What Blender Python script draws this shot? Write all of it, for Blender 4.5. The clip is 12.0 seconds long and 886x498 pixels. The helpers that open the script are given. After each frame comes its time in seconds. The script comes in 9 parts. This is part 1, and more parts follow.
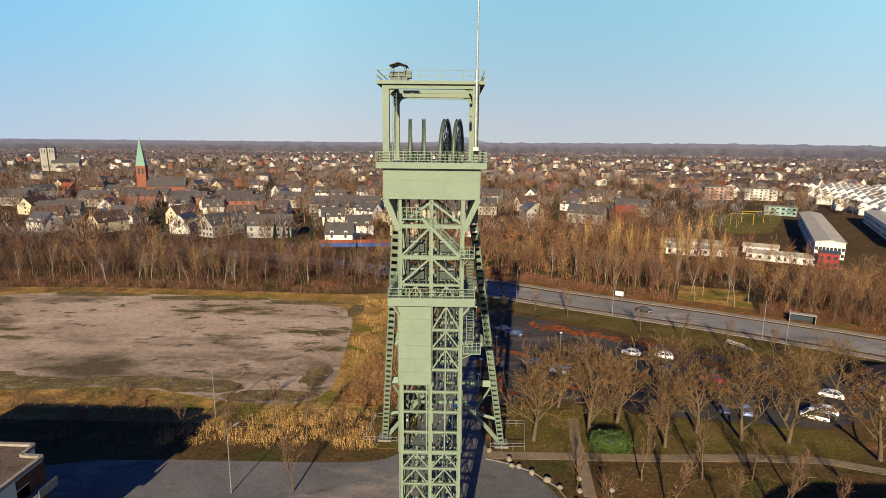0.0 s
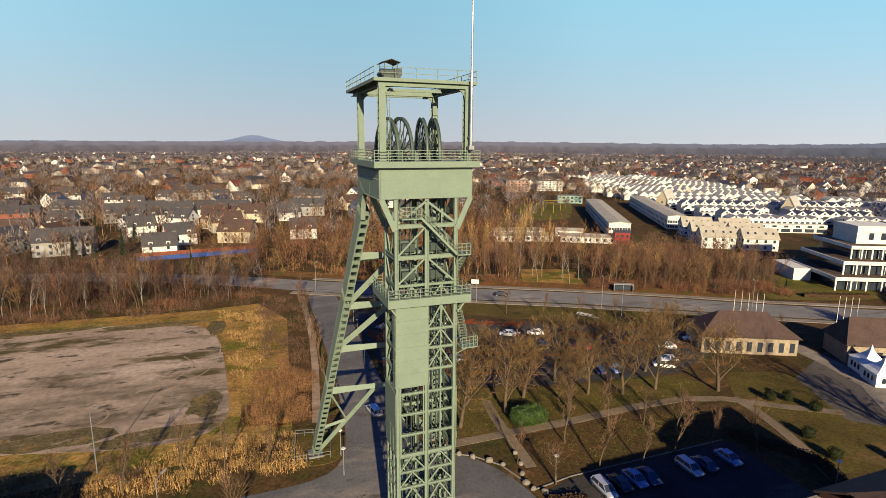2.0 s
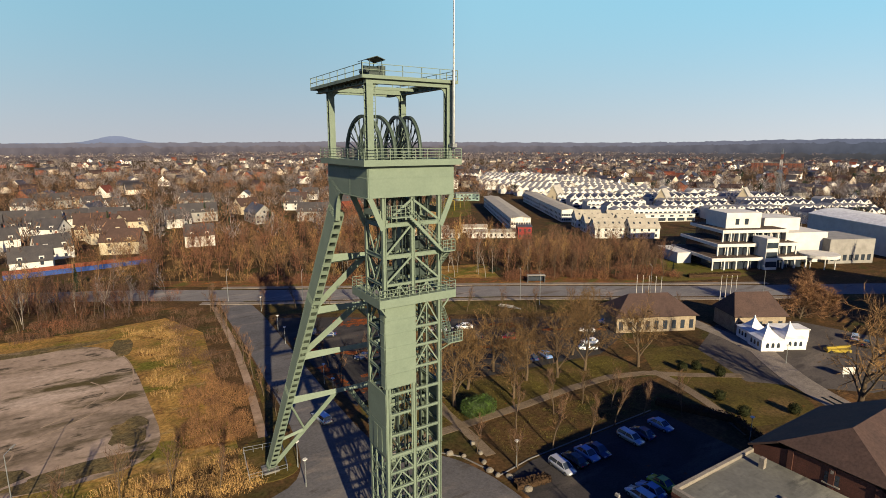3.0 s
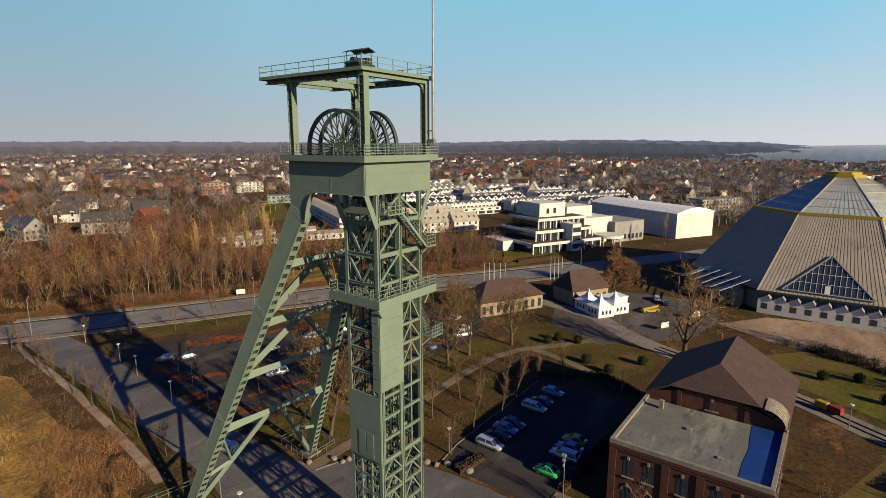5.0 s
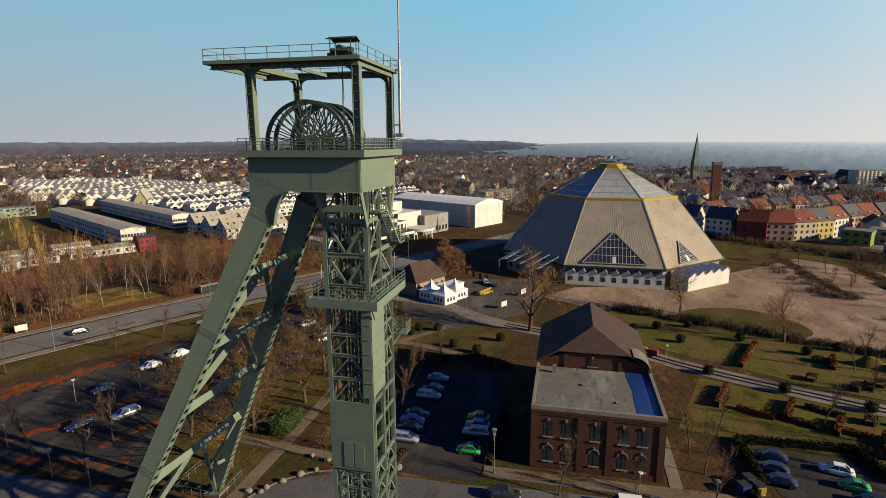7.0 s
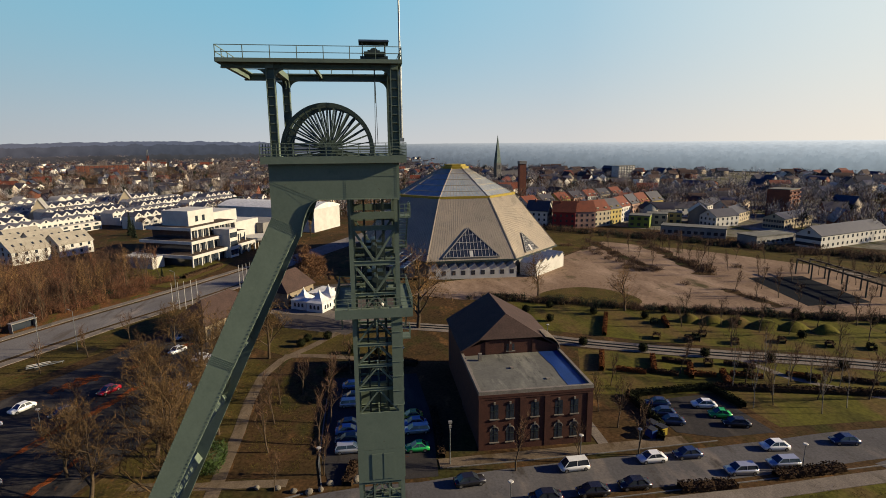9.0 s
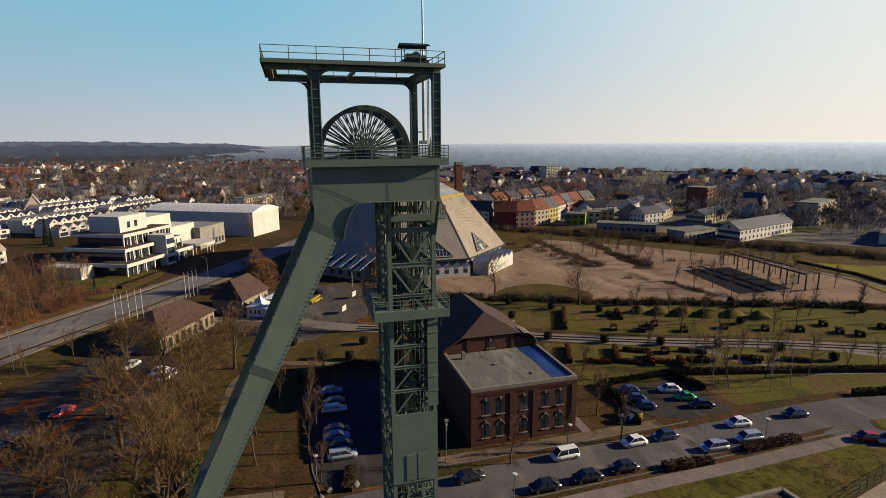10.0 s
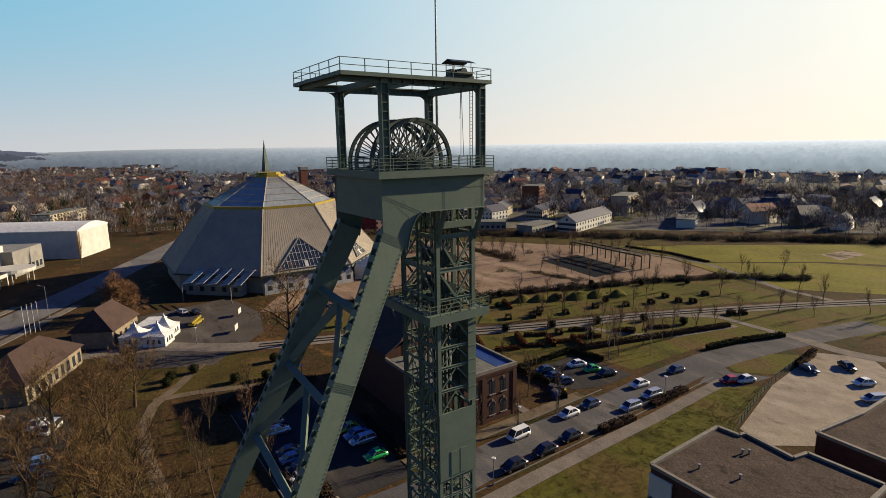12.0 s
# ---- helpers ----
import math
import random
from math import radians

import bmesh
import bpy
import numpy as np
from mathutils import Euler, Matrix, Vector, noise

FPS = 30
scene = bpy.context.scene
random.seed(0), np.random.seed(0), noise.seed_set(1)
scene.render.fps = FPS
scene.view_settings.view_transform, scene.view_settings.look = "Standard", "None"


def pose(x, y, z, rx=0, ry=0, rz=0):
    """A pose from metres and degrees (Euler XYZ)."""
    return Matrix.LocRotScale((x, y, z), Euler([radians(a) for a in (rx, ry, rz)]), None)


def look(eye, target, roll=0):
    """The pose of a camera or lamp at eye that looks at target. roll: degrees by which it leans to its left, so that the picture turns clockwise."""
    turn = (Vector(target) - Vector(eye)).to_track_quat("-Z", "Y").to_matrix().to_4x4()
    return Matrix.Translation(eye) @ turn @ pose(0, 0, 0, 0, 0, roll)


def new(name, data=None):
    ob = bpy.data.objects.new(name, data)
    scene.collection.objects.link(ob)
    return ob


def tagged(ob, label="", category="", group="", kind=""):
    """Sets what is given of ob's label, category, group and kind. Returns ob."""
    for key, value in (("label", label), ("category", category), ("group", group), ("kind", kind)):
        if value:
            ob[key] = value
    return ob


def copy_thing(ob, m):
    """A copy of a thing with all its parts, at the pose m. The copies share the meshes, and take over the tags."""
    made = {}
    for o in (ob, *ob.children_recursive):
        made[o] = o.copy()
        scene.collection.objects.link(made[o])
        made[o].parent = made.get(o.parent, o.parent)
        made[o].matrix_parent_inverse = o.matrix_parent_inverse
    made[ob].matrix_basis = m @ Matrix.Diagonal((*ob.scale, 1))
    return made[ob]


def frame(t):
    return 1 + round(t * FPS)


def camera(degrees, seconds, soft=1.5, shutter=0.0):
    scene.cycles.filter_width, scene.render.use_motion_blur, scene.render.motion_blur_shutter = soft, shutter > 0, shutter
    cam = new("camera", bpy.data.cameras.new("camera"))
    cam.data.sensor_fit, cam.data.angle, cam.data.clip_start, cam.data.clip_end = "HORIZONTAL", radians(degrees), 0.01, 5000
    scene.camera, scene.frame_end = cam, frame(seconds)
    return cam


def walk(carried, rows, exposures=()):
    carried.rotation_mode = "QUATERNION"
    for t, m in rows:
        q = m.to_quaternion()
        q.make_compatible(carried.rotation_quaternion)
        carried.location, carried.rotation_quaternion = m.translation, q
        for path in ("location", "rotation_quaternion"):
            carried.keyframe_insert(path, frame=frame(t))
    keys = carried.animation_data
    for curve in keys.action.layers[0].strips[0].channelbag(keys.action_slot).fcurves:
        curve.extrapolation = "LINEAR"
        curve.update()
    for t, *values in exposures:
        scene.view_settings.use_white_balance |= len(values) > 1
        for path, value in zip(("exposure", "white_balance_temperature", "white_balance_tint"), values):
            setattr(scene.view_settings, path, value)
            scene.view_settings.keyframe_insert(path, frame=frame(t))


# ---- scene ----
cam = camera(78.7, 12.0, soft=0.65)
PATH = [
    (0, (3.96, -1.432, 48.093), (3.925, 0.531, 47.708), 0.6),
    (0.5, (-0.596, -1.002, 48.101), (-0.451, 0.955, 47.714), 0.6),
    (1, (-5.273, -0.557, 48.104), (-4.935, 1.375, 47.715), 0.5),
    (1.5, (-9.825, 0.171, 48.045), (-9.312, 2.065, 47.658), 0.4),
    (2, (-14.418, 1.22, 47.962), (-13.747, 3.065, 47.578), 0.4),
    (2.5, (-18.811, 2.611, 47.87), (-17.961, 4.38, 47.486), 0.2),
    (3, (-23.044, 4.739, 47.741), (-22.012, 6.409, 47.358), 0.0),
    (4.8, (-35.703, 15.341, 47.314), (-34.177, 16.577, 46.934), 0.1),
    (5, (-36.943, 16.683, 47.296), (-35.367, 17.853, 46.914), 0.0),
    (5.5, (-39.57, 20.424, 47.2), (-37.883, 21.427, 46.817), -0.0),
    (6, (-41.933, 24.659, 47.073), (-40.156, 25.491, 46.689), -0.1),
    (6.5, (-43.788, 29.078, 46.907), (-41.934, 29.723, 46.522), -0.1),
    (7, (-45.4, 33.819, 46.852), (-43.487, 34.256, 46.466), -0.2),
    (7.2, (-45.844, 35.74, 46.855), (-43.915, 36.096, 46.466), -0.2),
    (8.8, (-47.745, 51.209, 47.202), (-45.794, 51.006, 46.816), -0.4),
    (9, (-47.763, 53.116, 47.208), (-45.818, 52.85, 46.824), -0.5),
    (9.5, (-47.382, 57.81, 47.251), (-45.463, 57.397, 46.868), -0.5),
    (10, (-46.676, 62.589, 47.436), (-44.785, 62.061, 47.053), -0.4),
    (10.5, (-45.694, 67.237, 47.695), (-43.841, 66.587, 47.314), -0.6),
    (11, (-44.418, 71.836, 47.944), (-42.617, 71.054, 47.565), -0.8),
    (11.5, (-42.814, 76.327, 48.102), (-41.087, 75.391, 47.723), -0.8),
    (12, (-41.107, 80.987, 48.26), (-39.478, 79.889, 47.882), -0.8),
]
walk(cam, [(t, look(eye, target, roll)) for t, eye, target, roll in PATH],
     exposures=[(0, 1.5), (3, 1.32), (5.5, 1.05), (7, 0.97), (9.5, 0.88), (12, 0.97)])

# ---- light: low winter sun behind the first view, hazy sky ----
SUN_AZ, SUN_EL = radians(189.0), radians(20.2)      # azimuth from +y towards +x
to_sun = Vector((math.sin(SUN_AZ) * math.cos(SUN_EL), math.cos(SUN_AZ) * math.cos(SUN_EL), math.sin(SUN_EL)))
world = bpy.data.worlds.new("sky")
scene.world = world
world.use_nodes = True
wn = world.node_tree.nodes
sky = wn.new("ShaderNodeTexSky")
sky.sky_type, sky.sun_disc = "NISHITA", False
sky.sun_elevation, sky.sun_rotation = SUN_EL, SUN_AZ
sky.altitude, sky.air_density, sky.dust_density, sky.ozone_density = 60, 1.0, 0.6, 2.0
wl_ = world.node_tree.links


def sky_math(op, a, b=0.0, c=0.0):
    node = wn.new("ShaderNodeMath")
    node.operation = op
    for i, v in enumerate((a, b, c)):
        if isinstance(v, (int, float)):
            node.inputs[i].default_value = v
        else:
            wl_.new(v, node.inputs[i])
    return node.outputs[0]


def sky_mix(blend, f, a, b):
    node = wn.new("ShaderNodeMix")
    node.data_type, node.blend_type = "RGBA", blend
    for i, v in ((0, f), (6, a), (7, b)):
        if isinstance(v, (int, float, tuple)):
            node.inputs[i].default_value = v
        else:
            wl_.new(v, node.inputs[i])
    return node.outputs[2]


# winter haze: pale at the horizon, blue above, whiter towards the sun; clear sky overhead
way = wn.new("ShaderNodeTexCoord")
xyz = wn.new("ShaderNodeSeparateXYZ")
wl_.new(way.outputs["Generated"], xyz.inputs[0])
height = sky_math("MAXIMUM", xyz.outputs[2], 0.0)
flat_way = sky_math("SQRT", sky_math("MAXIMUM", sky_math("MULTIPLY_ADD", xyz.outputs[0], xyz.outputs[0], sky_math("MULTIPLY", xyz.outputs[1], xyz.outputs[1])), 0.0001))
near_sun = sky_math("MULTIPLY_ADD", xyz.outputs[0], math.sin(SUN_AZ), sky_math("MULTIPLY", xyz.outputs[1], math.cos(SUN_AZ)))
near_sun = sky_math("MULTIPLY_ADD", sky_math("DIVIDE", near_sun, flat_way), 0.5, 0.5)


def sky_ramp(stops):
    node = wn.new("ShaderNodeValToRGB")
    e = node.color_ramp.elements
    while len(e) < len(stops):
        e.new(0.5)
    for k, (at, c) in enumerate(stops):
        e[k].position, e[k].color = at, (*(10.6 * v for v in c), 1)
    wl_.new(near_sun, node.inputs[0])
    return node.outputs[0]


low_sky = sky_ramp([(0.0, (0.325, 0.345, 0.375)), (0.05, (0.355, 0.38, 0.405)), (0.38, (0.49, 0.51, 0.53)), (0.6, (0.565, 0.555, 0.545)), (0.92, (0.86, 0.78, 0.66)), (1.0, (1.0, 0.88, 0.7))])
high_sky = sky_ramp([(0.0, (0.155, 0.345, 0.45)), (0.05, (0.19, 0.41, 0.525)), (0.38, (0.15, 0.435, 0.605)), (0.6, (0.285, 0.50, 0.635)), (0.92, (0.76, 0.79, 0.75)), (1.0, (1.0, 0.96, 0.86))])
rise = sky_math("SUBTRACT", 1.0, sky_math("EXPONENT", sky_math("MULTIPLY", sky_math("POWER", height, 1.35), -15.0)))
hazy_sky = sky_mix("MIX", rise, low_sky, high_sky)
overhead = wn.new("ShaderNodeMapRange")
overhead.inputs[1].default_value, overhead.inputs[2].default_value = 0.24, 0.42
wl_.new(height, overhead.inputs[0])
# clearer, deeper blue towards the west
west = wn.new("ShaderNodeMapRange")
west.inputs[1].default_value, west.inputs[2].default_value = -0.3, -0.95
wl_.new(sky_math("DIVIDE", xyz.outputs[0], flat_way), west.inputs[0])
hazy_sky = sky_mix("MULTIPLY", west.outputs[0], hazy_sky, (0.42, 0.66, 0.9, 1))
clear_sky = sky_mix("MULTIPLY", 1.0, sky.outputs[0], (0.07, 0.27, 0.98, 1))
wl_.new(sky_mix("MIX", overhead.outputs[0], hazy_sky, clear_sky), wn["Background"].inputs[0])
wn["Background"].inputs[1].default_value = 0.058
sun_lamp = bpy.data.lights.new("sun", "SUN")
sun_lamp.energy, sun_lamp.angle, sun_lamp.color = 5.0, radians(0.55), (1.0, 0.84, 0.57)
new("sun", sun_lamp).matrix_world = look(to_sun * 300, (0, 0, 0))


# ---- materials ----
def material(name, a, b=None, rough=0.8, metal=0.0, scale=0.6, fine=9.0, bump=0.15, spec=0.3, grain=0.25, island=False, patches=()):
    """Paint, stone or soil: two colours mixed at a coarse scale, grain and relief at a fine one."""
    m = bpy.data.materials.new(name)
    m.use_nodes = True
    n, l = m.node_tree.nodes, m.node_tree.links
    p = n["Principled BSDF"]
    b = b or tuple(v * 0.72 for v in a)
    co, info = n.new("ShaderNodeTexCoord"), n.new("ShaderNodeObjectInfo")
    shift = n.new("ShaderNodeVectorMath")
    shift.operation = "MULTIPLY_ADD"
    l.new(info.outputs["Random"], shift.inputs[0])
    shift.inputs[1].default_value = (41, 17, 5)
    l.new(co.outputs["Object"], shift.inputs[2])
    big, small = n.new("ShaderNodeTexNoise"), n.new("ShaderNodeTexNoise")
    for node, s, d in ((big, scale, 5), (small, fine, 4)):
        node.inputs["Scale"].default_value, node.inputs["Detail"].default_value = s, d
        node.inputs["Roughness"].default_value = 0.62
        l.new(shift.outputs[0], node.inputs["Vector"])
    ramp = n.new("ShaderNodeMapRange")
    ramp.inputs[1].default_value, ramp.inputs[2].default_value = 0.36, 0.64
    l.new(big.outputs[0], ramp.inputs[0])
    mix = n.new("ShaderNodeMix")
    mix.data_type = "RGBA"
    mix.inputs[6].default_value, mix.inputs[7].default_value = (*a, 1), (*b, 1)
    l.new(ramp.outputs[0], mix.inputs[0])
    colour = mix.outputs[2]
    for shade, size, lo, hi, turn, longer in patches:        # stains, moss and worn spots of their own shape
        mp, pn, pr, pm = n.new("ShaderNodeMapping"), n.new("ShaderNodeTexNoise"), n.new("ShaderNodeMapRange"), n.new("ShaderNodeMix")
        mp.inputs["Rotation"].default_value = (0, 0, radians(turn))
        mp.inputs["Scale"].default_value = (1 / longer, 1, 1)
        mp.inputs["Location"].default_value = (size * 17, lo * 31, 0)
        l.new(shift.outputs[0], mp.inputs["Vector"])
        l.new(mp.outputs[0], pn.inputs["Vector"])
        pn.inputs["Scale"].default_value, pn.inputs["Detail"].default_value, pn.inputs["Roughness"].default_value = 1 / size, 6, 0.6
        pr.inputs[1].default_value, pr.inputs[2].default_value = lo, hi
        l.new(pn.outputs[0], pr.inputs[0])
        l.new(pr.outputs[0], pm.inputs[0])
        pm.data_type = "RGBA"
        l.new(colour, pm.inputs[6])
        pm.inputs[7].default_value = (*shade, 1)
        colour = pm.outputs[2]
    tone = n.new("ShaderNodeMapRange")
    tone.inputs[1].default_value, tone.inputs[2].default_value = 0.3, 0.7
    tone.inputs[3].default_value, tone.inputs[4].default_value = 1 - grain, 1 + grain
    l.new(small.outputs[0], tone.inputs[0])
    hue = n.new("ShaderNodeHueSaturation")
    l.new(colour, hue.inputs["Color"])
    if island:
        geo, vary = n.new("ShaderNodeNewGeometry"), n.new("ShaderNodeMapRange")
        vary.inputs[3].default_value, vary.inputs[4].default_value = 0.35, 1.85
        l.new(geo.outputs["Random Per Island"], vary.inputs[0])
        mul = n.new("ShaderNodeMath")
        mul.operation = "MULTIPLY"
        l.new(vary.outputs[0], mul.inputs[0])
        l.new(tone.outputs[0], mul.inputs[1])
        l.new(mul.outputs[0], hue.inputs["Value"])
    else:
        l.new(tone.outputs[0], hue.inputs["Value"])
    l.new(hue.outputs[0], p.inputs["Base Color"])
    p.inputs["Roughness"].default_value, p.inputs["Metallic"].default_value = rough, metal
    p.inputs["Specular IOR Level"].default_value = spec
    if bump:
        bm_ = n.new("ShaderNodeBump")
        bm_.inputs["Strength"].default_value, bm_.inputs["Distance"].default_value = bump, 0.05
        l.new(small.outputs[0], bm_.inputs["Height"])
        l.new(bm_.outputs[0], p.inputs["Normal"])
    return m


PAINT = material("grey_green_steel_paint", (0.108, 0.137, 0.104), (0.096, 0.123, 0.094), rough=0.6, spec=0.15, scale=0.5, fine=5, bump=0.04, grain=0.07, patches=(((0.075, 0.10, 0.078), 1.5, 0.6, 0.75, 90, 3), ((0.07, 0.055, 0.035), 0.35, 0.68, 0.76, 90, 3)))
DARKSTEEL = material("dark_green_steel", (0.023, 0.0346, 0.0302), (0.0158, 0.023, 0.0209), rough=0.5, scale=1, bump=0.05)
GALV = material("galvanised_steel", (0.242, 0.253, 0.253), rough=0.45, metal=0.6, scale=2, bump=0.03)
ASPHALT = material("asphalt", (0.04, 0.036, 0.034), (0.026, 0.0245, 0.0238), spec=0.04, rough=0.9, scale=0.12, fine=3, grain=0.22, patches=(((0.06, 0.052, 0.045), 5, 0.54, 0.68, 30, 4), ((0.018, 0.017, 0.017), 2.5, 0.6, 0.72, 30, 3), ((0.09, 0.035, 0.013), 1.4, 0.66, 0.74, 0, 1.5)))
DARKCOURT = material("dark_worn_asphalt", (0.075, 0.064, 0.055), (0.055, 0.048, 0.042), spec=0.04, rough=0.9, scale=0.1, fine=2.5, grain=0.2, patches=(((0.1, 0.085, 0.07), 6, 0.54, 0.68, 60, 3), ((0.035, 0.031, 0.028), 3.5, 0.58, 0.68, 50, 2.5)))
PALEASPHALT = material("worn_pale_asphalt", (0.092, 0.087, 0.086), (0.067, 0.064, 0.064), spec=0.04, rough=0.9, scale=0.1, fine=2.5, grain=0.18, patches=(((0.15, 0.128, 0.11), 6, 0.54, 0.68, 60, 3), ((0.055, 0.049, 0.044), 3.5, 0.58, 0.68, 50, 2.5), ((0.042, 0.038, 0.035), 1.2, 0.66, 0.72, 0, 1.5)))
MAINROAD = material("pale_road_surface", (0.142, 0.133, 0.127), (0.108, 0.101, 0.097), rough=0.9, spec=0.04, scale=0.1, fine=2.5, grain=0.16, patches=(((0.21, 0.18, 0.155), 6, 0.54, 0.68, -28, 5), ((0.09, 0.078, 0.068), 3.5, 0.58, 0.68, -28, 4)))
LEAFVERGE = material("rusty_leaf_verge", (0.135, 0.062, 0.024), (0.075, 0.04, 0.017), rough=0.95, spec=0.04, scale=0.2, fine=2, grain=0.5, patches=(((0.07, 0.06, 0.016), 3, 0.5, 0.62, 0, 2), ((0.20, 0.075, 0.02), 2, 0.58, 0.68, 0, 2)))
BEIGEROOF = material("beige_roof_sheet", (0.26, 0.232, 0.185), (0.205, 0.183, 0.145), rough=0.8, scale=0.3, fine=2, grain=0.12)
YARDSTONE = material("cream_paved_yard", (0.27, 0.225, 0.17), (0.2, 0.165, 0.125), rough=0.9, spec=0.04, scale=0.3, fine=4, patches=(((0.14, 0.115, 0.09), 3, 0.58, 0.7, 0, 2), ((0.31, 0.27, 0.21), 4, 0.55, 0.7, 0, 2)))
PAVING = material("pale_paving", (0.166, 0.14, 0.115), (0.122, 0.104, 0.0864), spec=0.04, rough=0.9, scale=0.3, fine=4, patches=(((0.08, 0.07, 0.055), 3, 0.58, 0.7, 0, 2), ((0.19, 0.165, 0.14), 5, 0.55, 0.7, 0, 2)))
DIRTPATH = material("trodden_brown_gravel", (0.135, 0.103, 0.07), (0.098, 0.074, 0.05), spec=0.04, rough=0.95, scale=0.3, fine=4, patches=(((0.07, 0.05, 0.028), 2.5, 0.56, 0.68, 0, 2),))
KERB = material("concrete_kerb", (0.13, 0.122, 0.112), rough=0.9, scale=1.0)
SAND = material("packed_sandy_soil", (0.262, 0.198, 0.148), (0.19, 0.14, 0.102), rough=0.95, spec=0.04, scale=0.06, fine=0.9, grain=0.22, patches=(((0.31, 0.24, 0.185), 9, 0.55, 0.68, 20, 3.5), ((0.058, 0.045, 0.02), 7, 0.53, 0.63, 8, 3.0), ((0.045, 0.036, 0.024), 2.6, 0.58, 0.68, 0, 2), ((0.06, 0.045, 0.028), 30, 0.55, 0.66, 12, 2.2)))
GRIT = material("brown_gravel", (0.205, 0.142, 0.096), (0.145, 0.098, 0.066), spec=0.04, rough=0.95, scale=0.06, fine=1.4, grain=0.2, patches=(((0.26, 0.185, 0.13), 12, 0.52, 0.68, 40, 2.5), ((0.06, 0.05, 0.024), 8, 0.58, 0.7, 10, 2), ((0.07, 0.05, 0.035), 2, 0.62, 0.72, 0, 1)))
LAWN = material("winter_lawn", (0.064, 0.051, 0.013), (0.046, 0.034, 0.011), spec=0.04, rough=0.95, scale=0.12, fine=2.2, grain=0.4, bump=0.4, patches=(((0.085, 0.055, 0.022), 6, 0.52, 0.66, 30, 1.5), ((0.026, 0.022, 0.009), 4, 0.58, 0.7, 0, 1.6), ((0.10, 0.045, 0.014), 1.6, 0.62, 0.7, 0, 1)))
MEADOW = material("bright_meadow", (0.15, 0.132, 0.02), (0.105, 0.095, 0.016), rough=0.95, spec=0.04, scale=0.05, fine=1.5, grain=0.3, bump=0.3, patches=(((0.16, 0.12, 0.035), 10, 0.52, 0.68, 30, 2),))
GATEBRICK = material("brown_beige_brick", (0.21, 0.17, 0.12), (0.15, 0.118, 0.082), rough=0.85, spec=0.1, scale=0.8, fine=8, grain=0.3)
GREENLAWN = material("mown_green_lawn", (0.083, 0.077, 0.0138), (0.06, 0.055, 0.012), spec=0.04, rough=0.95, scale=0.08, fine=1.5, grain=0.3, bump=0.3, patches=(((0.088, 0.06, 0.022), 9, 0.47, 0.62, 30, 2), ((0.035, 0.034, 0.009), 6, 0.58, 0.7, 60, 2)))
DRYGRASS = material("dry_grass", (0.225, 0.13, 0.037), (0.13, 0.075, 0.024), spec=0.04, rough=0.95, scale=0.15, fine=1.6, grain=0.45, bump=0.5, patches=(((0.08, 0.072, 0.013), 7, 0.5, 0.62, 0, 2), ((0.07, 0.032, 0.014), 4, 0.56, 0.68, 0, 1.5), ((0.19, 0.13, 0.055), 3, 0.58, 0.7, 0, 1.5)))
LITTER = material("brown_leaf_litter", (0.064, 0.036, 0.016), (0.038, 0.026, 0.011), spec=0.04, rough=0.95, scale=0.12, fine=1.8, grain=0.45, bump=0.5, patches=(((0.034, 0.032, 0.01), 9, 0.52, 0.64, 0, 1.5), ((0.12, 0.062, 0.024), 5, 0.58, 0.7, 20, 2), ((0.022, 0.015, 0.009), 3, 0.58, 0.7, 0, 1)))
LEAVES = material("orange_fallen_leaves", (0.20, 0.05, 0.013), (0.10, 0.03, 0.0101), spec=0.04, rough=0.95, scale=0.7, fine=6, grain=0.55, patches=(((0.045, 0.034, 0.026), 1.4, 0.5, 0.58, 20, 1.6), ((0.07, 0.03, 0.013), 0.7, 0.52, 0.62, 0, 1)))
HEDGERUST = material("rusty_beech_hedge", (0.15, 0.055, 0.018), (0.085, 0.034, 0.013), rough=0.95, spec=0.04, scale=1.5, fine=8, grain=0.5)
HEDGEBROWN = material("clipped_brown_hedge", (0.05, 0.031, 0.018), (0.032, 0.02, 0.012), rough=0.95, spec=0.04, scale=1.5, fine=8, grain=0.5)
HEDGEDARK = material("dark_clipped_hedge", (0.018, 0.02, 0.008), (0.011, 0.013, 0.006), rough=0.95, spec=0.04, scale=1.5, fine=8, grain=0.5)
BRICK = material("dark_red_brick", (0.0612, 0.0216, 0.0137), (0.0432, 0.0151, 0.0101), rough=0.85, scale=0.8, fine=8, grain=0.3)
REDBRICK = material("red_brick", (0.14, 0.0468, 0.0258), (0.103, 0.0351, 0.021), rough=0.85, scale=0.6)
TRIMSTONE = material("pale_stone_trim", (0.166, 0.144, 0.119), rough=0.85, scale=1)
ROOFGREY = material("grey_roof_tiles", (0.0446, 0.0396, 0.036), (0.0302, 0.0274, 0.0259), rough=0.5, spec=0.5, scale=0.4, fine=3)
ROOFBROWN = material("brown_roof_tiles", (0.052, 0.032, 0.026), (0.039, 0.025, 0.021), spec=0.15, rough=0.8, scale=0.5, fine=3)
ROOFRED = material("red_roof_tiles", (0.13, 0.0306, 0.0126), (0.09, 0.0234, 0.0108), rough=0.8, scale=0.4, fine=3)
ROOFFELT = material("weathered_roof_felt", (0.104, 0.102, 0.0864), (0.0814, 0.0792, 0.0684), rough=0.9, scale=0.3, fine=2, grain=0.15, patches=(((0.15, 0.145, 0.12), 2.5, 0.53, 0.64, 0, 4), ((0.05, 0.05, 0.044), 1.4, 0.56, 0.68, 0, 4)))
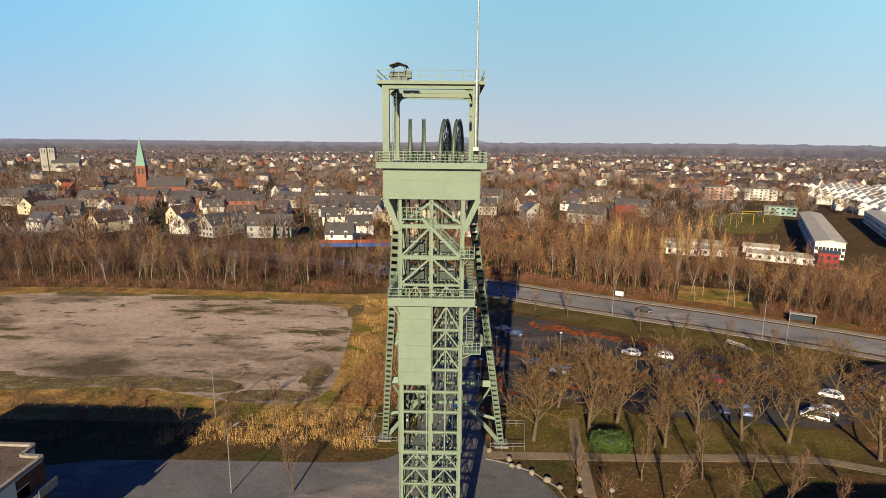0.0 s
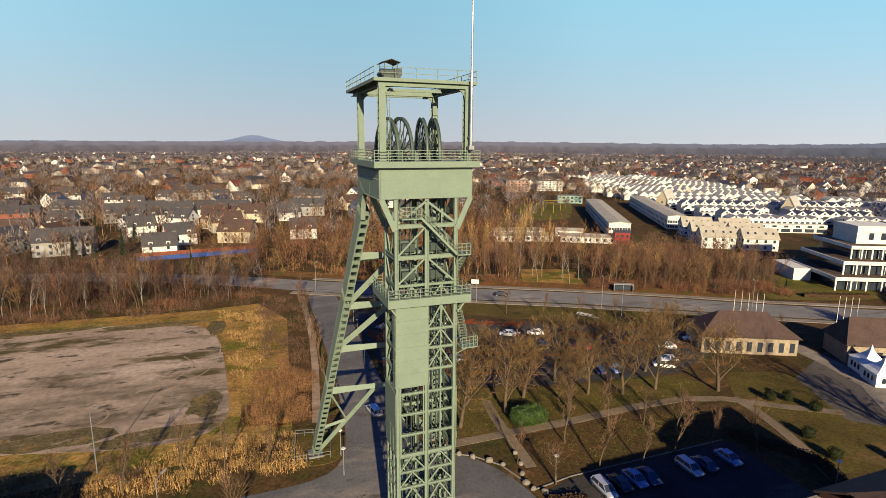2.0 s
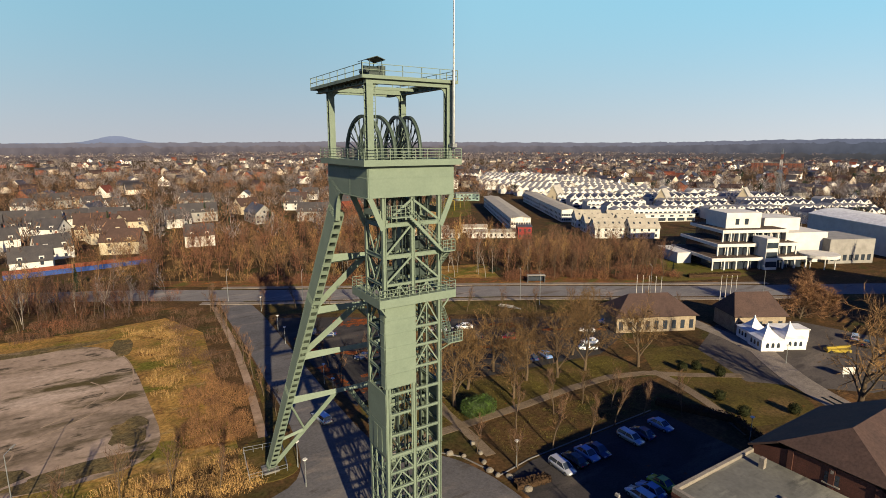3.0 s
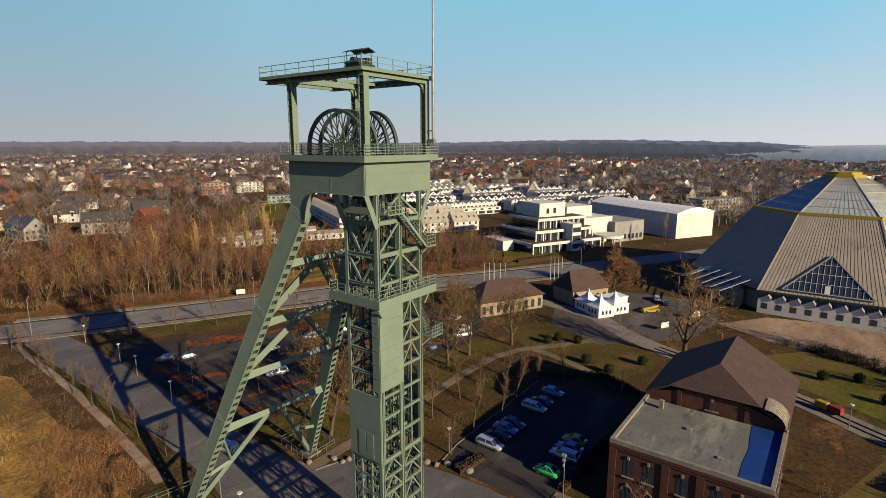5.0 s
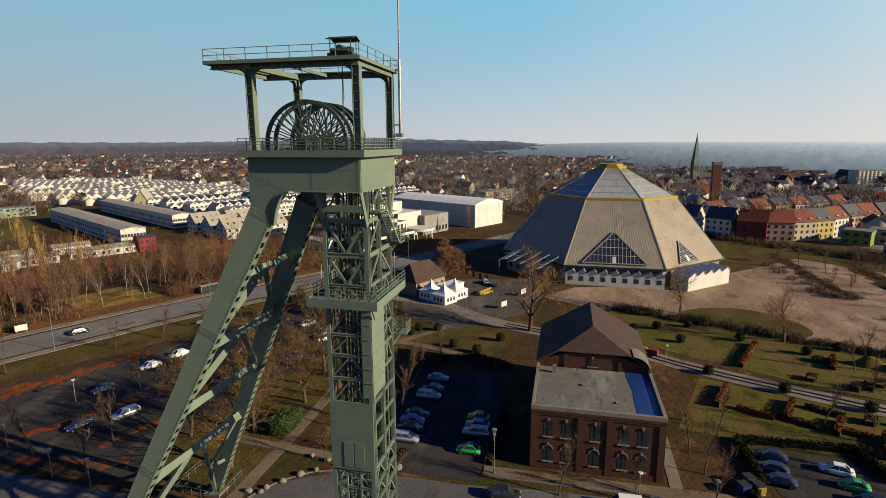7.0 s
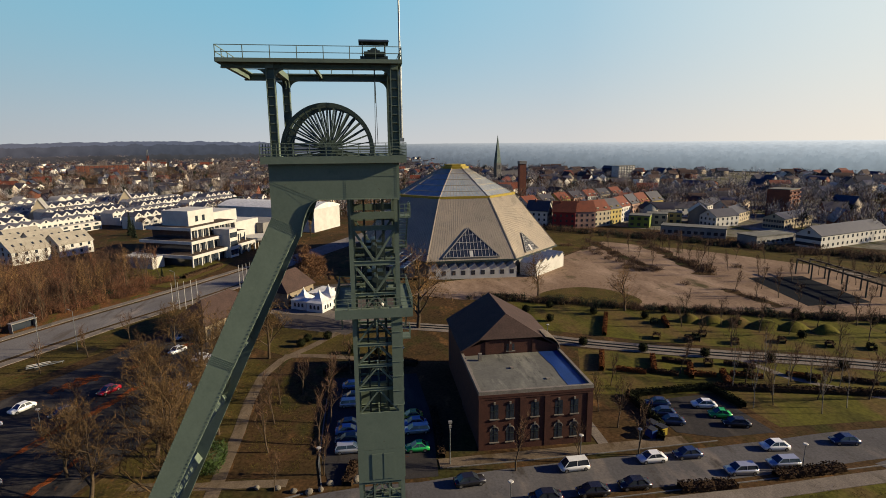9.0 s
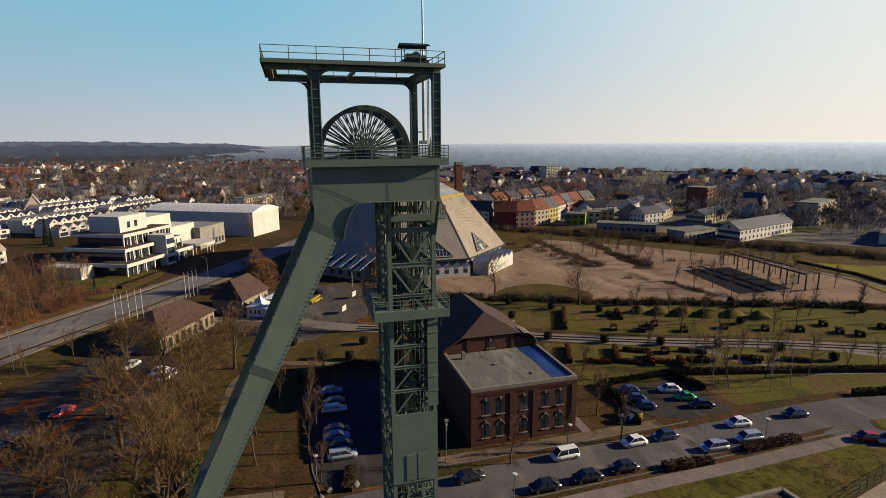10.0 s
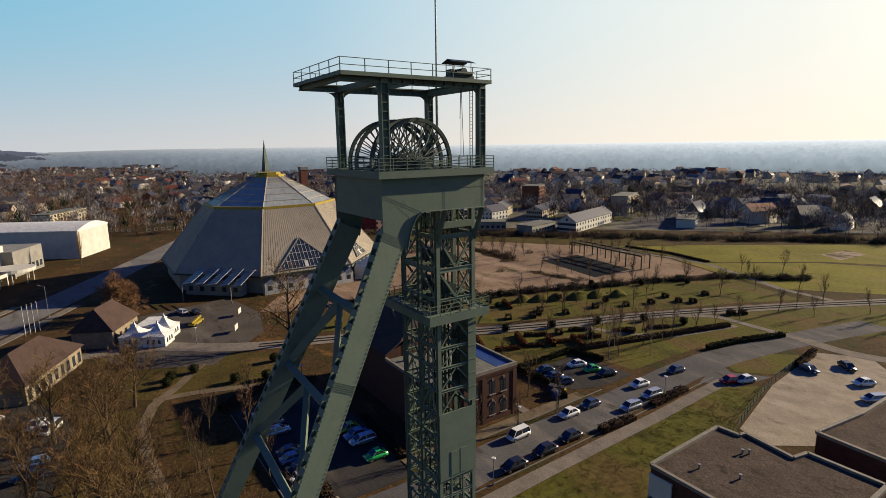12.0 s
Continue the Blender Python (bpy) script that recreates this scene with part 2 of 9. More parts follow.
GRAVELROOF = material("gravel_roof", (0.082, 0.06, 0.047), (0.058, 0.043, 0.034), rough=0.95, spec=0.04, scale=0.3, fine=5, grain=0.5, patches=(((0.035, 0.028, 0.022), 1.6, 0.55, 0.68, 0, 1.5), ((0.05, 0.05, 0.02), 0.8, 0.62, 0.7, 0, 1)))
WHITE = material("white_render", (0.42, 0.40, 0.365), (0.35, 0.335, 0.305), rough=0.85, scale=0.3, grain=0.06, bump=0.03)
CREAM = material("cream_render", (0.312, 0.262, 0.181), (0.272, 0.227, 0.161), rough=0.85, scale=0.3, grain=0.08)
YELLOW = material("yellow_render", (0.333, 0.252, 0.0806), rough=0.85, scale=0.3, grain=0.08)
REDWALL = material("crimson_render", (0.181, 0.0151, 0.0151), rough=0.8, scale=0.3, grain=0.08)
PINK = material("pink_render", (0.292, 0.181, 0.141), rough=0.85, scale=0.3, grain=0.08)
GREYWALL = material("grey_render", (0.192, 0.181, 0.166), rough=0.85, scale=0.3, grain=0.08)
GLASS = material("dark_window_glass", (0.024, 0.0304, 0.04), (0.016, 0.0208, 0.028), rough=0.12, spec=0.6, scale=0.5, bump=0, grain=0.1)
SHEET = material("beige_corrugated_sheet", (0.27, 0.225, 0.172), (0.215, 0.182, 0.143), rough=0.58, spec=0.12, scale=0.15, fine=2, grain=0.1, patches=(((0.14, 0.12, 0.10), 3, 0.58, 0.72, 90, 4),))
SKYLIGHT = material("milky_roof_glazing", (0.30, 0.31, 0.29), (0.20, 0.24, 0.25), rough=0.16, spec=0.9, scale=0.5, grain=0.1, bump=0)
YELLOWTRIM = material("yellow_painted_trim", (0.252, 0.18, 0.0108), (0.198, 0.144, 0.0144), rough=0.6, scale=1)
PVC = material("white_tent_fabric", (0.571, 0.558, 0.53), rough=0.6, scale=0.6, grain=0.04, bump=0.02)
BLUE = material("blue_sheeting", (0.0108, 0.036, 0.151), (0.0072, 0.0252, 0.108), rough=0.45, scale=0.4)
BARK = material("grey_brown_bark", (0.072, 0.049, 0.0274), (0.0446, 0.031, 0.0187), rough=0.95, scale=0.8, fine=6, grain=0.35)
TWIG = material("bare_brown_twigs", (0.094, 0.051, 0.027), (0.053, 0.031, 0.019), rough=0.95, scale=0.05, fine=0.4, grain=0.4, bump=0, island=True)
# grey twigs with the mauve of distant haze mixed into their colour
HAZETWIG = material("grey_mauve_hazy_twigs", (0.105, 0.086, 0.083), (0.068, 0.056, 0.055), rough=0.95, scale=0.05, fine=0.4, grain=0.3, bump=0, island=True)
PARKTWIG = material("bare_golden_brown_twigs", (0.086, 0.05, 0.018), (0.05, 0.03, 0.012), rough=0.95, scale=0.05, fine=0.4, grain=0.4, bump=0, island=True)
GOLDSCRUB = material("red_brown_bramble", (0.165, 0.086, 0.034), (0.1, 0.05, 0.022), rough=0.95, scale=0.2, fine=0.6, grain=0.4, bump=0, island=True)
DARKTWIG = material("dark_russet_twigs", (0.062, 0.032, 0.02), (0.036, 0.02, 0.014), rough=0.95, scale=0.05, fine=0.4, grain=0.4, bump=0, island=True)
# haze lightens this twig colour further, for trees of the southern town
PALEHAZETWIG = material("pale_grey_hazy_twigs", (0.2, 0.185, 0.185), (0.13, 0.12, 0.122), rough=0.95, scale=0.05, fine=0.4, grain=0.3, bump=0, island=True)
OLIVETWIG = material("bare_olive_twigs", (0.15, 0.085, 0.032), (0.09, 0.052, 0.021), rough=0.95, scale=0.05, fine=0.4, grain=0.4, bump=0, island=True)
REDTWIG = material("bare_red_brown_twigs", (0.11, 0.047, 0.023), (0.062, 0.029, 0.016), rough=0.95, scale=0.05, fine=0.4, grain=0.4, bump=0, island=True)
STRAW = material("pale_straw_stems", (0.264, 0.162, 0.0564), (0.18, 0.106, 0.0384), rough=0.95, scale=0.3, fine=3, grain=0.3, bump=0, island=True)
BIRCHBARK = material("white_birch_bark", (0.187, 0.169, 0.144), (0.108, 0.0936, 0.0792), rough=0.9, scale=1.5, fine=6, grain=0.3)
NEEDLE = material("dark_evergreen_foliage", (0.0108, 0.018, 0.00648), (0.0072, 0.0122, 0.00504), rough=0.9, scale=0.6, fine=5, grain=0.4, bump=0, island=True)
HEDGEGREEN = material("bright_laurel_leaves", (0.0252, 0.0468, 0.0054), (0.0162, 0.0306, 0.00432), rough=0.6, scale=0.6, fine=5, grain=0.4, bump=0, island=True)
ROCK = material("pale_boulder_stone", (0.151, 0.133, 0.104), (0.108, 0.0936, 0.0756), rough=0.9, scale=1.2, bump=0.4)
TYRE = material("black_rubber", (0.0144, 0.0144, 0.0144), rough=0.85, bump=0)
RIM = material("alloy_rim", (0.36, 0.36, 0.368), rough=0.35, metal=0.9, bump=0)
HEADLIGHT = material("clear_lamp_lens", (0.52, 0.528, 0.544), rough=0.15, bump=0, spec=0.6)
TAILLIGHT = material("red_lamp_lens", (0.32, 0.0096, 0.0096), rough=0.2, bump=0)
PLASTIC = material("black_plastic", (0.02, 0.02, 0.0216), rough=0.6, bump=0)
WOODPOST = material("weathered_timber", (0.072, 0.0504, 0.0324), (0.0504, 0.036, 0.0234), rough=0.9, scale=1.5)


# ---- mesh helpers ----
class MB:
    """Gathers vertices and faces of one mesh."""

    def __init__(self):
        self.v, self.f = [], []

    def add(self, vs, fs):
        k = len(self.v)
        self.v.extend(vs)
        self.f.extend([tuple(i + k for i in f) for f in fs])
        return self

    def box(self, x0, x1, y0, y1, z0, z1):
        return self.add([(x0, y0, z0), (x1, y0, z0), (x1, y1, z0), (x0, y1, z0), (x0, y0, z1), (x1, y0, z1), (x1, y1, z1), (x0, y1, z1)],
                        [(3, 2, 1, 0), (4, 5, 6, 7), (0, 1, 5, 4), (1, 2, 6, 5), (2, 3, 7, 6), (3, 0, 4, 7)])

    def beam(self, p, q, w, h, w2=None, h2=None, side=(1, 0, 0)):
        """A tapered square bar from p to q; w along side, h across it."""
        p, q, s = Vector(p), Vector(q), Vector(side)
        d = (q - p).normalized()
        if abs(d.dot(s)) > 0.95:
            s = Vector((0, 1, 0))
        u = (s - d * s.dot(d)).normalized()
        t = d.cross(u)
        vs = []
        for c, a, b in ((p, w, h), (q, w2 or w, h2 or h)):
            for i, j in ((-1, -1), (1, -1), (1, 1), (-1, 1)):
                vs.append(tuple(c + u * (i * a / 2) + t * (j * b / 2)))
        return self.add(vs, [(3, 2, 1, 0), (4, 5, 6, 7), (0, 1, 5, 4), (1, 2, 6, 5), (2, 3, 7, 6), (3, 0, 4, 7)])

    def rod(self, p, q, r, r2=None, n=6, cap=True):
        p, q = Vector(p), Vector(q)
        d = q - p
        if d.length < 1e-6:
            return self
        d.normalize()
        a = Vector((0, 0, 1)) if abs(d.z) < 0.9 else Vector((1, 0, 0))
        u = d.cross(a).normalized()
        t = d.cross(u)
        r2 = r if r2 is None else r2
        vs = []
        for c, rr in ((p, r), (q, r2)):
            for i in range(n):
                an = 2 * math.pi * i / n
                vs.append(tuple(c + (u * math.cos(an) + t * math.sin(an)) * rr))
        fs = [(i, (i + 1) % n, n + (i + 1) % n, n + i) for i in range(n)]
        if cap:
            fs += [tuple(range(n - 1, -1, -1)), tuple(range(n, 2 * n))]
        return self.add(vs, fs)

    def prism(self, poly, z0, z1):
        """A flat outline (x, y), counter-clockwise, raised from z0 to z1."""
        n = len(poly)
        vs = [(x, y, z0) for x, y in poly] + [(x, y, z1) for x, y in poly]
        return self.add(vs, [tuple(range(n - 1, -1, -1)), tuple(range(n, 2 * n))] + [(i, (i + 1) % n, n + (i + 1) % n, n + i) for i in range(n)])

    def slab(self, pts, thick):
        """A flat plate from corners in order, with thickness against its normal."""
        p = [Vector(v) for v in pts]
        nrm = (p[1] - p[0]).cross(p[2] - p[0]).normalized() * thick
        n = len(p)
        vs = [tuple(v) for v in p] + [tuple(v - nrm) for v in p]
        return self.add(vs, [tuple(range(n)), tuple(range(2 * n - 1, n - 1, -1))] + [(i, n + i, n + (i + 1) % n, (i + 1) % n) for i in range(n)])

    def extrude_x(self, poly, x0, x1):
        """An outline (y, z) swept along x."""
        n = len(poly)
        vs = [(x0, y, z) for y, z in poly] + [(x1, y, z) for y, z in poly]
        return self.add(vs, [tuple(range(n - 1, -1, -1)), tuple(range(n, 2 * n))] + [(i, (i + 1) % n, n + (i + 1) % n, n + i) for i in range(n)])

    def mesh(self, name, mat, off=(0, 0, 0), smooth=False):
        me = bpy.data.meshes.new(name)
        o = Vector(off)
        me.from_pydata([(a - o.x, b - o.y, c - o.z) for a, b, c in self.v], [], self.f)
        if mat:
            me.materials.append(mat)
        if smooth:
            me.polygons.foreach_set("use_smooth", [True] * len(me.polygons))
        me.update()
        return me


def thing(name, label, category, group="", base=(0, 0, 0), turn=0.0, kind=""):
    """An Empty at a thing's base, which parents its parts."""
    ob = new(name)
    ob.empty_display_size = 0.2
    ob.matrix_basis = pose(*base, 0, 0, turn)
    return tagged(ob, label, category, group, kind)


def part(name, mb, mat, parent, label="", smooth=False, world_space=False):
    """One mesh object under a thing or a part."""
    off = (0, 0, 0)
    if world_space:
        off = parent.location if parent.parent is None else parent.parent.location
    ob = new(name, mb.mesh(name, mat, off, smooth))
    ob.parent = parent
    if label:
        ob["label"] = label
    return ob


def piece(name, me, parent, loc=(0, 0, 0), turn=0.0):
    """A part on shared mesh data."""
    ob = new(name, me)
    ob.parent = parent
    ob.matrix_basis = pose(*loc, 0, 0, turn)
    return ob


def solid(name, mb, mat, label, category, kind="structure", group="", smooth=False):
    """A thing that is one mesh."""
    return tagged(new(name, mb.mesh(name, mat, (0, 0, 0), smooth)), label, category, group, kind)


def rounded(pts, steps=4):
    """A smooth closed outline through corners (quadratic at each corner)."""
    out = []
    n = len(pts)
    for i in range(n):
        a, b, c = Vector((*pts[i - 1], 0)), Vector((*pts[i], 0)), Vector((*pts[(i + 1) % n], 0))
        p, q = (a + b) / 2, (b + c) / 2
        for k in range(steps):
            t = k / steps
            v = p * (1 - t) ** 2 + b * 2 * t * (1 - t) + q * t * t
            out.append((v.x, v.y))
    return out


def ribbon(line, width, z0, z1, ragged=0.0):
    """One strip of a width along a line of (x, y), from z0 to z1; ragged makes its edges uneven."""
    pts = [Vector((*p, 0)) for p in line]
    vs, fs = [], []
    for i, p in enumerate(pts):
        d = (pts[min(i + 1, len(pts) - 1)] - pts[max(i - 1, 0)]).normalized()
        nrm = Vector((-d.y, d.x, 0)) * width / 2
        a, b = (1 + ragged * noise.noise((p.x * 0.9, p.y * 0.9, k * 9.0)) for k in (0, 1))
        l_, r_ = p + nrm * a, p - nrm * b
        vs += [(r_.x, r_.y, z0), (l_.x, l_.y, z0), (l_.x, l_.y, z1), (r_.x, r_.y, z1)]
    n = len(pts)
    for i in range(n - 1):
        for k in range(4):
            m = (k + 1) % 4
            fs.append((i * 4 + k, i * 4 + m, (i + 1) * 4 + m, (i + 1) * 4 + k))
    fs += [(3, 2, 1, 0), (n * 4 - 4, n * 4 - 3, n * 4 - 2, n * 4 - 1)]
    return MB().add(vs, fs)


class Bulk:
    """Triangles of many like things, gathered fast."""

    def __init__(self):
        self.v, self.t, self.n = [], [], 0

    def add(self, v, t):
        self.v.append(v)
        self.t.append(t + self.n)
        self.n += len(v)

    def mesh(self, name, mat):
        v = np.concatenate(self.v).astype(np.float32)
        t = np.concatenate(self.t).astype(np.int32)
        me = bpy.data.meshes.new(name)
        me.vertices.add(len(v))
        me.vertices.foreach_set("co", v.ravel())
        me.loops.add(len(t) * 3)
        me.loops.foreach_set("vertex_index", t.ravel())
        me.polygons.add(len(t))
        me.polygons.foreach_set("loop_start", np.arange(0, len(t) * 3, 3, dtype=np.int32))
        me.polygons.foreach_set("loop_total", np.full(len(t), 3, dtype=np.int32))
        me.materials.append(mat)
        me.update(calc_edges=True)
        return me


def spun(v, x, y, z, s, turn, tall=1.0):
    """Vertices scaled, turned about z and moved."""
    c, n = math.cos(turn) * s, math.sin(turn) * s
    return np.stack((v[:, 0] * c - v[:, 1] * n + x, v[:, 0] * n + v[:, 1] * c + y, v[:, 2] * s * tall + z), axis=1)


def inside(p, poly):
    x, y = p
    hit = False
    for i in range(len(poly)):
        (x1, y1), (x2, y2) = poly[i - 1], poly[i]
        if (y1 > y) != (y2 > y) and x < (x2 - x1) * (y - y1) / (y2 - y1) + x1:
            hit = not hit
    return hit


def scatter(poly, n, rng, gap=0.0):
    """n random places in an outline, at least gap apart."""
    xs, ys = [p[0] for p in poly], [p[1] for p in poly]
    out, tries = [], 0
    while len(out) < n and tries < n * 40:
        tries += 1
        p = (rng.uniform(min(xs), max(xs)), rng.uniform(min(ys), max(ys)))
        if inside(p, poly) and (gap == 0 or all((p[0] - q[0]) ** 2 + (p[1] - q[1]) ** 2 > gap * gap for q in out)):
            out.append(p)
    return out


# ---- ground ----
def smooth(a, b, v):
    t = min(1.0, max(0.0, (v - a) / (b - a)))
    return t * t * (3 - 2 * t)


def gz(x, y):
    """Height of the land: level round the tower, low wooded ridges far off."""
    dx, dy = x, y - 60
    r = math.hypot(dx, dy)
    az = math.degrees(math.atan2(dx, dy))           # 0 north (+y), 90 east (+x)
    if r < 500:
        return 0.0
    w = noise.noise((math.sin(radians(az)) * 3, math.cos(radians(az)) * 3, 0.3)) * 10
    flat = smooth(105, 135, az) if az > 0 else 0.0
    rise = (30 + w) * smooth(1700, 4700, r) * (1 - flat) + 27 * flat * smooth(1700, 4800, r)
    return rise + 2.5 * smooth(700, 1500, r) * noise.noise((x / 400, y / 400, 1.7))


def curve(line, n=5):
    """A smooth line through the given points."""
    out = []
    P_ = [Vector(line[0])] + [Vector(p) for p in line] + [Vector(line[-1])]
    for i in range(1, len(P_) - 2):
        a, b, c, d = P_[i - 1:i + 3]
        for k in range(n):
            t = k / n
            q = 0.5 * (2 * b + (c - a) * t + (2 * a - 5 * b + 4 * c - d) * t * t + (3 * b - a - 3 * c + d) * t ** 3)
            out.append((q.x, q.y))
    return out + [tuple(line[-1])]


gm = MB()
RINGS = [0, 40, 80, 130, 200, 300, 420, 560, 720, 900, 1100, 1350, 1600, 1900, 2200, 2500, 2850, 3200, 3550, 3900, 4250, 4600, 4900]
SPOKES = 180
gm.v.append((0, 60, 0))
for r in RINGS[1:]:
    for i in range(SPOKES):
        a = 2 * math.pi * i / SPOKES
        x, y = r * math.sin(a), 60 + r * math.cos(a)
        gm.v.append((x, y, gz(x, y)))
for i in range(SPOKES):
    j = (i + 1) % SPOKES
    gm.f.append((0, 1 + j, 1 + i))
    for k in range(len(RINGS) - 2):
        a, b = 1 + k * SPOKES, 1 + (k + 1) * SPOKES
        gm.f.append((a + i, a + j, b + j, b + i))
solid("ground", gm, LITTER, "brown winter ground reaching the horizon", "ground", smooth=True)

BLACKTOP = material("black_tarmac", (0.0075, 0.009, 0.013), (0.0055, 0.007, 0.0095), rough=0.9, spec=0.04, scale=0.2)
# sandy field with worn rim
FIELD = rounded([(-150, 160), (-100, 164), (-57, 159.5), (-30, 156), (-22.5, 140), (-20.5, 113), (-19, 93), (-32, 90), (-58, 98), (-85, 95), (-150, 100)])
solid("sand_field", MB().prism(FIELD, -0.3, 0.03), SAND, "bare sandy field with worn tracks", "field")
solid("dry_grass_rim", MB().prism([(-155, 168), (-100, 170), (-30, 166), (-13, 168), (-6, 150), (-9, 100), (-9.5, 89), (-19, 84), (-60, 84), (-155, 84)], -0.3, 0.012), DRYGRASS, "dry yellow grass round the sandy field", "grass")
# tarmac by the tower and the street to the south
solid("road_apron", MB().prism(rounded([(-60, 73), (-16, 72.8), (-6, 73.4), (-2.2, 78), (-0.4, 90), (0.5, 110), (1.5, 140), (1.5, 180), (11, 175), (10.5, 140), (9.5, 110), (9, 80), (11, 74.5), (16, 72), (20.5, 64), (21.5, 50), (20, 40), (10, 44), (-5, 54), (-25, 60), (-60, 61)], 3), -0.3, 0.02), PALEASPHALT, "worn pale tarmac round the headframe", "road")
STREET = [(16.5, 60), (17.0, 48), (18.3, 35), (18.8, 20), (19.0, 5), (19.6, -10), (20.3, -22), (19.8, -36), (17.5, -50), (14, -66), (8, -90)]
solid("road_south", ribbon(curve(STREET), 7.9, -0.3, 0.028), PALEASPHALT, "grey tarmac street with parked cars", "road")
solid("pavement_south", ribbon([(10.4, 44), (11.0, 30), (11.4, 15), (11.6, 0), (12.2, -12), (12.6, -24)], 2.6, -0.3, 0.10), PAVING, "pale paved footway beside the street", "pavement")
solid("pavement_north", ribbon([(25.0, 44), (25.2, 30), (25.4, 14), (25.6, 4)], 2.4, -0.3, 0.10), DIRTPATH, "brown trodden footway before the brick building", "pavement")
solid("footpath_brick", ribbon([(26.5, 17.4), (34, 17.3), (42.5, 17.2)], 1.7, -0.3, 0.06), PAVING, "pale path along the brick building", "path")
MAIN = [(-120, 236), (-60, 218), (-20, 199), (2, 185.5), (36, 166), (77, 145), (103, 130), (131, 112), (165, 93), (215, 66), (300, 22), (420, -30)]
solid("road_main", ribbon(curve(MAIN), 12.5, -0.3, 0.03), MAINROAD, "wide main road with pale tarmac", "road")
solid("pavement_main", ribbon([(x - 4.6, y - 7.9) for x, y in MAIN[3:9]], 2.6, -0.3, 0.13), PAVING, "pale footway along the main road", "pavement")
solid("pavement_far", ribbon([(x + 4.4, y + 7.8) for x, y in MAIN[3:9]], 2.6, -0.3, 0.13), PAVING, "pale footway on the far side of the main road", "pavement")
# car park with leaf-strewn islands
LOT = [(12, 92), (10.5, 140), (13, 152), (27, 144), (57, 124), (96, 104), (90, 94), (70, 86), (40, 90), (22, 96)]
solid("car_park_north", MB().prism(LOT, -0.3, 0.018), ASPHALT, "dark asphalt car park strewn with leaves", "car park")
solid("verge_north", MB().prism([(13, 156), (28, 148), (58, 128), (97, 108), (118, 98), (124, 102), (98, 121), (70, 136), (31, 158), (14, 168)], -0.3, 0.012), LAWN, "grass verge along the main road", "grass")
solid("lawn_park", MB().prism([(12, 76), (40, 77), (68, 76), (72, 80), (70, 85), (40, 89), (22, 95), (12, 91)], -0.3, 0.012), LAWN, "winter lawn under the trees", "grass")
solid("footpath_park", ribbon([(9.5, 75.9), (25, 75.9), (39, 76), (50, 76.6), (62, 76.2), (70, 73.5), (77, 68), (86, 62)], 2.0, -0.3, 0.05), DIRTPATH, "pale gravel footpath through the lawn", "path")
solid("footpath_cross", ribbon([(26, 88), (24.8, 81), (24.2, 72), (23.6, 66)], 1.8, -0.3, 0.045), DIRTPATH, "narrow path crossing the lawn", "path")
solid("lawn_middle", MB().prism([(24, 62.5), (58, 63), (62, 66), (70, 72), (50, 75), (26, 74.5)], -0.3, 0.014), LITTER, "brown grass beside the car park", "grass")
LOT2 = [(22, 44.5), (22, 60), (28, 61.5), (58, 61.8), (58, 44.5), (40, 43.5)]
solid("car_park_south", MB().prism(LOT2, -0.3, 0.034), ASPHALT, "dark asphalt car park beside the brick building", "car park")
solid("car_park_east", MB().prism([(25.5, -12), (25.5, -2), (28, 4), (39, 5), (40, -9), (34, -11)], -0.3, 0.036), ASPHALT, "small asphalt car park off the street", "car park")
# promenade with rails, park lawns, sandy fairground
PROM = [(128, 84), (112, 75), (99, 62), (90, 48), (80, 22), (70, 5), (59, -20), (50, -45), (40, -67), (28, -92), (10, -125)]
solid("promenade", ribbon(curve(PROM), 5.6, -0.3, 0.06), PAVING, "pale paved promenade", "path")
solid("lawn_garden", MB().prism([(44, 14), (66, 6), (58, -14), (49, -38), (40, -60), (17, -118), (-40, -170), (-40, -120), (4, -80), (18, -62), (26, -40), (27, -14), (40, -12), (42, 6)], -0.3, 0.012), GREENLAWN, "winter garden lawn with beds", "grass")
solid("lawn_bank", MB().prism([(92, 34), (108, 20), (102, 0), (90, -28), (80, -54), (71, -81), (58, -109), (30, -100), (40, -80), (58, -36), (68, -12), (82, 14)], -0.3, 0.014), GREENLAWN, "green park lawn with low mounds", "grass")
solid("fairground", MB().prism([(110, 26), (118, 40), (132, 30), (140, 0), (178, -40), (196, -58), (165, -92), (130, -118), (90, -122), (64, -112), (74, -82), (84, -54), (93, -28), (106, 4)], -0.3, 0.016), GRIT, "wide sandy gravel fairground", "square")
solid("lawn_fair", MB().prism(rounded([(113, 2), (119, -12), (116, -22), (104, -29), (95, -26), (96, -12), (99, 6)]), -0.3, 0.02), LAWN, "brown grass at the edge of the fairground", "grass")
for line, w in (([(203, -53), (182, -52), (164, -51), (150, -52), (136, -53)], 5.0), ([(197, -77), (176, -74), (157, -71), (141, -69), (126, -67)], 7.0), ([(108, -60), (98, -62), (87, -64)], 3.6)):
    solid("planted_strip", ribbon(curve(line), w, -0.3, 0.022, 1.2), LITTER, "brown leaf-strewn planted strip on the fairground", "grass")
solid("lawn_strip", MB().prism([(150, -4), (262, -26), (180, -102), (122, -161), (104, -150), (128, -119), (166, -91), (197, -58), (178, -38)], -0.3, 0.018), LAWN, "rough grass between the fairground and a tree belt", "grass")
solid("lawn_far", MB().prism([(63, -113), (90, -124), (74, -128), (50, -160), (20, -180), (-30, -176), (-10, -140), (18, -126), (40, -108)], -0.3, 0.015), MEADOW, "far green park lawn", "grass")
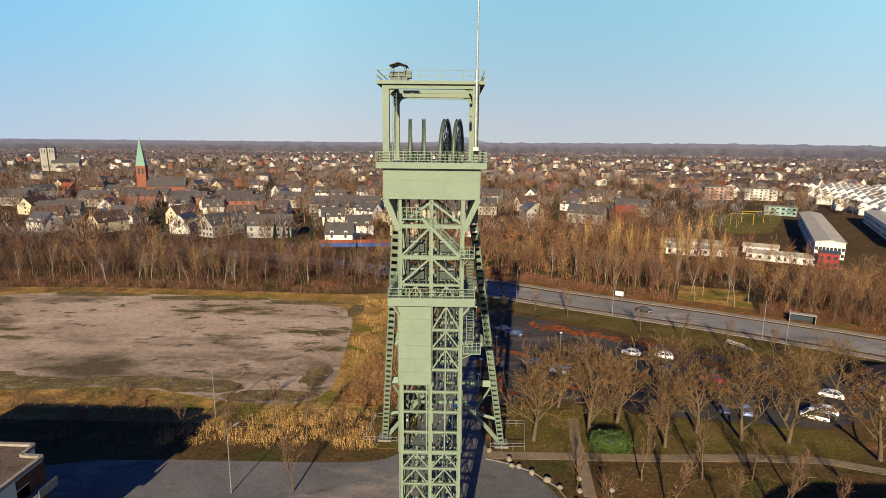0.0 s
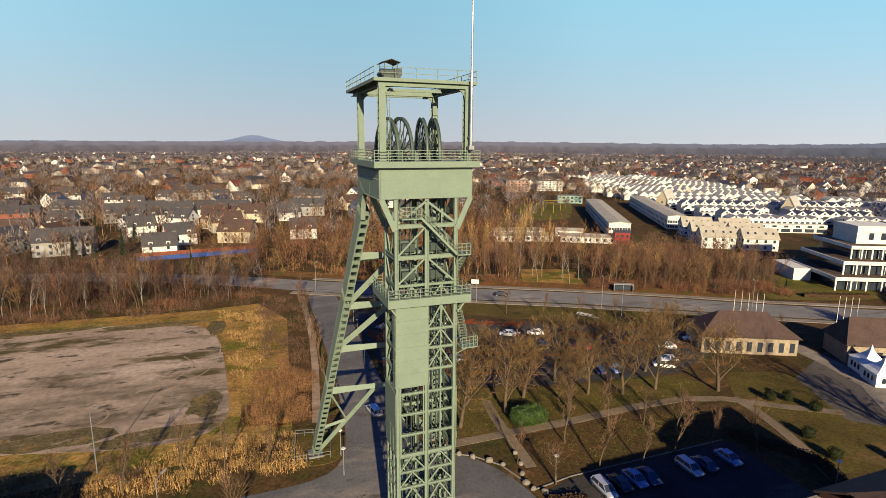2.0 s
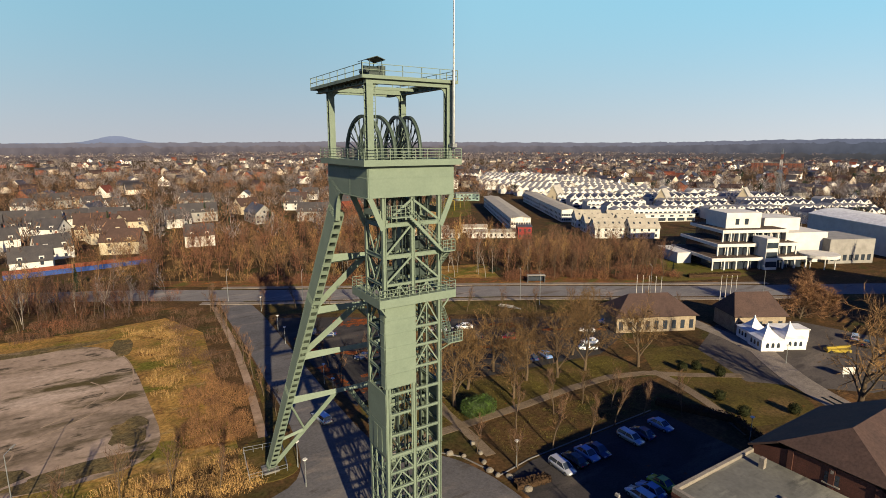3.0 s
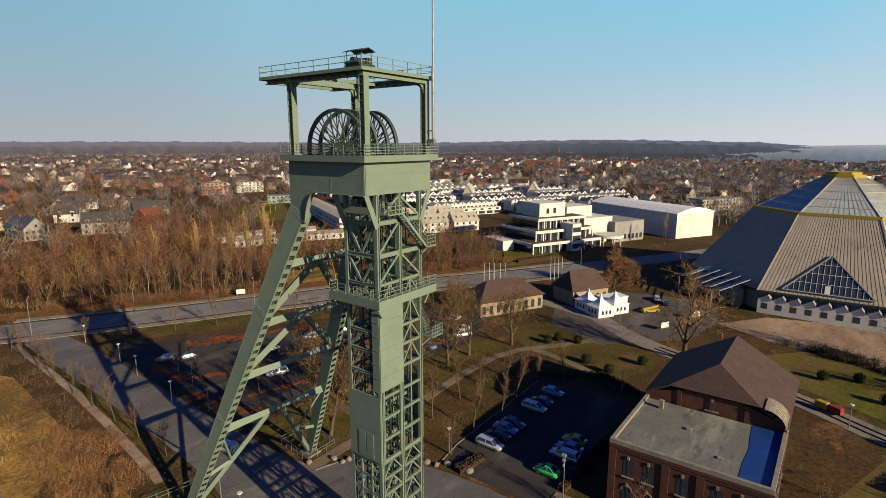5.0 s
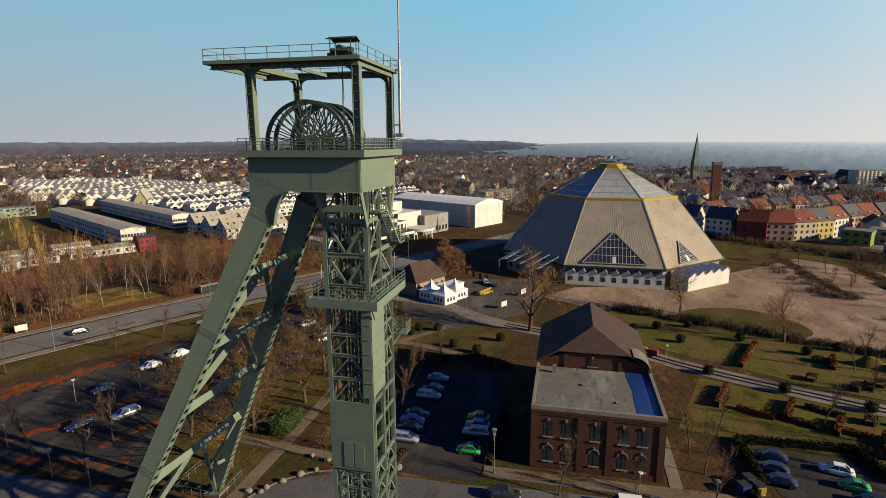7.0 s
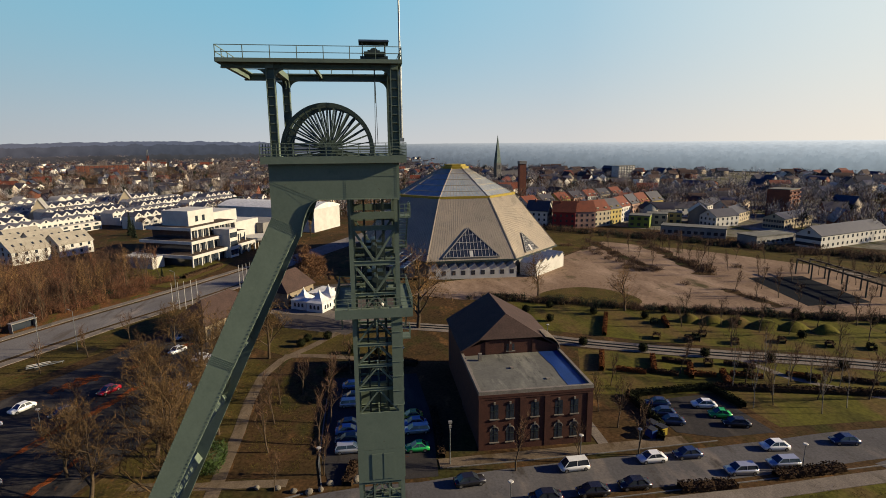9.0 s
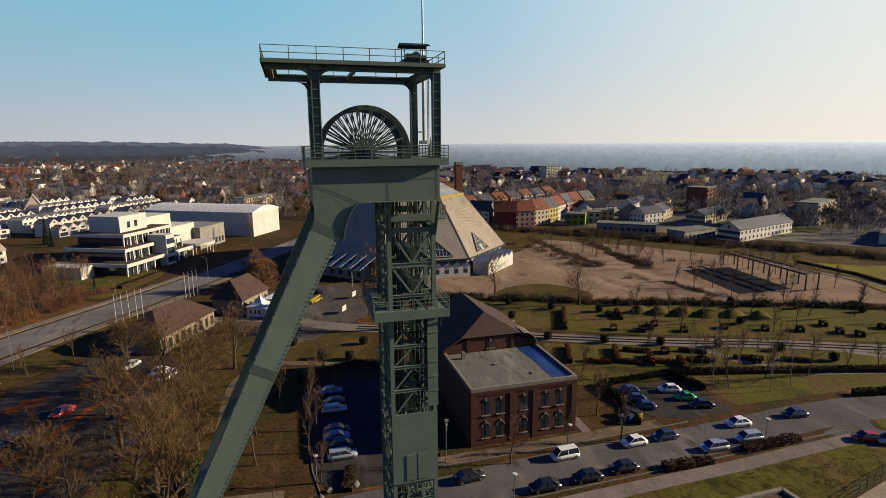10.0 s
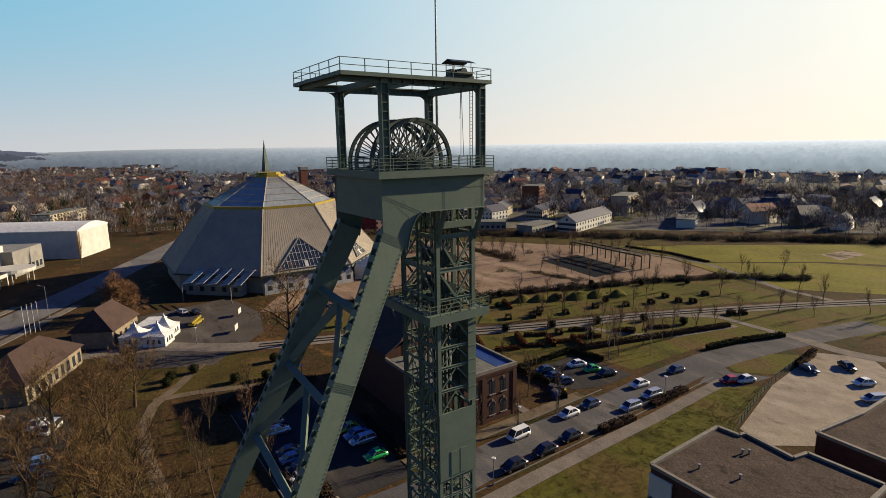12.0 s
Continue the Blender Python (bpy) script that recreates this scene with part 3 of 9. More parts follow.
solid("lawn_south", MB().prism([(10, 43), (10.2, 22), (11, 4), (12.4, -12), (13.2, -19), (9.5, -24), (6.4, -29), (1.2, -7.5), (-6, 8), (-6, 30), (-4, 46)], -0.3, 0.02), GREENLAWN, "rough lawn between the street and a flat-roofed building", "grass")
solid("yard_south", MB().prism([(6, -30), (1, -8), (-4, -6), (-16, -22), (-14, -46), (0, -62), (8.6, -56)], -0.3, 0.026), YARDSTONE, "pale paved parking yard", "car park")
solid("drive_south", MB().prism([(15.4, -20), (9.6, -23), (8, -34), (14, -29.5), (18, -32)], -0.3, 0.024), PALEASPHALT, "short tarmac drive off the street", "road")
solid("lawn_corner", MB().prism([(17.4, -33), (16, -45), (8.8, -53), (8.2, -36), (13.6, -30.4)], -0.3, 0.022), GREENLAWN, "small lawn beside the yard", "grass")
for k, (line, w, text) in enumerate((([(24.5, 139), (28, 137), (33, 135.4), (37.5, 132.5)], 4.2, "ragged drift of orange leaves on a kerbed island"),
                      ([(30, 139), (38, 133.6), (46, 128.8), (53.5, 124.6)], 3.4, "ragged drift of orange leaves on a kerbed island"),
                      ([(14.5, 121), (25, 115), (36, 110), (50, 104), (62, 99)], 1.7, "long ragged drift of orange leaves between parking rows"),
                      ([(13.5, 134), (14.2, 127), (14.6, 121)], 2.4, "drift of orange leaves beside the lane"),
                      ([(12.5, 113), (13.2, 106), (13.8, 100), (16, 96.5)], 2.0, "drift of orange leaves beside the lane"),
                      ([(60, 116.5), (64, 113.5), (67.5, 110.5)], 3.6, "ragged drift of orange leaves on a kerbed island"),
                      ([(18, 104), (27, 101), (36, 98)], 1.1, "thin drift of orange leaves on the asphalt"),
                      ([(70, 106), (78, 101), (84, 97)], 1.6, "ragged drift of orange leaves between parking rows"))):
    solid("leaf_drift", ribbon(curve(line, 9), w, -0.1, 0.045 + 0.004 * k, 1.5), LEAVES, text, "leaves")
solid("footpath_lane", ribbon([(-5.6, 88), (-4.2, 100), (-2.6, 115), (-1.2, 132), (-0.4, 150), (0.2, 172)], 1.5, -0.2, 0.05), GRIT, "narrow gravel path beside the lane", "path")
solid("lane_verge", MB().prism([(-3.6, 92), (-1.6, 92), (0.2, 112), (1.0, 140), (1.2, 172), (0.9, 172), (0.0, 140), (-1.4, 115)], -0.2, 0.06), LAWN, "grass strip with young trees beside the lane", "grass")
solid("basin", MB().prism([(120, -77.5), (119, -98), (87, -93), (87, -72)], -0.3, 0.03), BLACKTOP, "dark rectangular paved square", "square")
solid("forecourt", MB().prism([(84, 60), (92, 76), (112, 84), (134, 74), (140, 44), (118, 40), (100, 44)], -0.3, 0.02), DARKCOURT, "grey forecourt before the tents", "square")
solid("lawn_topiary", MB().prism([(65, 50), (71, 67), (71.5, 72.5), (80, 83), (92, 79), (98, 72), (94, 64), (85, 48), (80, 45)], -0.3, 0.016), LAWN, "lawn with clipped shrubs", "grass")
# island under the legs
solid("leg_island", MB().prism(rounded([(-11, 77.5), (-3.4, 76.5), (-1.8, 82), (-2.2, 90), (-10, 90)]), -0.3, 0.12), LAWN, "kerbed grass island under a strut", "grass")
solid("kerb_apron", ribbon([(9.6, 74.8), (13, 73.6), (16.4, 71.6), (19.4, 68), (20.8, 63.5)], 0.18, -0.2, 0.14), KERB, "pale concrete kerb", "kerb")
for k, line in enumerate(([(23.8, 43), (24.0, 20), (24.6, -1)], [(13.2, 44), (13.7, 20), (14.2, 0), (14.9, -24)], [(21.4, 61), (28, 62), (57, 62.3)])):
    solid("kerb", ribbon(line, 0.16, -0.2, 0.13), KERB, "low concrete kerb along the street", "kerb")

# pale wheel tracks worn into the sandy field
TRACK = material("worn_track_soil", (0.235, 0.175, 0.122), (0.165, 0.12, 0.083), spec=0.04, rough=0.95, scale=0.3, fine=2)
for k, line in enumerate(([(-34, 152), (-27, 149), (-23.6, 141), (-22.4, 130), (-24.5, 120), (-31, 113), (-40, 108)],
                          [(-30, 130), (-27.5, 124), (-31, 117.5), (-37, 113)],
                          [(-47, 106), (-43, 108), (-40, 106), (-41, 102), (-45, 101), (-48.5, 103), (-47, 106)])):
    solid("wheel_track", ribbon(curve(line), 0.3, -0.1, 0.036), TRACK, "pale wheel track across the sandy field", "track")
# meadows, court and paths of the southern park
solid("meadow", MB().prism([(131, -127), (104, -154), (50, -226), (-10, -280), (-60, -260), (-40, -190), (20, -186), (50, -164), (74, -131), (90, -128)], -0.3, 0.012), MEADOW, "wide bright green meadow beyond the fairground", "grass")
solid("meadow_path", ribbon([(128, -116), (91, -125), (73, -124), (56, -116), (40, -108), (24, -106)], 2.6, -0.3, 0.05), PAVING, "pale path along the meadow", "path")
solid("school_yard", MB().prism([(150, -184), (172, -204), (196, -270), (160, -290), (120, -240), (124, -200)], -0.3, 0.02), PALEASPHALT, "pale parking yard among the houses", "car park")
solid("sand_court", MB().prism([(56, -179), (53.6, -198), (44.7, -194), (46.5, -173)], -0.3, 0.03), SAND, "pale sandy ball court in the meadow", "court")
solid("footpath_park_south", ribbon([(43, -56), (36, -63.5), (25, -63), (14, -62.5)], 2.4, -0.3, 0.05), PAVING, "pale path crossing the park", "path")
solid("footpath_garden", ribbon([(56, -26), (44, -30), (34, -40), (29, -60)], 1.8, -0.3, 0.045), PAVING, "narrow garden path", "path")
solid("glade", MB().prism([(72, 158), (84, 184), (104, 177), (92, 150)], -0.3, 0.012), DRYGRASS, "sandy glade with dry grass beside the road", "grass")
solid("office_lawn", MB().prism([(140.5, 122), (152, 116), (166, 111.5), (180, 110), (184, 134), (178, 158), (166, 152), (150, 140)], -0.3, 0.015), GREENLAWN, "green lawn before the white office building", "grass")
solid("field_north_meadow", MB().prism([(160, 300), (186, 306), (224, 362), (238, 386), (196, 392), (166, 362)], -0.3, 0.02), GREENLAWN, "green meadow with goal frames", "grass")
solid("leaf_verge", ribbon(curve([(x + 7.2, y + 12.6) for x, y in MAIN[2:8]]), 7.5, -0.2, 0.024), LEAFVERGE, "verge of rusty fallen leaves along the woods", "grass")
MOSS = material("dark_mossy_soil", (0.085, 0.066, 0.03), (0.06, 0.046, 0.024), rough=0.95, spec=0.04, scale=0.3, fine=2, grain=0.5, patches=(((0.11, 0.075, 0.03), 3, 0.52, 0.62, 0, 2), ((0.15, 0.11, 0.075), 2, 0.56, 0.66, 0, 2)))
for k, (x, y, a, b) in enumerate([(-30, 94.5, 9, 2.4), (-46, 98, 8, 3.0), (-62, 99.5, 10, 3.2), (-78, 98, 10, 3.4), (-96, 100, 12, 3.6), (-24, 104, 3, 5), (-40, 156, 14, 2.2), (-72, 159, 18, 2.4), (-108, 161, 16, 2.6), (-24, 148, 2.2, 6), (-118, 120, 7, 9), (-134, 140, 9, 8)]):
    out = []
    for i in range(26):
        t = 2 * math.pi * i / 26
        f = 1 + 0.42 * noise.noise((math.cos(t) * 1.7 + k * 7, math.sin(t) * 1.7, 0.5))
        out.append((x + a * f * math.cos(t), y + b * f * math.sin(t)))
    solid("moss_patch", MB().prism(out, -0.1, 0.034 + 0.003 * k), MOSS, "dark mossy patch at the edge of the sandy field", "moss")
solid("promenade_arm", ribbon(curve([(103, 68), (106.5, 78), (108.5, 88), (113, 100)]), 4.6, -0.3, 0.055), PAVING, "pale paved path between the gatehouses", "path")
solid("footpath_topiary", ribbon(curve([(72, 73.5), (71, 66), (68, 57), (64, 48)]), 2.0, -0.3, 0.059), DIRTPATH, "pale path beside the clipped shrubs", "path")
solid("footpath_yard", ribbon(curve([(14, -62.5), (4, -61.5), (-8, -66), (-24, -76)]), 4.0, -0.3, 0.055), PAVING, "pale path towards the southern park", "path")
YARDS = material("yards_and_gardens", (0.15, 0.135, 0.11), (0.10, 0.095, 0.07), rough=0.95, spec=0.04, scale=0.03, fine=0.6, grain=0.3, patches=(((0.07, 0.068, 0.02), 22, 0.5, 0.6, 0, 2), ((0.22, 0.2, 0.18), 14, 0.58, 0.66, 30, 2), ((0.06, 0.045, 0.03), 9, 0.58, 0.68, 0, 2)))
solid("town_ground", MB().prism([(286, -44), (210, -114), (140, -182), (70, -252), (10, -322), (-10, -460), (-60, -1150), (420, -1080), (800, -760), (1050, -300), (1000, -80), (460, -44), (370, -24)], -0.3, 0.008), YARDS, "paved yards and winter gardens between the southern houses", "ground")


# ---- the hazy distance: low wooded skylines far behind everything, haze painted as glow ----
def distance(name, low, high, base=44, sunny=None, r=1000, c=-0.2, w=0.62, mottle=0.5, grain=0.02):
    """Sunlit winter haze painted into a glowing colour for far woods, paler with height and whiter towards the sun's
    side.
    """
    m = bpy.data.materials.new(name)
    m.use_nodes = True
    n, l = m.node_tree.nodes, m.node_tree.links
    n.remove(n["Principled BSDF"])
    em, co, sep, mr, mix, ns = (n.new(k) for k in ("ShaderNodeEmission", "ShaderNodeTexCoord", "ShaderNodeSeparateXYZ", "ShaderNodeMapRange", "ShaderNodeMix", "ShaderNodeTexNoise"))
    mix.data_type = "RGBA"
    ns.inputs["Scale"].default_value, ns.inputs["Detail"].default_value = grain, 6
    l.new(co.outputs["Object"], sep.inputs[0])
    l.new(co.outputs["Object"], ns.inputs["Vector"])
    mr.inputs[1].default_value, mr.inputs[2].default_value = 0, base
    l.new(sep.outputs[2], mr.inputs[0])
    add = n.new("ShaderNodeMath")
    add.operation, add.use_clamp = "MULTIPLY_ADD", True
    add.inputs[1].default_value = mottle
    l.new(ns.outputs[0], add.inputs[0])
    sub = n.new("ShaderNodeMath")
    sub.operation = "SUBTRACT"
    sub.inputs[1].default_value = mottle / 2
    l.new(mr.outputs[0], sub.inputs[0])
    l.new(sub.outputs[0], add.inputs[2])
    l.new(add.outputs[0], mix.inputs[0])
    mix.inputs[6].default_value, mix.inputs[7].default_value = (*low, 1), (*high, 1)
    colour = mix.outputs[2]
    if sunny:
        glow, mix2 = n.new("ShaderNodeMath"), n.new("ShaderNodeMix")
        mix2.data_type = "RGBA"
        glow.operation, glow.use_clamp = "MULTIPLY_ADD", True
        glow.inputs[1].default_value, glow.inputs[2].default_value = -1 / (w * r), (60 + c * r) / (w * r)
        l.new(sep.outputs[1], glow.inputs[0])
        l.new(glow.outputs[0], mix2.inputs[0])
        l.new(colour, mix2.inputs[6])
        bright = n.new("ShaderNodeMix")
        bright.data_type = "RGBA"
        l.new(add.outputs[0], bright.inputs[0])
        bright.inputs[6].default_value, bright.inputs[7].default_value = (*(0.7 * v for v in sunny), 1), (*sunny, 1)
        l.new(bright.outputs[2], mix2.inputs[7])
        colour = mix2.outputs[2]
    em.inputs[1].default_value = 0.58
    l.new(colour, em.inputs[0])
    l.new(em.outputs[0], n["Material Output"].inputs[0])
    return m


def skyline(name, r, a0, a1, top, rough, mat, label):
    mb = MB()
    n = int((a1 - a0) / 0.085)
    for i in range(n + 1):
        a = a0 + (a1 - a0) * i / n
        x, y = r * math.sin(radians(a)), 60 + r * math.cos(radians(a))
        f = top(a) + rough * (noise.noise((a * 0.9, 0.0, r)) + 0.5 * noise.noise((a * 4.1, 3.0, r)) + 0.4 * noise.noise((a * 13.0, 5.0, r)) + 0.3 * noise.noise((a * 37.0, 8.0, r)))
        mb.v += [(x, y, -20), (x, y, f)]
    for i in range(n):
        k = 2 * i
        mb.f.append((k, k + 2, k + 3, k + 1))
    return solid(name, mb, mat, label, "backdrop")


HILL = lambda a: 52 * math.exp(-((a - 0.7) / 2.0) ** 2)
RIDGE = lambda a: math.exp(-((a - 70) / 14) ** 2)
OPEN = lambda a: smooth(84, 93, a)                 # the land opens into a hazy plain towards the south-east
MID = lambda a: math.exp(-((a - 25) / 24) ** 2)
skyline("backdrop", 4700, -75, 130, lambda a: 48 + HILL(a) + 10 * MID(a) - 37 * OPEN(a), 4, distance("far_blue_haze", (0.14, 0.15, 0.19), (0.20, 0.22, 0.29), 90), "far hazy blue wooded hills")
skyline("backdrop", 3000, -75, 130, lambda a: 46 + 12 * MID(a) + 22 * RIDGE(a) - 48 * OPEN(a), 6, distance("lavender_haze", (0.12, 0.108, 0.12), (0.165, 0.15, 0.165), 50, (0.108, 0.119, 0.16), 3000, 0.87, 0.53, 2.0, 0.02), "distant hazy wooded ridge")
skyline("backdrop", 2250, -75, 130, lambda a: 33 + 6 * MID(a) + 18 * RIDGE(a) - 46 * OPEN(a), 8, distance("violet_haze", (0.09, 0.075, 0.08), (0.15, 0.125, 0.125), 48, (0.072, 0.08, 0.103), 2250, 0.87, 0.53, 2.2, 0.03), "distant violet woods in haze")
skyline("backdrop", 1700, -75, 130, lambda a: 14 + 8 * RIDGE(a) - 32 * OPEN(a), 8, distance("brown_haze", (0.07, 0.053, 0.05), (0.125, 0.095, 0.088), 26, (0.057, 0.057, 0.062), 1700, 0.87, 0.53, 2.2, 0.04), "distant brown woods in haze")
# towards the south-east the woods fade step by step, each glowing sheet painted in paler haze
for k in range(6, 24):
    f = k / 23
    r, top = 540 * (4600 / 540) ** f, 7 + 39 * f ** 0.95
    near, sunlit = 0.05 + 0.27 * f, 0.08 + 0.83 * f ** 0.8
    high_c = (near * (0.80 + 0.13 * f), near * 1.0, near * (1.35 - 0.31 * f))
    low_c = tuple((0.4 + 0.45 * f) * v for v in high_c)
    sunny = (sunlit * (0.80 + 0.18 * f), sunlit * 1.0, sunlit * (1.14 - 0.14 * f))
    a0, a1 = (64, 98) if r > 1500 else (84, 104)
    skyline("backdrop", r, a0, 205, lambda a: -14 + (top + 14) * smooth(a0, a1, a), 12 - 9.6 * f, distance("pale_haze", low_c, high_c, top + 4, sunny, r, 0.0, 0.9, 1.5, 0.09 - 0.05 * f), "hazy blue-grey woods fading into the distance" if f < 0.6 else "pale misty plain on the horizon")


# a pale spoil heap out on the plain, its haze painted into a glowing colour
heap = MB()
for i in range(9):
    for j in range(40):
        a, f = j / 40 * math.tau, i / 8
        q = (52 + 9 * noise.noise((math.cos(a) * 1.4, math.sin(a) * 1.4, 7.0))) * (1 - f) ** 0.85
        heap.v.append((671 + q * math.cos(a), -1180 + q * math.sin(a), -1 + 28 * f ** 0.9))
for i in range(8):
    for j in range(40):
        heap.f.append((i * 40 + j, i * 40 + (j + 1) % 40, i * 40 + 40 + (j + 1) % 40, i * 40 + 40 + j))
solid("backdrop", heap, distance("pale_heap_haze", (0.36, 0.4, 0.43), (0.52, 0.54, 0.53), 34, mottle=1.4, grain=0.04), "pale spoil heap on the hazy plain", "backdrop")


# ---- the headframe: winding tower with two raking struts ----
frame_tower = thing("headframe", "pale green riveted steel winding tower with raking struts and four wheels", "winding tower", base=(1.87, 56, 0))
TW = frame_tower
X0, X1, Y0, Y1 = -1.40, 5.12, 50.6, 54.95          # lattice shaft, outside


def steel(name, mb, label="", parent=None, mat=None, smooth=False):
    return part(name, mb, mat or PAINT, parent or TW, label, smooth, True)


def bar(name, p, q, w, h, side=(1, 0, 0), mat=None, label=""):
    return steel(name, MB().beam(p, q, w, h, side=side), label, None, mat)


def loft(ends, closed=True):
    """One solid from outlines with the same number of corners."""
    n = len(ends[0])
    mb = MB()
    vs = [tuple(v) for e in ends for v in e]
    fs = [tuple(range(n - 1, -1, -1)), tuple((len(ends) - 1) * n + k for k in range(n))]
    for i in range(len(ends) - 1):
        for k in range(n):
            m = (k + 1) % n
            fs.append((i * n + k, i * n + m, (i + 1) * n + m, (i + 1) * n + k))
    return mb.add(vs, fs)


def i_section(w, h, tf, tw):
    """Corners of an I profile, flanges along the first axis."""
    a, b, c = w / 2, h / 2, tw / 2
    return [(-a, -b), (a, -b), (a, -b + tf), (c, -b + tf), (c, b - tf), (a, b - tf), (a, b), (-a, b), (-a, b - tf), (-c, b - tf), (-c, -b + tf), (-a, -b + tf)]


def channel(name, p, q, w, h, side=(1, 0, 0), tf=None, tw=None):
    """A rolled I beam from p to q, flanges along side."""
    p, q, s = Vector(p), Vector(q), Vector(side)
    d = (q - p).normalized()
    u = (s - d * s.dot(d)).normalized()
    t = d.cross(u)
    prof = i_section(w, h, tf or h * 0.14, tw or w * 0.25)
    return steel(name, loft([[c + u * a + t * b for a, b in prof] for c in (p, q)]))


# columns
for x in (X0 + 0.2, 1.87, X1 - 0.2):
    for y in (Y0 + 0.2, Y1 - 0.2):
        channel("column", (x, y, 0), (x, y, 42.7), 0.38, 0.38, (0, 1, 0), 0.07, 0.10)
for y in (52.1, 53.5):
    for x in (X0 + 0.1, X1 - 0.1):
        bar("column", (x, y, 0), (x, y, 15.5), 0.16, 0.16)
# cross beams and lattice of each face
LEVELS = [1.2, 3.2, 5.3, 7.5, 9.8, 12.1, 13.95, 15.85, 18.2, 20.5, 22.75, 25.2, 27.5, 29.5, 32.1, 34.2, 37.0, 40.1]
XM = 1.87
for k, z in enumerate(LEVELS):
    h = 0.42 if z in (40.1, 15.85, 37.0) else 0.26
    for y in (Y0 + 0.12, Y1 - 0.12):
        for a, b in ((X0 + 0.38, XM - 0.2), (XM + 0.2, X1 - 0.38)):
            channel("cross_beam", (a, y, z), (b, y, z), 0.22, h, (0, 1, 0))
    for x in (X0 + 0.12, X1 - 0.12):
        channel("cross_beam", (x, Y0 + 0.38, z), (x, Y1 - 0.38, z), 0.22, h, (1, 0, 0))
    if k == len(LEVELS) - 1:
        continue
    z2 = LEVELS[k + 1]
    for y in (Y0 + 0.13, Y1 - 0.13):
        for bay, (a, b) in enumerate(((X0 + 0.38, XM - 0.2), (XM + 0.2, X1 - 0.38))):
            if bay == 0 and y < 52 and 15.5 < z < 32:
                continue
            if bay == 1 and y < 52 and 15.5 < z < 25:
                bar("post", ((a + b) / 2, y + 0.05, z), ((a + b) / 2, y + 0.05, z2), 0.14, 0.10)
                continue
            m = (a + b) / 2
            if z > 33:
                ends = ((b, a),) if bay == 0 else ((a, b),)
                if z > 39 or (bay == 1 and z > 36 and y < 52):
                    continue
                for e, g in ends:
                    bar("brace", (e, y, z2 - 0.2), (g, y, z + 0.2), 0.10, 0.18, (0, 1, 0))
            else:
                for g in (a, b):
                    bar("brace", (m, y, z2 - 0.12), (g, y, z + 0.12), 0.09, 0.14, (0, 1, 0))
                if 17 < z < 33:
                    bar("post", (m, y + 0.05, z), (m, y + 0.05, z2), 0.12, 0.10)
    for x in (X0 + 0.13, X1 - 0.13):
        if 15.5 < z < 22:
            continue
        m = (Y0 + Y1) / 2
        for g in (Y0 + 0.38, Y1 - 0.38):
            if z < 33:
                bar("brace", (x, m, z2 - 0.12), (x, g, z + 0.12), 0.09, 0.14)
            else:
                bar("brace", (x, m, z + 0.12), (x, g, z2 - 0.12), 0.12, 0.2)
# head of the shaft above the last ring, flared brackets to the girder box
for x, xo in ((X0 + 0.1, -2.62), (X1 - 0.1, 6.40)):
    for y in (Y0 + 0.06, Y1 - 0.2):
        steel("bracket", MB().beam((x, y, 39.7), (xo, y, 42.75), 0.12, 0.55, side=(0, 1, 0)))
for y in (Y0 + 0.15, Y1 - 0.15):
    bar("brace", (XM, y, 42.5), (X1 - 0.4, y, 40.4), 0.12, 0.22, (0, 1, 0))
    bar("brace", (XM, y, 42.5), (X0 + 0.4, y, 40.4), 0.12, 0.22, (0, 1, 0))
bar("cross_beam", (X0, Y0 + 0.3, 41.2), (X0, Y1 - 0.2, 41.2), 0.2, 0.6)
bar("cross_beam", (X1, Y0 + 0.3, 41.2), (X1, Y1 - 0.2, 41.2), 0.2, 0.6)
# guides, ropes and rising pipes inside
# guide rails are coloured dark to stand in for the shade inside
for x in (-0.5, 0.55, 1.3, 2.5, 3.3, 4.2):
    for y in (51.9, 53.6):
        bar("guide_rail", (x, y, 0), (x, y, 44), 0.12, 0.14, mat=DARKSTEEL)
for x in (-0.62, 0.78, 3.1, 4.4):
    steel("rope", MB().rod((x, 52.75, 0), (x, 52.6, 46), 0.03, n=5), "", None, DARKSTEEL)
for z in (37.1, 34.3, 29.6, 25.3, 20.6, 17, 14, 11):
    channel("cross_beam", (X0 + 0.2, 52.75, z), (X1 - 0.2, 52.75, z), 0.2, 0.3, (0, 1, 0))
    for x in (-0.1, 1.9, 3.7):
        bar("brace", (x, Y0 + 0.3, z), (x, Y1 - 0.3, z), 0.14, 0.2)
# machinery lumps on two inner floors
for z in (34.3, 37.15):
    for x in (0.4, 3.4):
        mb = MB().box(x - 0.7, x + 0.7, 52.0, 53.6, z + 0.15, z + 0.95)
        mb.rod((x - 0.9, 52.8, z + 1.0), (x + 0.9, 52.8, z + 1.0), 0.28, n=10)
        steel("rope_buffer", mb, "", None, DARKSTEEL)
# plating of the front left bay, sheet by sheet
edges = [23.55, 24.97, 26.38, 27.8, 29.2, 30.62, 32.05]
for a, b in zip(edges, edges[1:]):
    mb = MB().box(X0, 1.95, Y0 - 0.09, Y0 - 0.03, a + 0.012, b - 0.012)
    mb.box(X0 - 0.04, 1.99, Y0 - 0.13, Y0 - 0.03, a + 0.01, a + 0.07)
    steel("plate", mb)
    mb = MB().box(X0 - 0.075, X0 - 0.03, Y0 - 0.02, Y0 + 0.9, a + 0.012, b - 0.012)
    mb.box(X0 - 0.13, X0 - 0.03, Y0 - 0.02, Y0 + 0.92, a + 0.01, a + 0.06)
    steel("plate", mb)
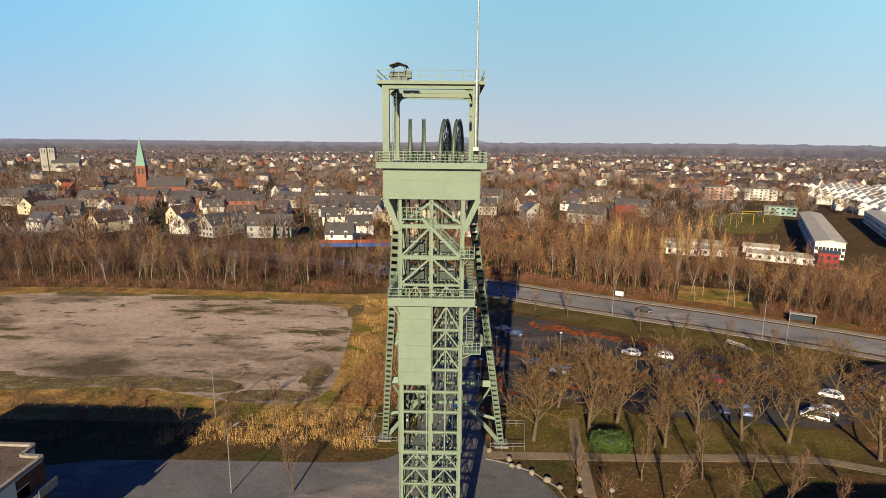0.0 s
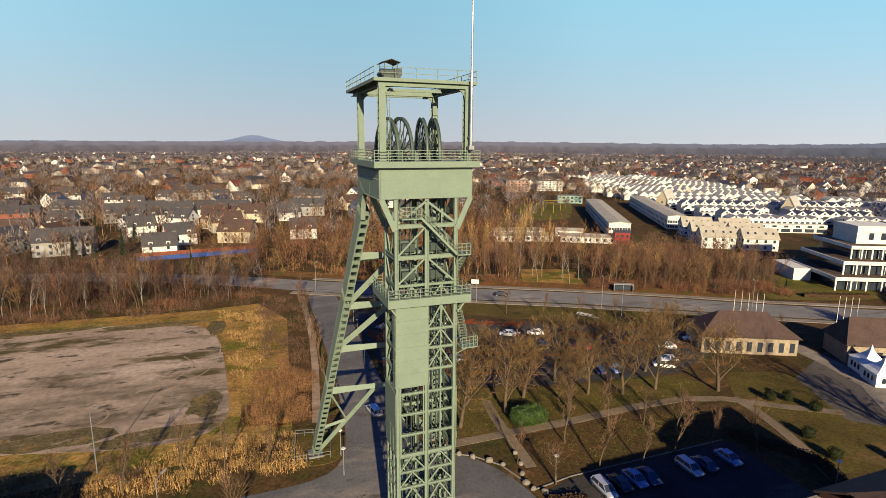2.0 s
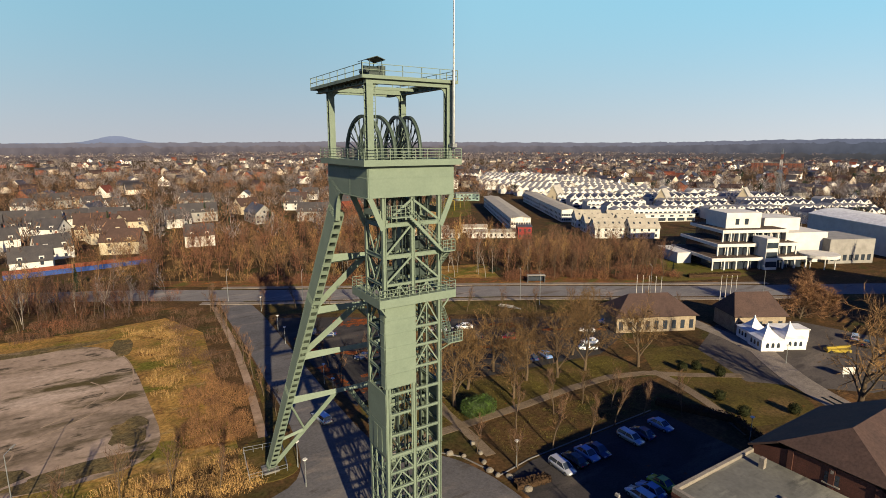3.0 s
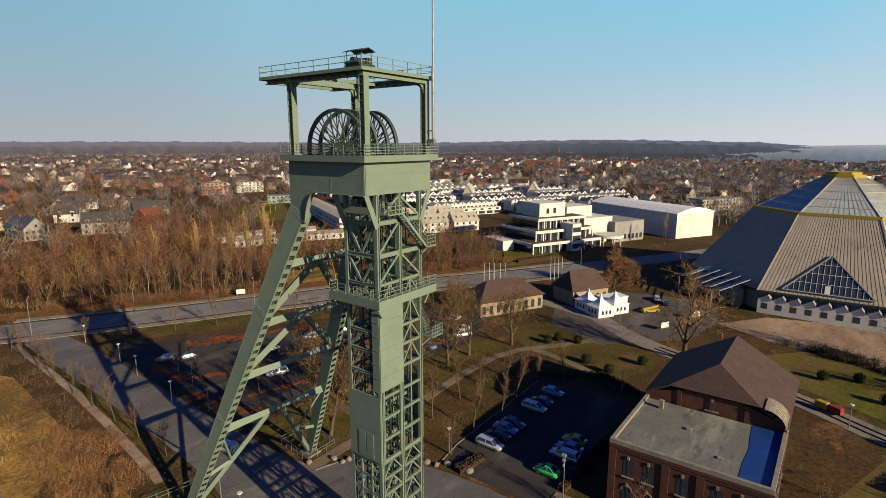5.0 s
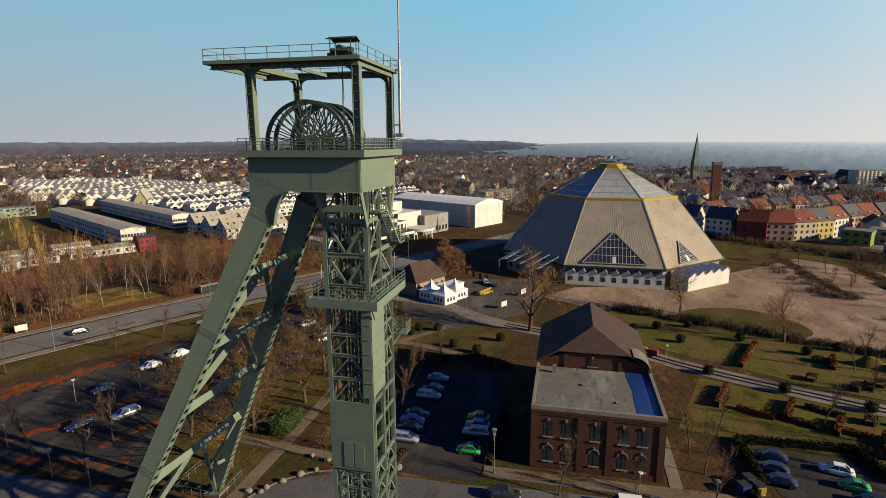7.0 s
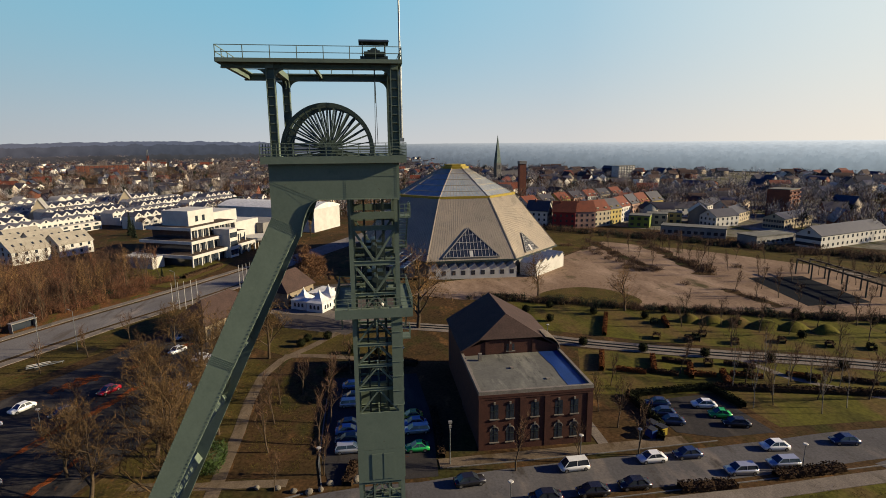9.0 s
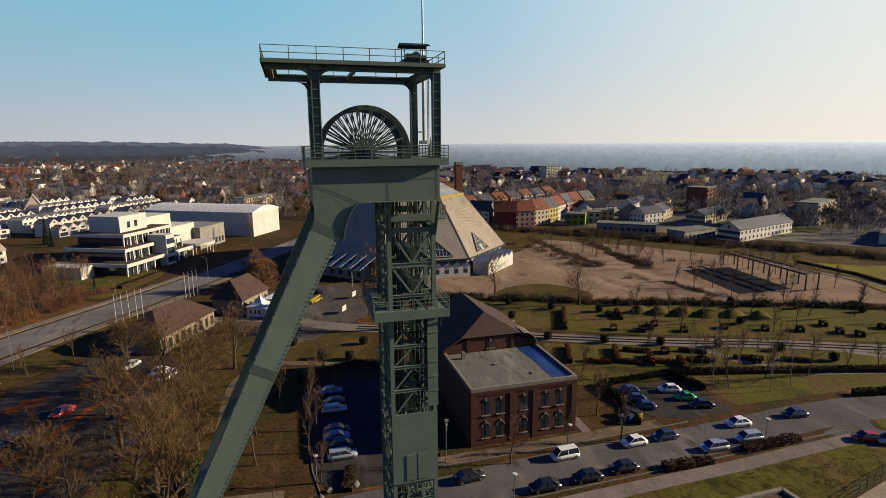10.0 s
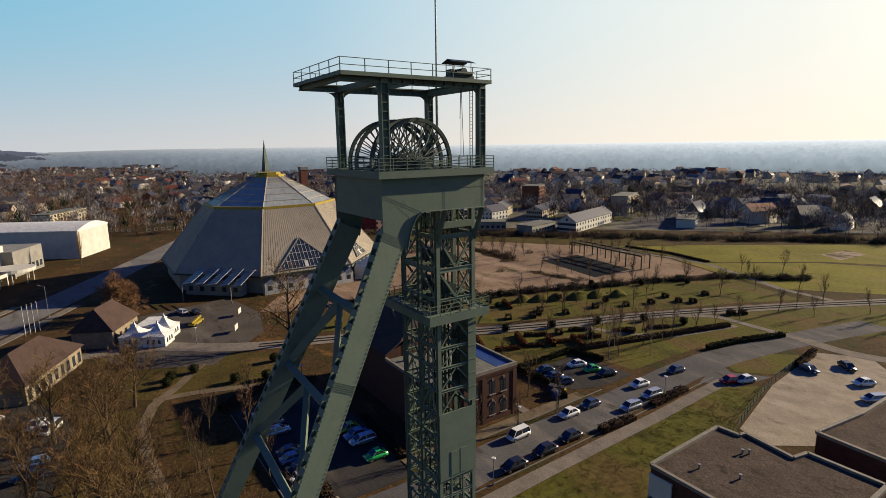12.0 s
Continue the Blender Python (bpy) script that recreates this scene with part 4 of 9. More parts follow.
# plating of the sides in the lower middle, with a door leaf
for x, s in ((X0, -1), (X1, 1)):
    for a, b in ((15.9, 19.2), (19.23, 22.95)):
        mb = MB().box(min(x + s * 0.03, x + s * 0.08), max(x + s * 0.03, x + s * 0.08), Y0 + 0.02, Y1 - 0.02, a, b)
        steel("plate", mb)
    mb = MB()
    for y in (51.6, 52.7):
        mb.box(min(x + s * 0.085, x + s * 0.13), max(x + s * 0.085, x + s * 0.13), y, y + 0.95, 16.2, 18.8)
    steel("door_leaf", mb)
for x in (-0.95, 1.5):
    bar("door_post", (x, Y0 - 0.02, 15.9), (x, Y0 - 0.02, 23.5), 0.12, 0.1)

# ---- girder box and wheel floor ----
BX0, BX1, BY0, BY1 = -2.75, 6.50, 50.6, 60.85


def girder_side(x, s):
    """Side plate with the haunch that runs down into the strut."""
    outline = [(BY0, 42.75), (BY0, 45.68), (BY1 + 0.1, 45.68), (BY1 + 0.1, 41.6), (60.95, 41.0), (58.75, 39.75)]
    arc = [(58.75 - 0.95 * (1 - math.cos(a)) - 0.45 * a, 39.75 + 3.05 * math.sin(a)) for a in [math.pi / 2 * k / 7 for k in range(1, 8)]]
    poly = outline + arc
    mb = MB().extrude_x(poly, x - 0.05, x + 0.05)
    ob = steel("side_girder", mb)
    rv = MB()
    def row(y0, z0, y1, z1, n):
        for i in range(n):
            t = i / (n - 1)
            y, z = y0 + (y1 - y0) * t, z0 + (z1 - z0) * t
            rv.box(x + s * 0.05 - 0.018, x + s * 0.05 + 0.018, y - 0.03, y + 0.03, z - 0.03, z + 0.03)
    for dz in (0, 0.14):
        row(BY0 + 0.15, 45.5 - dz, BY1, 45.5 - dz, 60)
        row(57.2, 42.55 + dz * 1.5, 61.0, 44.2 + dz * 1.5, 28)
        row(58.6, 39.95 + dz * 1.5, 60.9, 41.15 + dz * 1.5, 16)
        row(BY0 + 0.15 + dz, 42.9, BY0 + 0.15 + dz, 45.4, 18)
        row(54.9 + dz, 42.9, 54.9 + dz, 45.4, 18)
    row(59.6, 43.4, 58.2, 42.2, 10)
    row(BY0 + 0.2, 44.6, 54.8, 44.6, 28)
    part("rivets", rv, PAINT, ob, "", False, True)["kind"] = "stuff"
    # flange under the arch
    fl = MB()
    line = [(BY0, 42.75)] + list(reversed(arc)) + [(58.75, 39.75)]
    for (a, b), (c, d) in zip(line, line[1:]):
        fl.beam((x, a, b), (x, c, d), 0.5, 0.06, side=(1, 0, 0))
    part("flange", fl, PAINT, ob, "", False, True)


girder_side(BX0, -1)
girder_side(BX1, 1)
mb = MB().box(BX0 + 0.06, BX1 - 0.06, BY0 - 0.05, BY0 + 0.05, 42.75, 45.68)
mb.box(BX0 + 0.1, BX1 - 0.1, BY0 - 0.075, BY0 - 0.05, 44.55, 44.62)
steel("front_girder", mb)
steel("rear_girder", MB().box(BX0 + 0.06, BX1 - 0.06, BY1 - 0.05, BY1 + 0.05, 42.3, 45.68))
for y in (53.0, 55.6, 58.2):
    steel("floor_beam", MB().box(BX0 + 0.06, BX1 - 0.06, y - 0.12, y + 0.12, 44.7, 45.66))
deck = MB()
for x0, x1 in ((-3.35, -1.1), (-0.1, 0.3), (1.3, 2.6), (3.6, 3.9), (4.9, 7.05)):
    deck.box(x0, x1, 50.0, 61.4, 45.72, 46.2)
for x0, x1 in ((-1.1, -0.1), (0.3, 1.3), (2.6, 3.6), (3.9, 4.9)):
    deck.box(x0, x1, 50.0, 52.0, 45.72, 46.2)
    deck.box(x0, x1, 60.7, 61.4, 45.72, 46.2)
steel("wheel_floor", deck)
fascia = MB()
fascia.box(-3.39, 7.09, 49.96, 50.0, 45.70, 46.28)
fascia.box(-3.39, 7.09, 61.4, 61.44, 45.70, 46.28)
fascia.box(-3.39, -3.35, 50.0, 61.4, 45.70, 46.28)
fascia.box(7.05, 7.09, 50.0, 61.4, 45.70, 46.28)
steel("floor_edge", fascia)


def hoop(corners, z, closed, w=0.05):
    """A square rail swept along corners at one height."""
    n = len(corners)
    mb = MB()
    vs, fs = [], []
    for i, (x, y) in enumerate(corners):
        a = Vector(corners[i - 1]) if closed or i else Vector(corners[0])
        b = Vector(corners[(i + 1) % n]) if closed or i < n - 1 else Vector(corners[-1])
        d1 = (Vector((x, y)) - a)
        d2 = (b - Vector((x, y)))
        d1 = d1.normalized() if d1.length else d2.normalized()
        d2 = d2.normalized() if d2.length else d1
        nrm = Vector((-d1.y, d1.x)) + Vector((-d2.y, d2.x))
        nrm = nrm / max(0.3, nrm.length_squared) * w
        vs += [(x - nrm.x, y - nrm.y, z - w / 2), (x + nrm.x, y + nrm.y, z - w / 2), (x + nrm.x, y + nrm.y, z + w / 2), (x - nrm.x, y - nrm.y, z + w / 2)]
    for i in range(n if closed else n - 1):
        j = (i + 1) % n
        for k in range(4):
            m = (k + 1) % 4
            fs.append((i * 4 + k, j * 4 + k, j * 4 + m, i * 4 + m))
    if not closed:
        fs += [(3, 2, 1, 0), (n * 4 - 4, n * 4 - 3, n * 4 - 2, n * 4 - 1)]
    return mb.add(vs, fs)


def railing(corners, z, posts, closed=True, height=1.08, rails=3):
    """Handrail along corners, with lower rails and posts as sub-parts."""
    n = len(corners)
    pm = MB().box(-0.03, 0.03, -0.03, 0.03, 0, height - 0.03).mesh("post", PAINT)
    ob = steel("railing", hoop(corners, z + height, closed))
    for k in range(1, rails):
        part("rail", hoop(corners, z + height * k / rails, closed), PAINT, ob, "", False, True)
    spans = [(corners[i], corners[(i + 1) % n]) for i in range(n if closed else n - 1)]
    for (a, b), c in zip(spans, posts):
        for i in range(c):
            t = i / c
            piece("post", pm, ob, (a[0] + (b[0] - a[0]) * t - 1.87, a[1] + (b[1] - a[1]) * t - 56, z))
    return ob


railing([(-3.36, 49.98), (7.06, 49.98), (7.06, 61.42), (-3.36, 61.42)], 46.2, (8, 9, 8, 9), rails=4)

# ---- winding wheels ----
def wheel(x, turn):
    cy, cz, R = 56.35, 46.75, 3.85
    first = set(bpy.data.objects)
    hub = steel("wheel", MB().rod((x - 0.32, cy, cz), (x + 0.32, cy, cz), 0.42, n=16).rod((x - 0.6, cy, cz), (x + 0.6, cy, cz), 0.16, n=10), "dark green cast hub", None, WHEELPAINT)
    rim = MB()
    N = 56
    ring = []
    for i in range(N):
        a = 2 * math.pi * i / N
        for dx, rr in ((-0.17, R), (-0.06, R - 0.12), (0.06, R - 0.12), (0.17, R), (0.13, R - 0.3), (-0.13, R - 0.3)):
            ring.append((x + dx, cy + math.cos(a) * rr, cz + math.sin(a) * rr))
    fs = []
    for i in range(N):
        j = (i + 1) % N
        for k in range(6):
            m = (k + 1) % 6
            fs.append((i * 6 + k, j * 6 + k, j * 6 + m, i * 6 + m))
    rim.add(ring, fs)
    part("rim", rim, WHEELPAINT, hub, "", False, True)
    for i in range(36):
        a = 2 * math.pi * i / 36
        s = 0.26 if i % 2 else -0.26
        mb = MB().beam((x + s, cy + math.cos(a) * 0.35, cz + math.sin(a) * 0.35), (x + s * 0.25, cy + math.cos(a) * (R - 0.28), cz + math.sin(a) * (R - 0.28)), 0.075, 0.085)
        part("spoke", mb, WHEELPAINT, hub, "", False, True)
    for dx in (-0.5, 0.5):
        mb = MB().box(x + dx - 0.14, x + dx + 0.14, cy - 0.55, cy + 0.55, 46.2, 46.55)
        mb.rod((x + dx - 0.16, cy, cz), (x + dx + 0.16, cy, cz), 0.32, n=12)
        part("bearing", mb, WHEELPAINT, hub, "", False, True)
    swing = Matrix.Translation((x, cy, 0)) @ Matrix.Rotation(radians(turn), 4, "Z") @ Matrix.Translation((-x, -cy, 0))
    for o in set(bpy.data.objects) - first:
        o.data.transform(swing_at(o, swing))


def swing_at(o, swing):
    """The swing as seen from the part's own origin."""
    base = Matrix.Identity(4)
    while o:
        base = o.matrix_parent_inverse @ o.matrix_basis @ base if o.parent else o.matrix_basis @ base
        o = o.parent
    return base.inverted() @ swing @ base


WHEELPAINT = material("green_wheel_paint", (0.042, 0.06, 0.048), (0.032, 0.046, 0.037), rough=0.5, scale=1, bump=0.05)
for wx, turn in ((-0.62, 4), (0.78, 4), (3.12, -8), (4.42, -8)):
    wheel(wx, turn)

# ---- portal and crane walkway on top ----
PX = (-2.45, 5.95)
for x in PX:
    for y in (50.75, 60.35):
        channel("portal_post", (x, y, 46.2), (x, y, 53.0), 0.62, 0.66, (1, 0, 0), 0.07, 0.10)
        steel("base_plate", MB().box(x - 0.5, x + 0.5, y - 0.5, y + 0.5, 46.2, 46.3))
        for k in range(9):
            steel("stiffener", MB().box(x - 0.29, x + 0.29, y - 0.25, y + 0.25, 46.8 + k * 0.68, 46.86 + k * 0.68))


def gusset(x, y, dx, dy):
    """Rounded corner plate between a post and the beam above."""
    pts = [(0, 0), (0.9, 0)]
    pts += [(0.9 - 0.9 * math.sin(a), -0.9 + 0.9 * math.cos(a)) for a in [math.pi / 2 * k / 6 for k in range(1, 7)]]
    mb = MB()
    n = len(pts)
    w = 0.06
    if dx:
        vs = [(x + dx * (0.3 + a), y - w, 52.98 + b) for a, b in pts] + [(x + dx * (0.3 + a), y + w, 52.98 + b) for a, b in pts]
    else:
        vs = [(x - w, y + dy * (0.3 + a), 52.98 + b) for a, b in pts] + [(x + w, y + dy * (0.3 + a), 52.98 + b) for a, b in pts]
    fs = [tuple(range(n)), tuple(range(2 * n - 1, n - 1, -1))] + [(i, n + i, n + (i + 1) % n, (i + 1) % n) for i in range(n)]
    mb.add(vs, fs)
    steel("gusset", mb)


for x, sx in ((PX[0], 1), (PX[1], -1)):
    for y, sy in ((50.75, 1), (60.35, -1)):
        gusset(x, y, sx, 0)
        gusset(x, y, 0, sy)
    gusset(x, 60.35, 0, 1)
for y in (50.75, 60.35):
    steel("portal_beam", MB().box(PX[0] - 0.33, PX[1] + 0.33, y - 0.3, y + 0.3, 53.0, 53.5))
for x in PX:
    channel("crane_beam", (x, 51.06, 53.24), (x, 60.04, 53.24), 0.56, 0.48, (1, 0, 0))
    channel("crane_beam", (x, 60.66, 53.26), (x, 64.0, 53.26), 0.56, 0.43, (1, 0, 0))
    for k in range(9):
        steel("stiffener", MB().box(x - 0.26, x + 0.26, 51.6 + k, 51.66 + k, 53.08, 53.4))
walkw = MB()
walkw.box(-3.2, -1.95, 50.2, 64.2, 53.52, 53.62)
walkw.box(5.45, 6.7, 50.2, 64.2, 53.52, 53.62)
walkw.box(-1.95, 5.45, 50.2, 51.3, 53.52, 53.62)
walkw.box(-1.95, 5.45, 63.2, 64.2, 53.52, 53.62)
steel("walkway", walkw)
mb = MB()
mb.box(-3.24, 6.74, 50.14, 50.2, 53.4, 53.70)
mb.box(-3.24, 6.74, 64.2, 64.26, 53.4, 53.70)
mb.box(-3.26, -3.2, 50.2, 64.2, 53.4, 53.70)
mb.box(6.7, 6.76, 50.2, 64.2, 53.4, 53.70)
steel("walkway_edge", mb)
steel("portal_beam", MB().box(PX[0], PX[1], 63.5, 63.8, 53.1, 53.5))
steel("portal_beam", MB().box(PX[0], PX[1], 57.0, 57.2, 53.15, 53.45))
railing([(-3.2, 50.2), (6.7, 50.2), (6.7, 64.2), (-3.2, 64.2)], 53.62, (5, 7, 5, 7), rails=2, height=1.02)
# hoist trolley under a small roof
mb = MB()
mb.box(-2.3, -0.2, 51.4, 51.6, 53.66, 53.8).box(-2.3, -0.2, 53.0, 53.2, 53.66, 53.8)
mb.box(-2.1, -0.5, 51.2, 53.4, 53.8, 54.1)
mb.rod((-2.2, 52.3, 54.4), (-0.9, 52.3, 54.4), 0.33, n=12)
mb.box(-0.9, -0.2, 51.8, 52.8, 54.1, 54.75)
mb.rod((-2.1, 51.5, 54.25), (-2.1, 53.1, 54.25), 0.2, n=10)
for x in (-1.95, -0.75):
    for y in (51.4, 53.2):
        mb.rod((x, y, 53.75), (x, y, 55.25), 0.04, n=5)
steel("hoist", mb, "dark hoist trolley with winch drum", None, DARKSTEEL)
mb = MB().slab([(-2.2, 51.1, 55.2), (-1.35, 51.1, 55.48), (-1.35, 53.5, 55.48), (-2.2, 53.5, 55.2)], 0.05)
mb.slab([(-1.35, 51.1, 55.48), (-0.5, 51.1, 55.2), (-0.5, 53.5, 55.2), (-1.35, 53.5, 55.48)], 0.05)
steel("hoist_roof", mb, "dark sheet roof", None, DARKSTEEL)
for x, y, z in ((-1.9, 52.2, 47.2), (-1.5, 52.3, 50.5), (-1.75, 52.4, 47.0)):
    steel("hoist_rope", MB().rod((-1.7, 52.3, 53.8), (x, y, z), 0.025, n=5), "", None, DARKSTEEL)
# mast on the front corner
mb = MB().rod((5.98, 49.75, 47.6), (5.98, 49.75, 54.6), 0.15, n=12)
mb.rod((5.98, 49.75, 54.6), (5.98, 49.75, 70), 0.10, 0.06, n=10)
mb.box(5.73, 6.23, 49.5, 50.2, 47.4, 47.75)
for z in (48.5, 53.6):
    mb.box(5.83, 6.13, 49.7, 50.6, z, z + 0.12)
steel("mast", mb, "tall pale steel mast", None, GALV)
# ladder up the portal
mb = MB()
for x in (-1.95, -1.55):
    mb.beam((x, 51.25, 46.2), (x, 51.25, 53.6), 0.05, 0.05)
for k in range(24):
    mb.rod((-1.95, 51.25, 46.4 + k * 0.3), (-1.55, 51.25, 46.4 + k * 0.3), 0.018, n=4)
steel("ladder", mb)

# ---- middle platform with railing ----
mb = MB()
mb.box(-2.3, 6.2, 49.65, Y0 - 0.02, 32.85, 33.0).box(-2.3, X0 - 0.05, Y0, 56.3, 32.85, 33.0).box(X1 + 0.05, 6.2, Y0, 56.3, 32.85, 33.0).box(X0 - 0.05, X1 + 0.05, Y1 + 0.02, 56.3, 32.85, 33.0)
steel("platform", mb)
mb = MB()
mb.box(-2.34, 6.24, 49.6, 49.65, 32.3, 33.12).box(-2.34, 6.24, 56.3, 56.35, 32.3, 33.12).box(-2.34, -2.3, 49.65, 56.3, 32.3, 33.12).box(6.2, 6.24, 49.65, 56.3, 32.3, 33.12)
steel("platform_edge", mb)
railing([(-2.3, 49.64), (6.2, 49.64), (6.2, 56.3), (-2.3, 56.3)], 33.0, (8, 6, 8, 6))
for x in (-2.2, 6.1):
    for y in (50.2, 53, 55.8):
        bar("bracket", (x, y, 32.6), (-1.3 if x < 0 else 5.0, y, 31.2), 0.1, 0.16, (0, 1, 0))


# ---- stairs on the front ----
def flight(p, q, width, steps, side):
    """Open steel stair from p down to q; side: direction of its width."""
    p, q, s = Vector(p), Vector(q), Vector(side)
    mb = MB()
    for k in (0, 1):
        o = s * width * k
        mb.beam(p + o, q + o, 0.05, 0.24, side=side)
        for h in (0.5, 0.95):
            mb.beam(p + o + Vector((0, 0, h)), q + o + Vector((0, 0, h)), 0.04, 0.04, side=side)
        for i in range(0, steps + 1, 5):
            c = p.lerp(q, i / steps) + o
            mb.beam(c, c + Vector((0, 0, 0.95)), 0.04, 0.04)
    st = steel("stair", mb)
    run = (q - p) / steps
    flat = Vector((run.x, run.y, 0)).normalized() * 0.22
    tm = MB()
    tm.slab([tuple(-flat / 2), tuple(flat / 2), tuple(flat / 2 + s * width), tuple(-flat / 2 + s * width)], 0.03)
    me = tm.mesh("tread", PAINT)
    for i in range(steps):
        c = p + run * (i + 0.5)
        piece("tread", me, st, (c.x - 1.87, c.y - 56, c.z))


flight((1.0, 49.65, 41.0), (4.7, 49.65, 37.25), 0.8, 20, (0, 1, 0))
steel("landing", MB().box(-0.95, 1.0, 49.55, Y0 - 0.05, 40.86, 40.98))
railing([(-0.95, Y0 - 0.1), (-0.95, 49.58), (1.0, 49.58)], 40.98, (2, 4), closed=False)
steel("landing", MB().box(4.7, 6.1, 49.55, Y0 + 0.4, 37.12, 37.24))
railing([(4.7, 49.58), (6.08, 49.58), (6.08, Y0 + 0.4)], 37.24, (3, 2), closed=False)
flight((6.1, 50.3, 37.2), (6.1, 54.6, 33.05), 0.7, 20, (-1, 0, 0))
flight((6.2, 54.2, 32.9), (6.2, 50.4, 27.7), 0.7, 22, (-1, 0, 0))
steel("landing", MB().box(X1 + 0.05, 6.9, 49.3, 50.7, 27.48, 27.6))
railing([(X1 + 0.1, 49.33), (6.88, 49.33), (6.88, 50.7)], 27.6, (4, 3), closed=False)
for x, y, z in ((4.9, 50.0, 36.0), (5.9, 50.0, 36.2), (6.6, 50, 26.4)):
    bar("bracket", (x, y, z + 1.1), (X1 - 0.2, Y0 + 0.1, z), 0.08, 0.1, (0, 1, 0))


# ---- raking struts ----
LEG_TOP = {-1: Vector((-2.35, 59.95, 40.9)), 1: Vector((6.1, 59.95, 40.9))}
LEG_FOOT = {-1: Vector((-6.7, 80.1, 0.3)), 1: Vector((12.3, 79.0, 0.3))}


def strut(s):
    a, b = LEG_TOP[s], LEG_FOOT[s]
    d = (b - a).normalized()
    u = Vector((1, 0, 0)) - d * d.x
    u.normalize()                                   # across, roughly x
    t = d.cross(u) * -1                             # outwards-up in the plane of the lean
    if t.z < 0:
        t = -t
    L = (b - a).length
    ob = None
    for k in (-1, 1):
        o = u * k * 0.44
        w0, w1 = 1.15, 0.68
        ends = []
        for c, w in ((a, w0), (b, w1)):
            prof = [(0.03, -w), (0.03, w), (-0.10, w), (-0.10, w - 0.07), (-0.03, w - 0.07), (-0.03, -w + 0.07), (-0.10, -w + 0.07), (-0.10, -w)]
            ends.append([c + o + u * k * e + t * f for e, f in prof])
        pl = steel("strut_plate", loft(ends))
        if k == s:
            ob = pl
    rv = MB()
    for fr in (0.0, 0.27, 0.62, 0.97):
        c = a.lerp(b, fr) + u * s * 0.48
        w = 1.15 - 0.47 * fr
        for r in range(5):
            for q in range(15):
                v = c + d * (r * 0.16) + t * w * (q / 7 - 1) * 0.93
                rv.box(v.x - 0.03, v.x + 0.03, v.y - 0.03, v.y + 0.03, v.z - 0.03, v.z + 0.03)
    for e in (-0.93, 0.93):
        for i in range(120):
            fr = i / 119
            v = a.lerp(b, fr) + u * s * 0.48 + t * e * (1.15 - 0.47 * fr)
            rv.box(v.x - 0.04, v.x + 0.04, v.y - 0.04, v.y + 0.04, v.z - 0.04, v.z + 0.04)
    part("rivets", rv, PAINT, ob, "", False, True)["kind"] = "stuff"
    n = int(L / 1.12)
    mb = MB()
    mb.beam(d * -0.28, d * 0.28, 0.84, 0.06, side=tuple(u))
    me = mb.mesh("batten", PAINT)
    for i in range(n + 1):
        fr = i / n
        for w in (1, -1):
            c = a.lerp(b, fr) + t * w * (1.12 - 0.47 * fr)
            piece("batten", me, TW, (c.x - 1.87, c.y - 56, c.z))
    steel("strut_foot", MB().box(b.x - 1.1, b.x + 1.1, b.y - 1.2, b.y + 1.2, -0.2, 0.35), "concrete foot", None, KERB)
    return a, b, u


strut(-1)
strut(1)


def on_leg(s, z, off=0.0):
    a, b = LEG_TOP[s], LEG_FOOT[s]
    return a.lerp(b, (a.z - z) / (a.z - b.z)) + Vector((off * -s, 0, 0))


def web(p, q, w, h):
    """A box strut between the struts' legs, deeper at its ends."""
    m = (p + q) / 2
    mb = MB()
    mb.beam(p, m, w, h, w, h * 0.62, side=(0, 0.9, -0.45))
    mb.beam(q, m, w, h, w, h * 0.62, side=(0, 0.9, -0.45))
    return steel("cross_strut", mb)


STRUT_Z = [34.8, 27.8, 20.9, 13.4]
for k, z in enumerate(STRUT_Z):
    p, q = on_leg(-1, z, 0.44), on_leg(1, z, 0.44)
    web(p, q, 0.6, 0.95)
    m = (p + q) / 2
    if k < 2:
        zl = STRUT_Z[k + 1]
        for s in (-1, 1):
            steel("diagonal", MB().beam(m, on_leg(s, zl + 0.5, 0.44), 0.45, 0.7, side=(0, 0.9, -0.45)))
p, q = on_leg(-1, 13.4, 0.44), on_leg(1, 13.4, 0.44)
for s in (-1, 1):
    top = p.lerp(q, 0.5 + s * 0.06)
    steel("diagonal", MB().beam(top, on_leg(s, 0.8, 0.44), 0.4, 0.6, side=(0, 0.9, -0.45)))
    c = top.lerp(on_leg(s, 0.8, 0.44), 0.5)
    steel("diagonal", MB().beam(on_leg(s, 6.0, 0.44), c, 0.3, 0.42, side=(0, 0.9, -0.45)))
    steel("diagonal", MB().beam(on_leg(s, 12.9, 0.44), c, 0.2, 0.26, side=(0, 0.9, -0.45)))


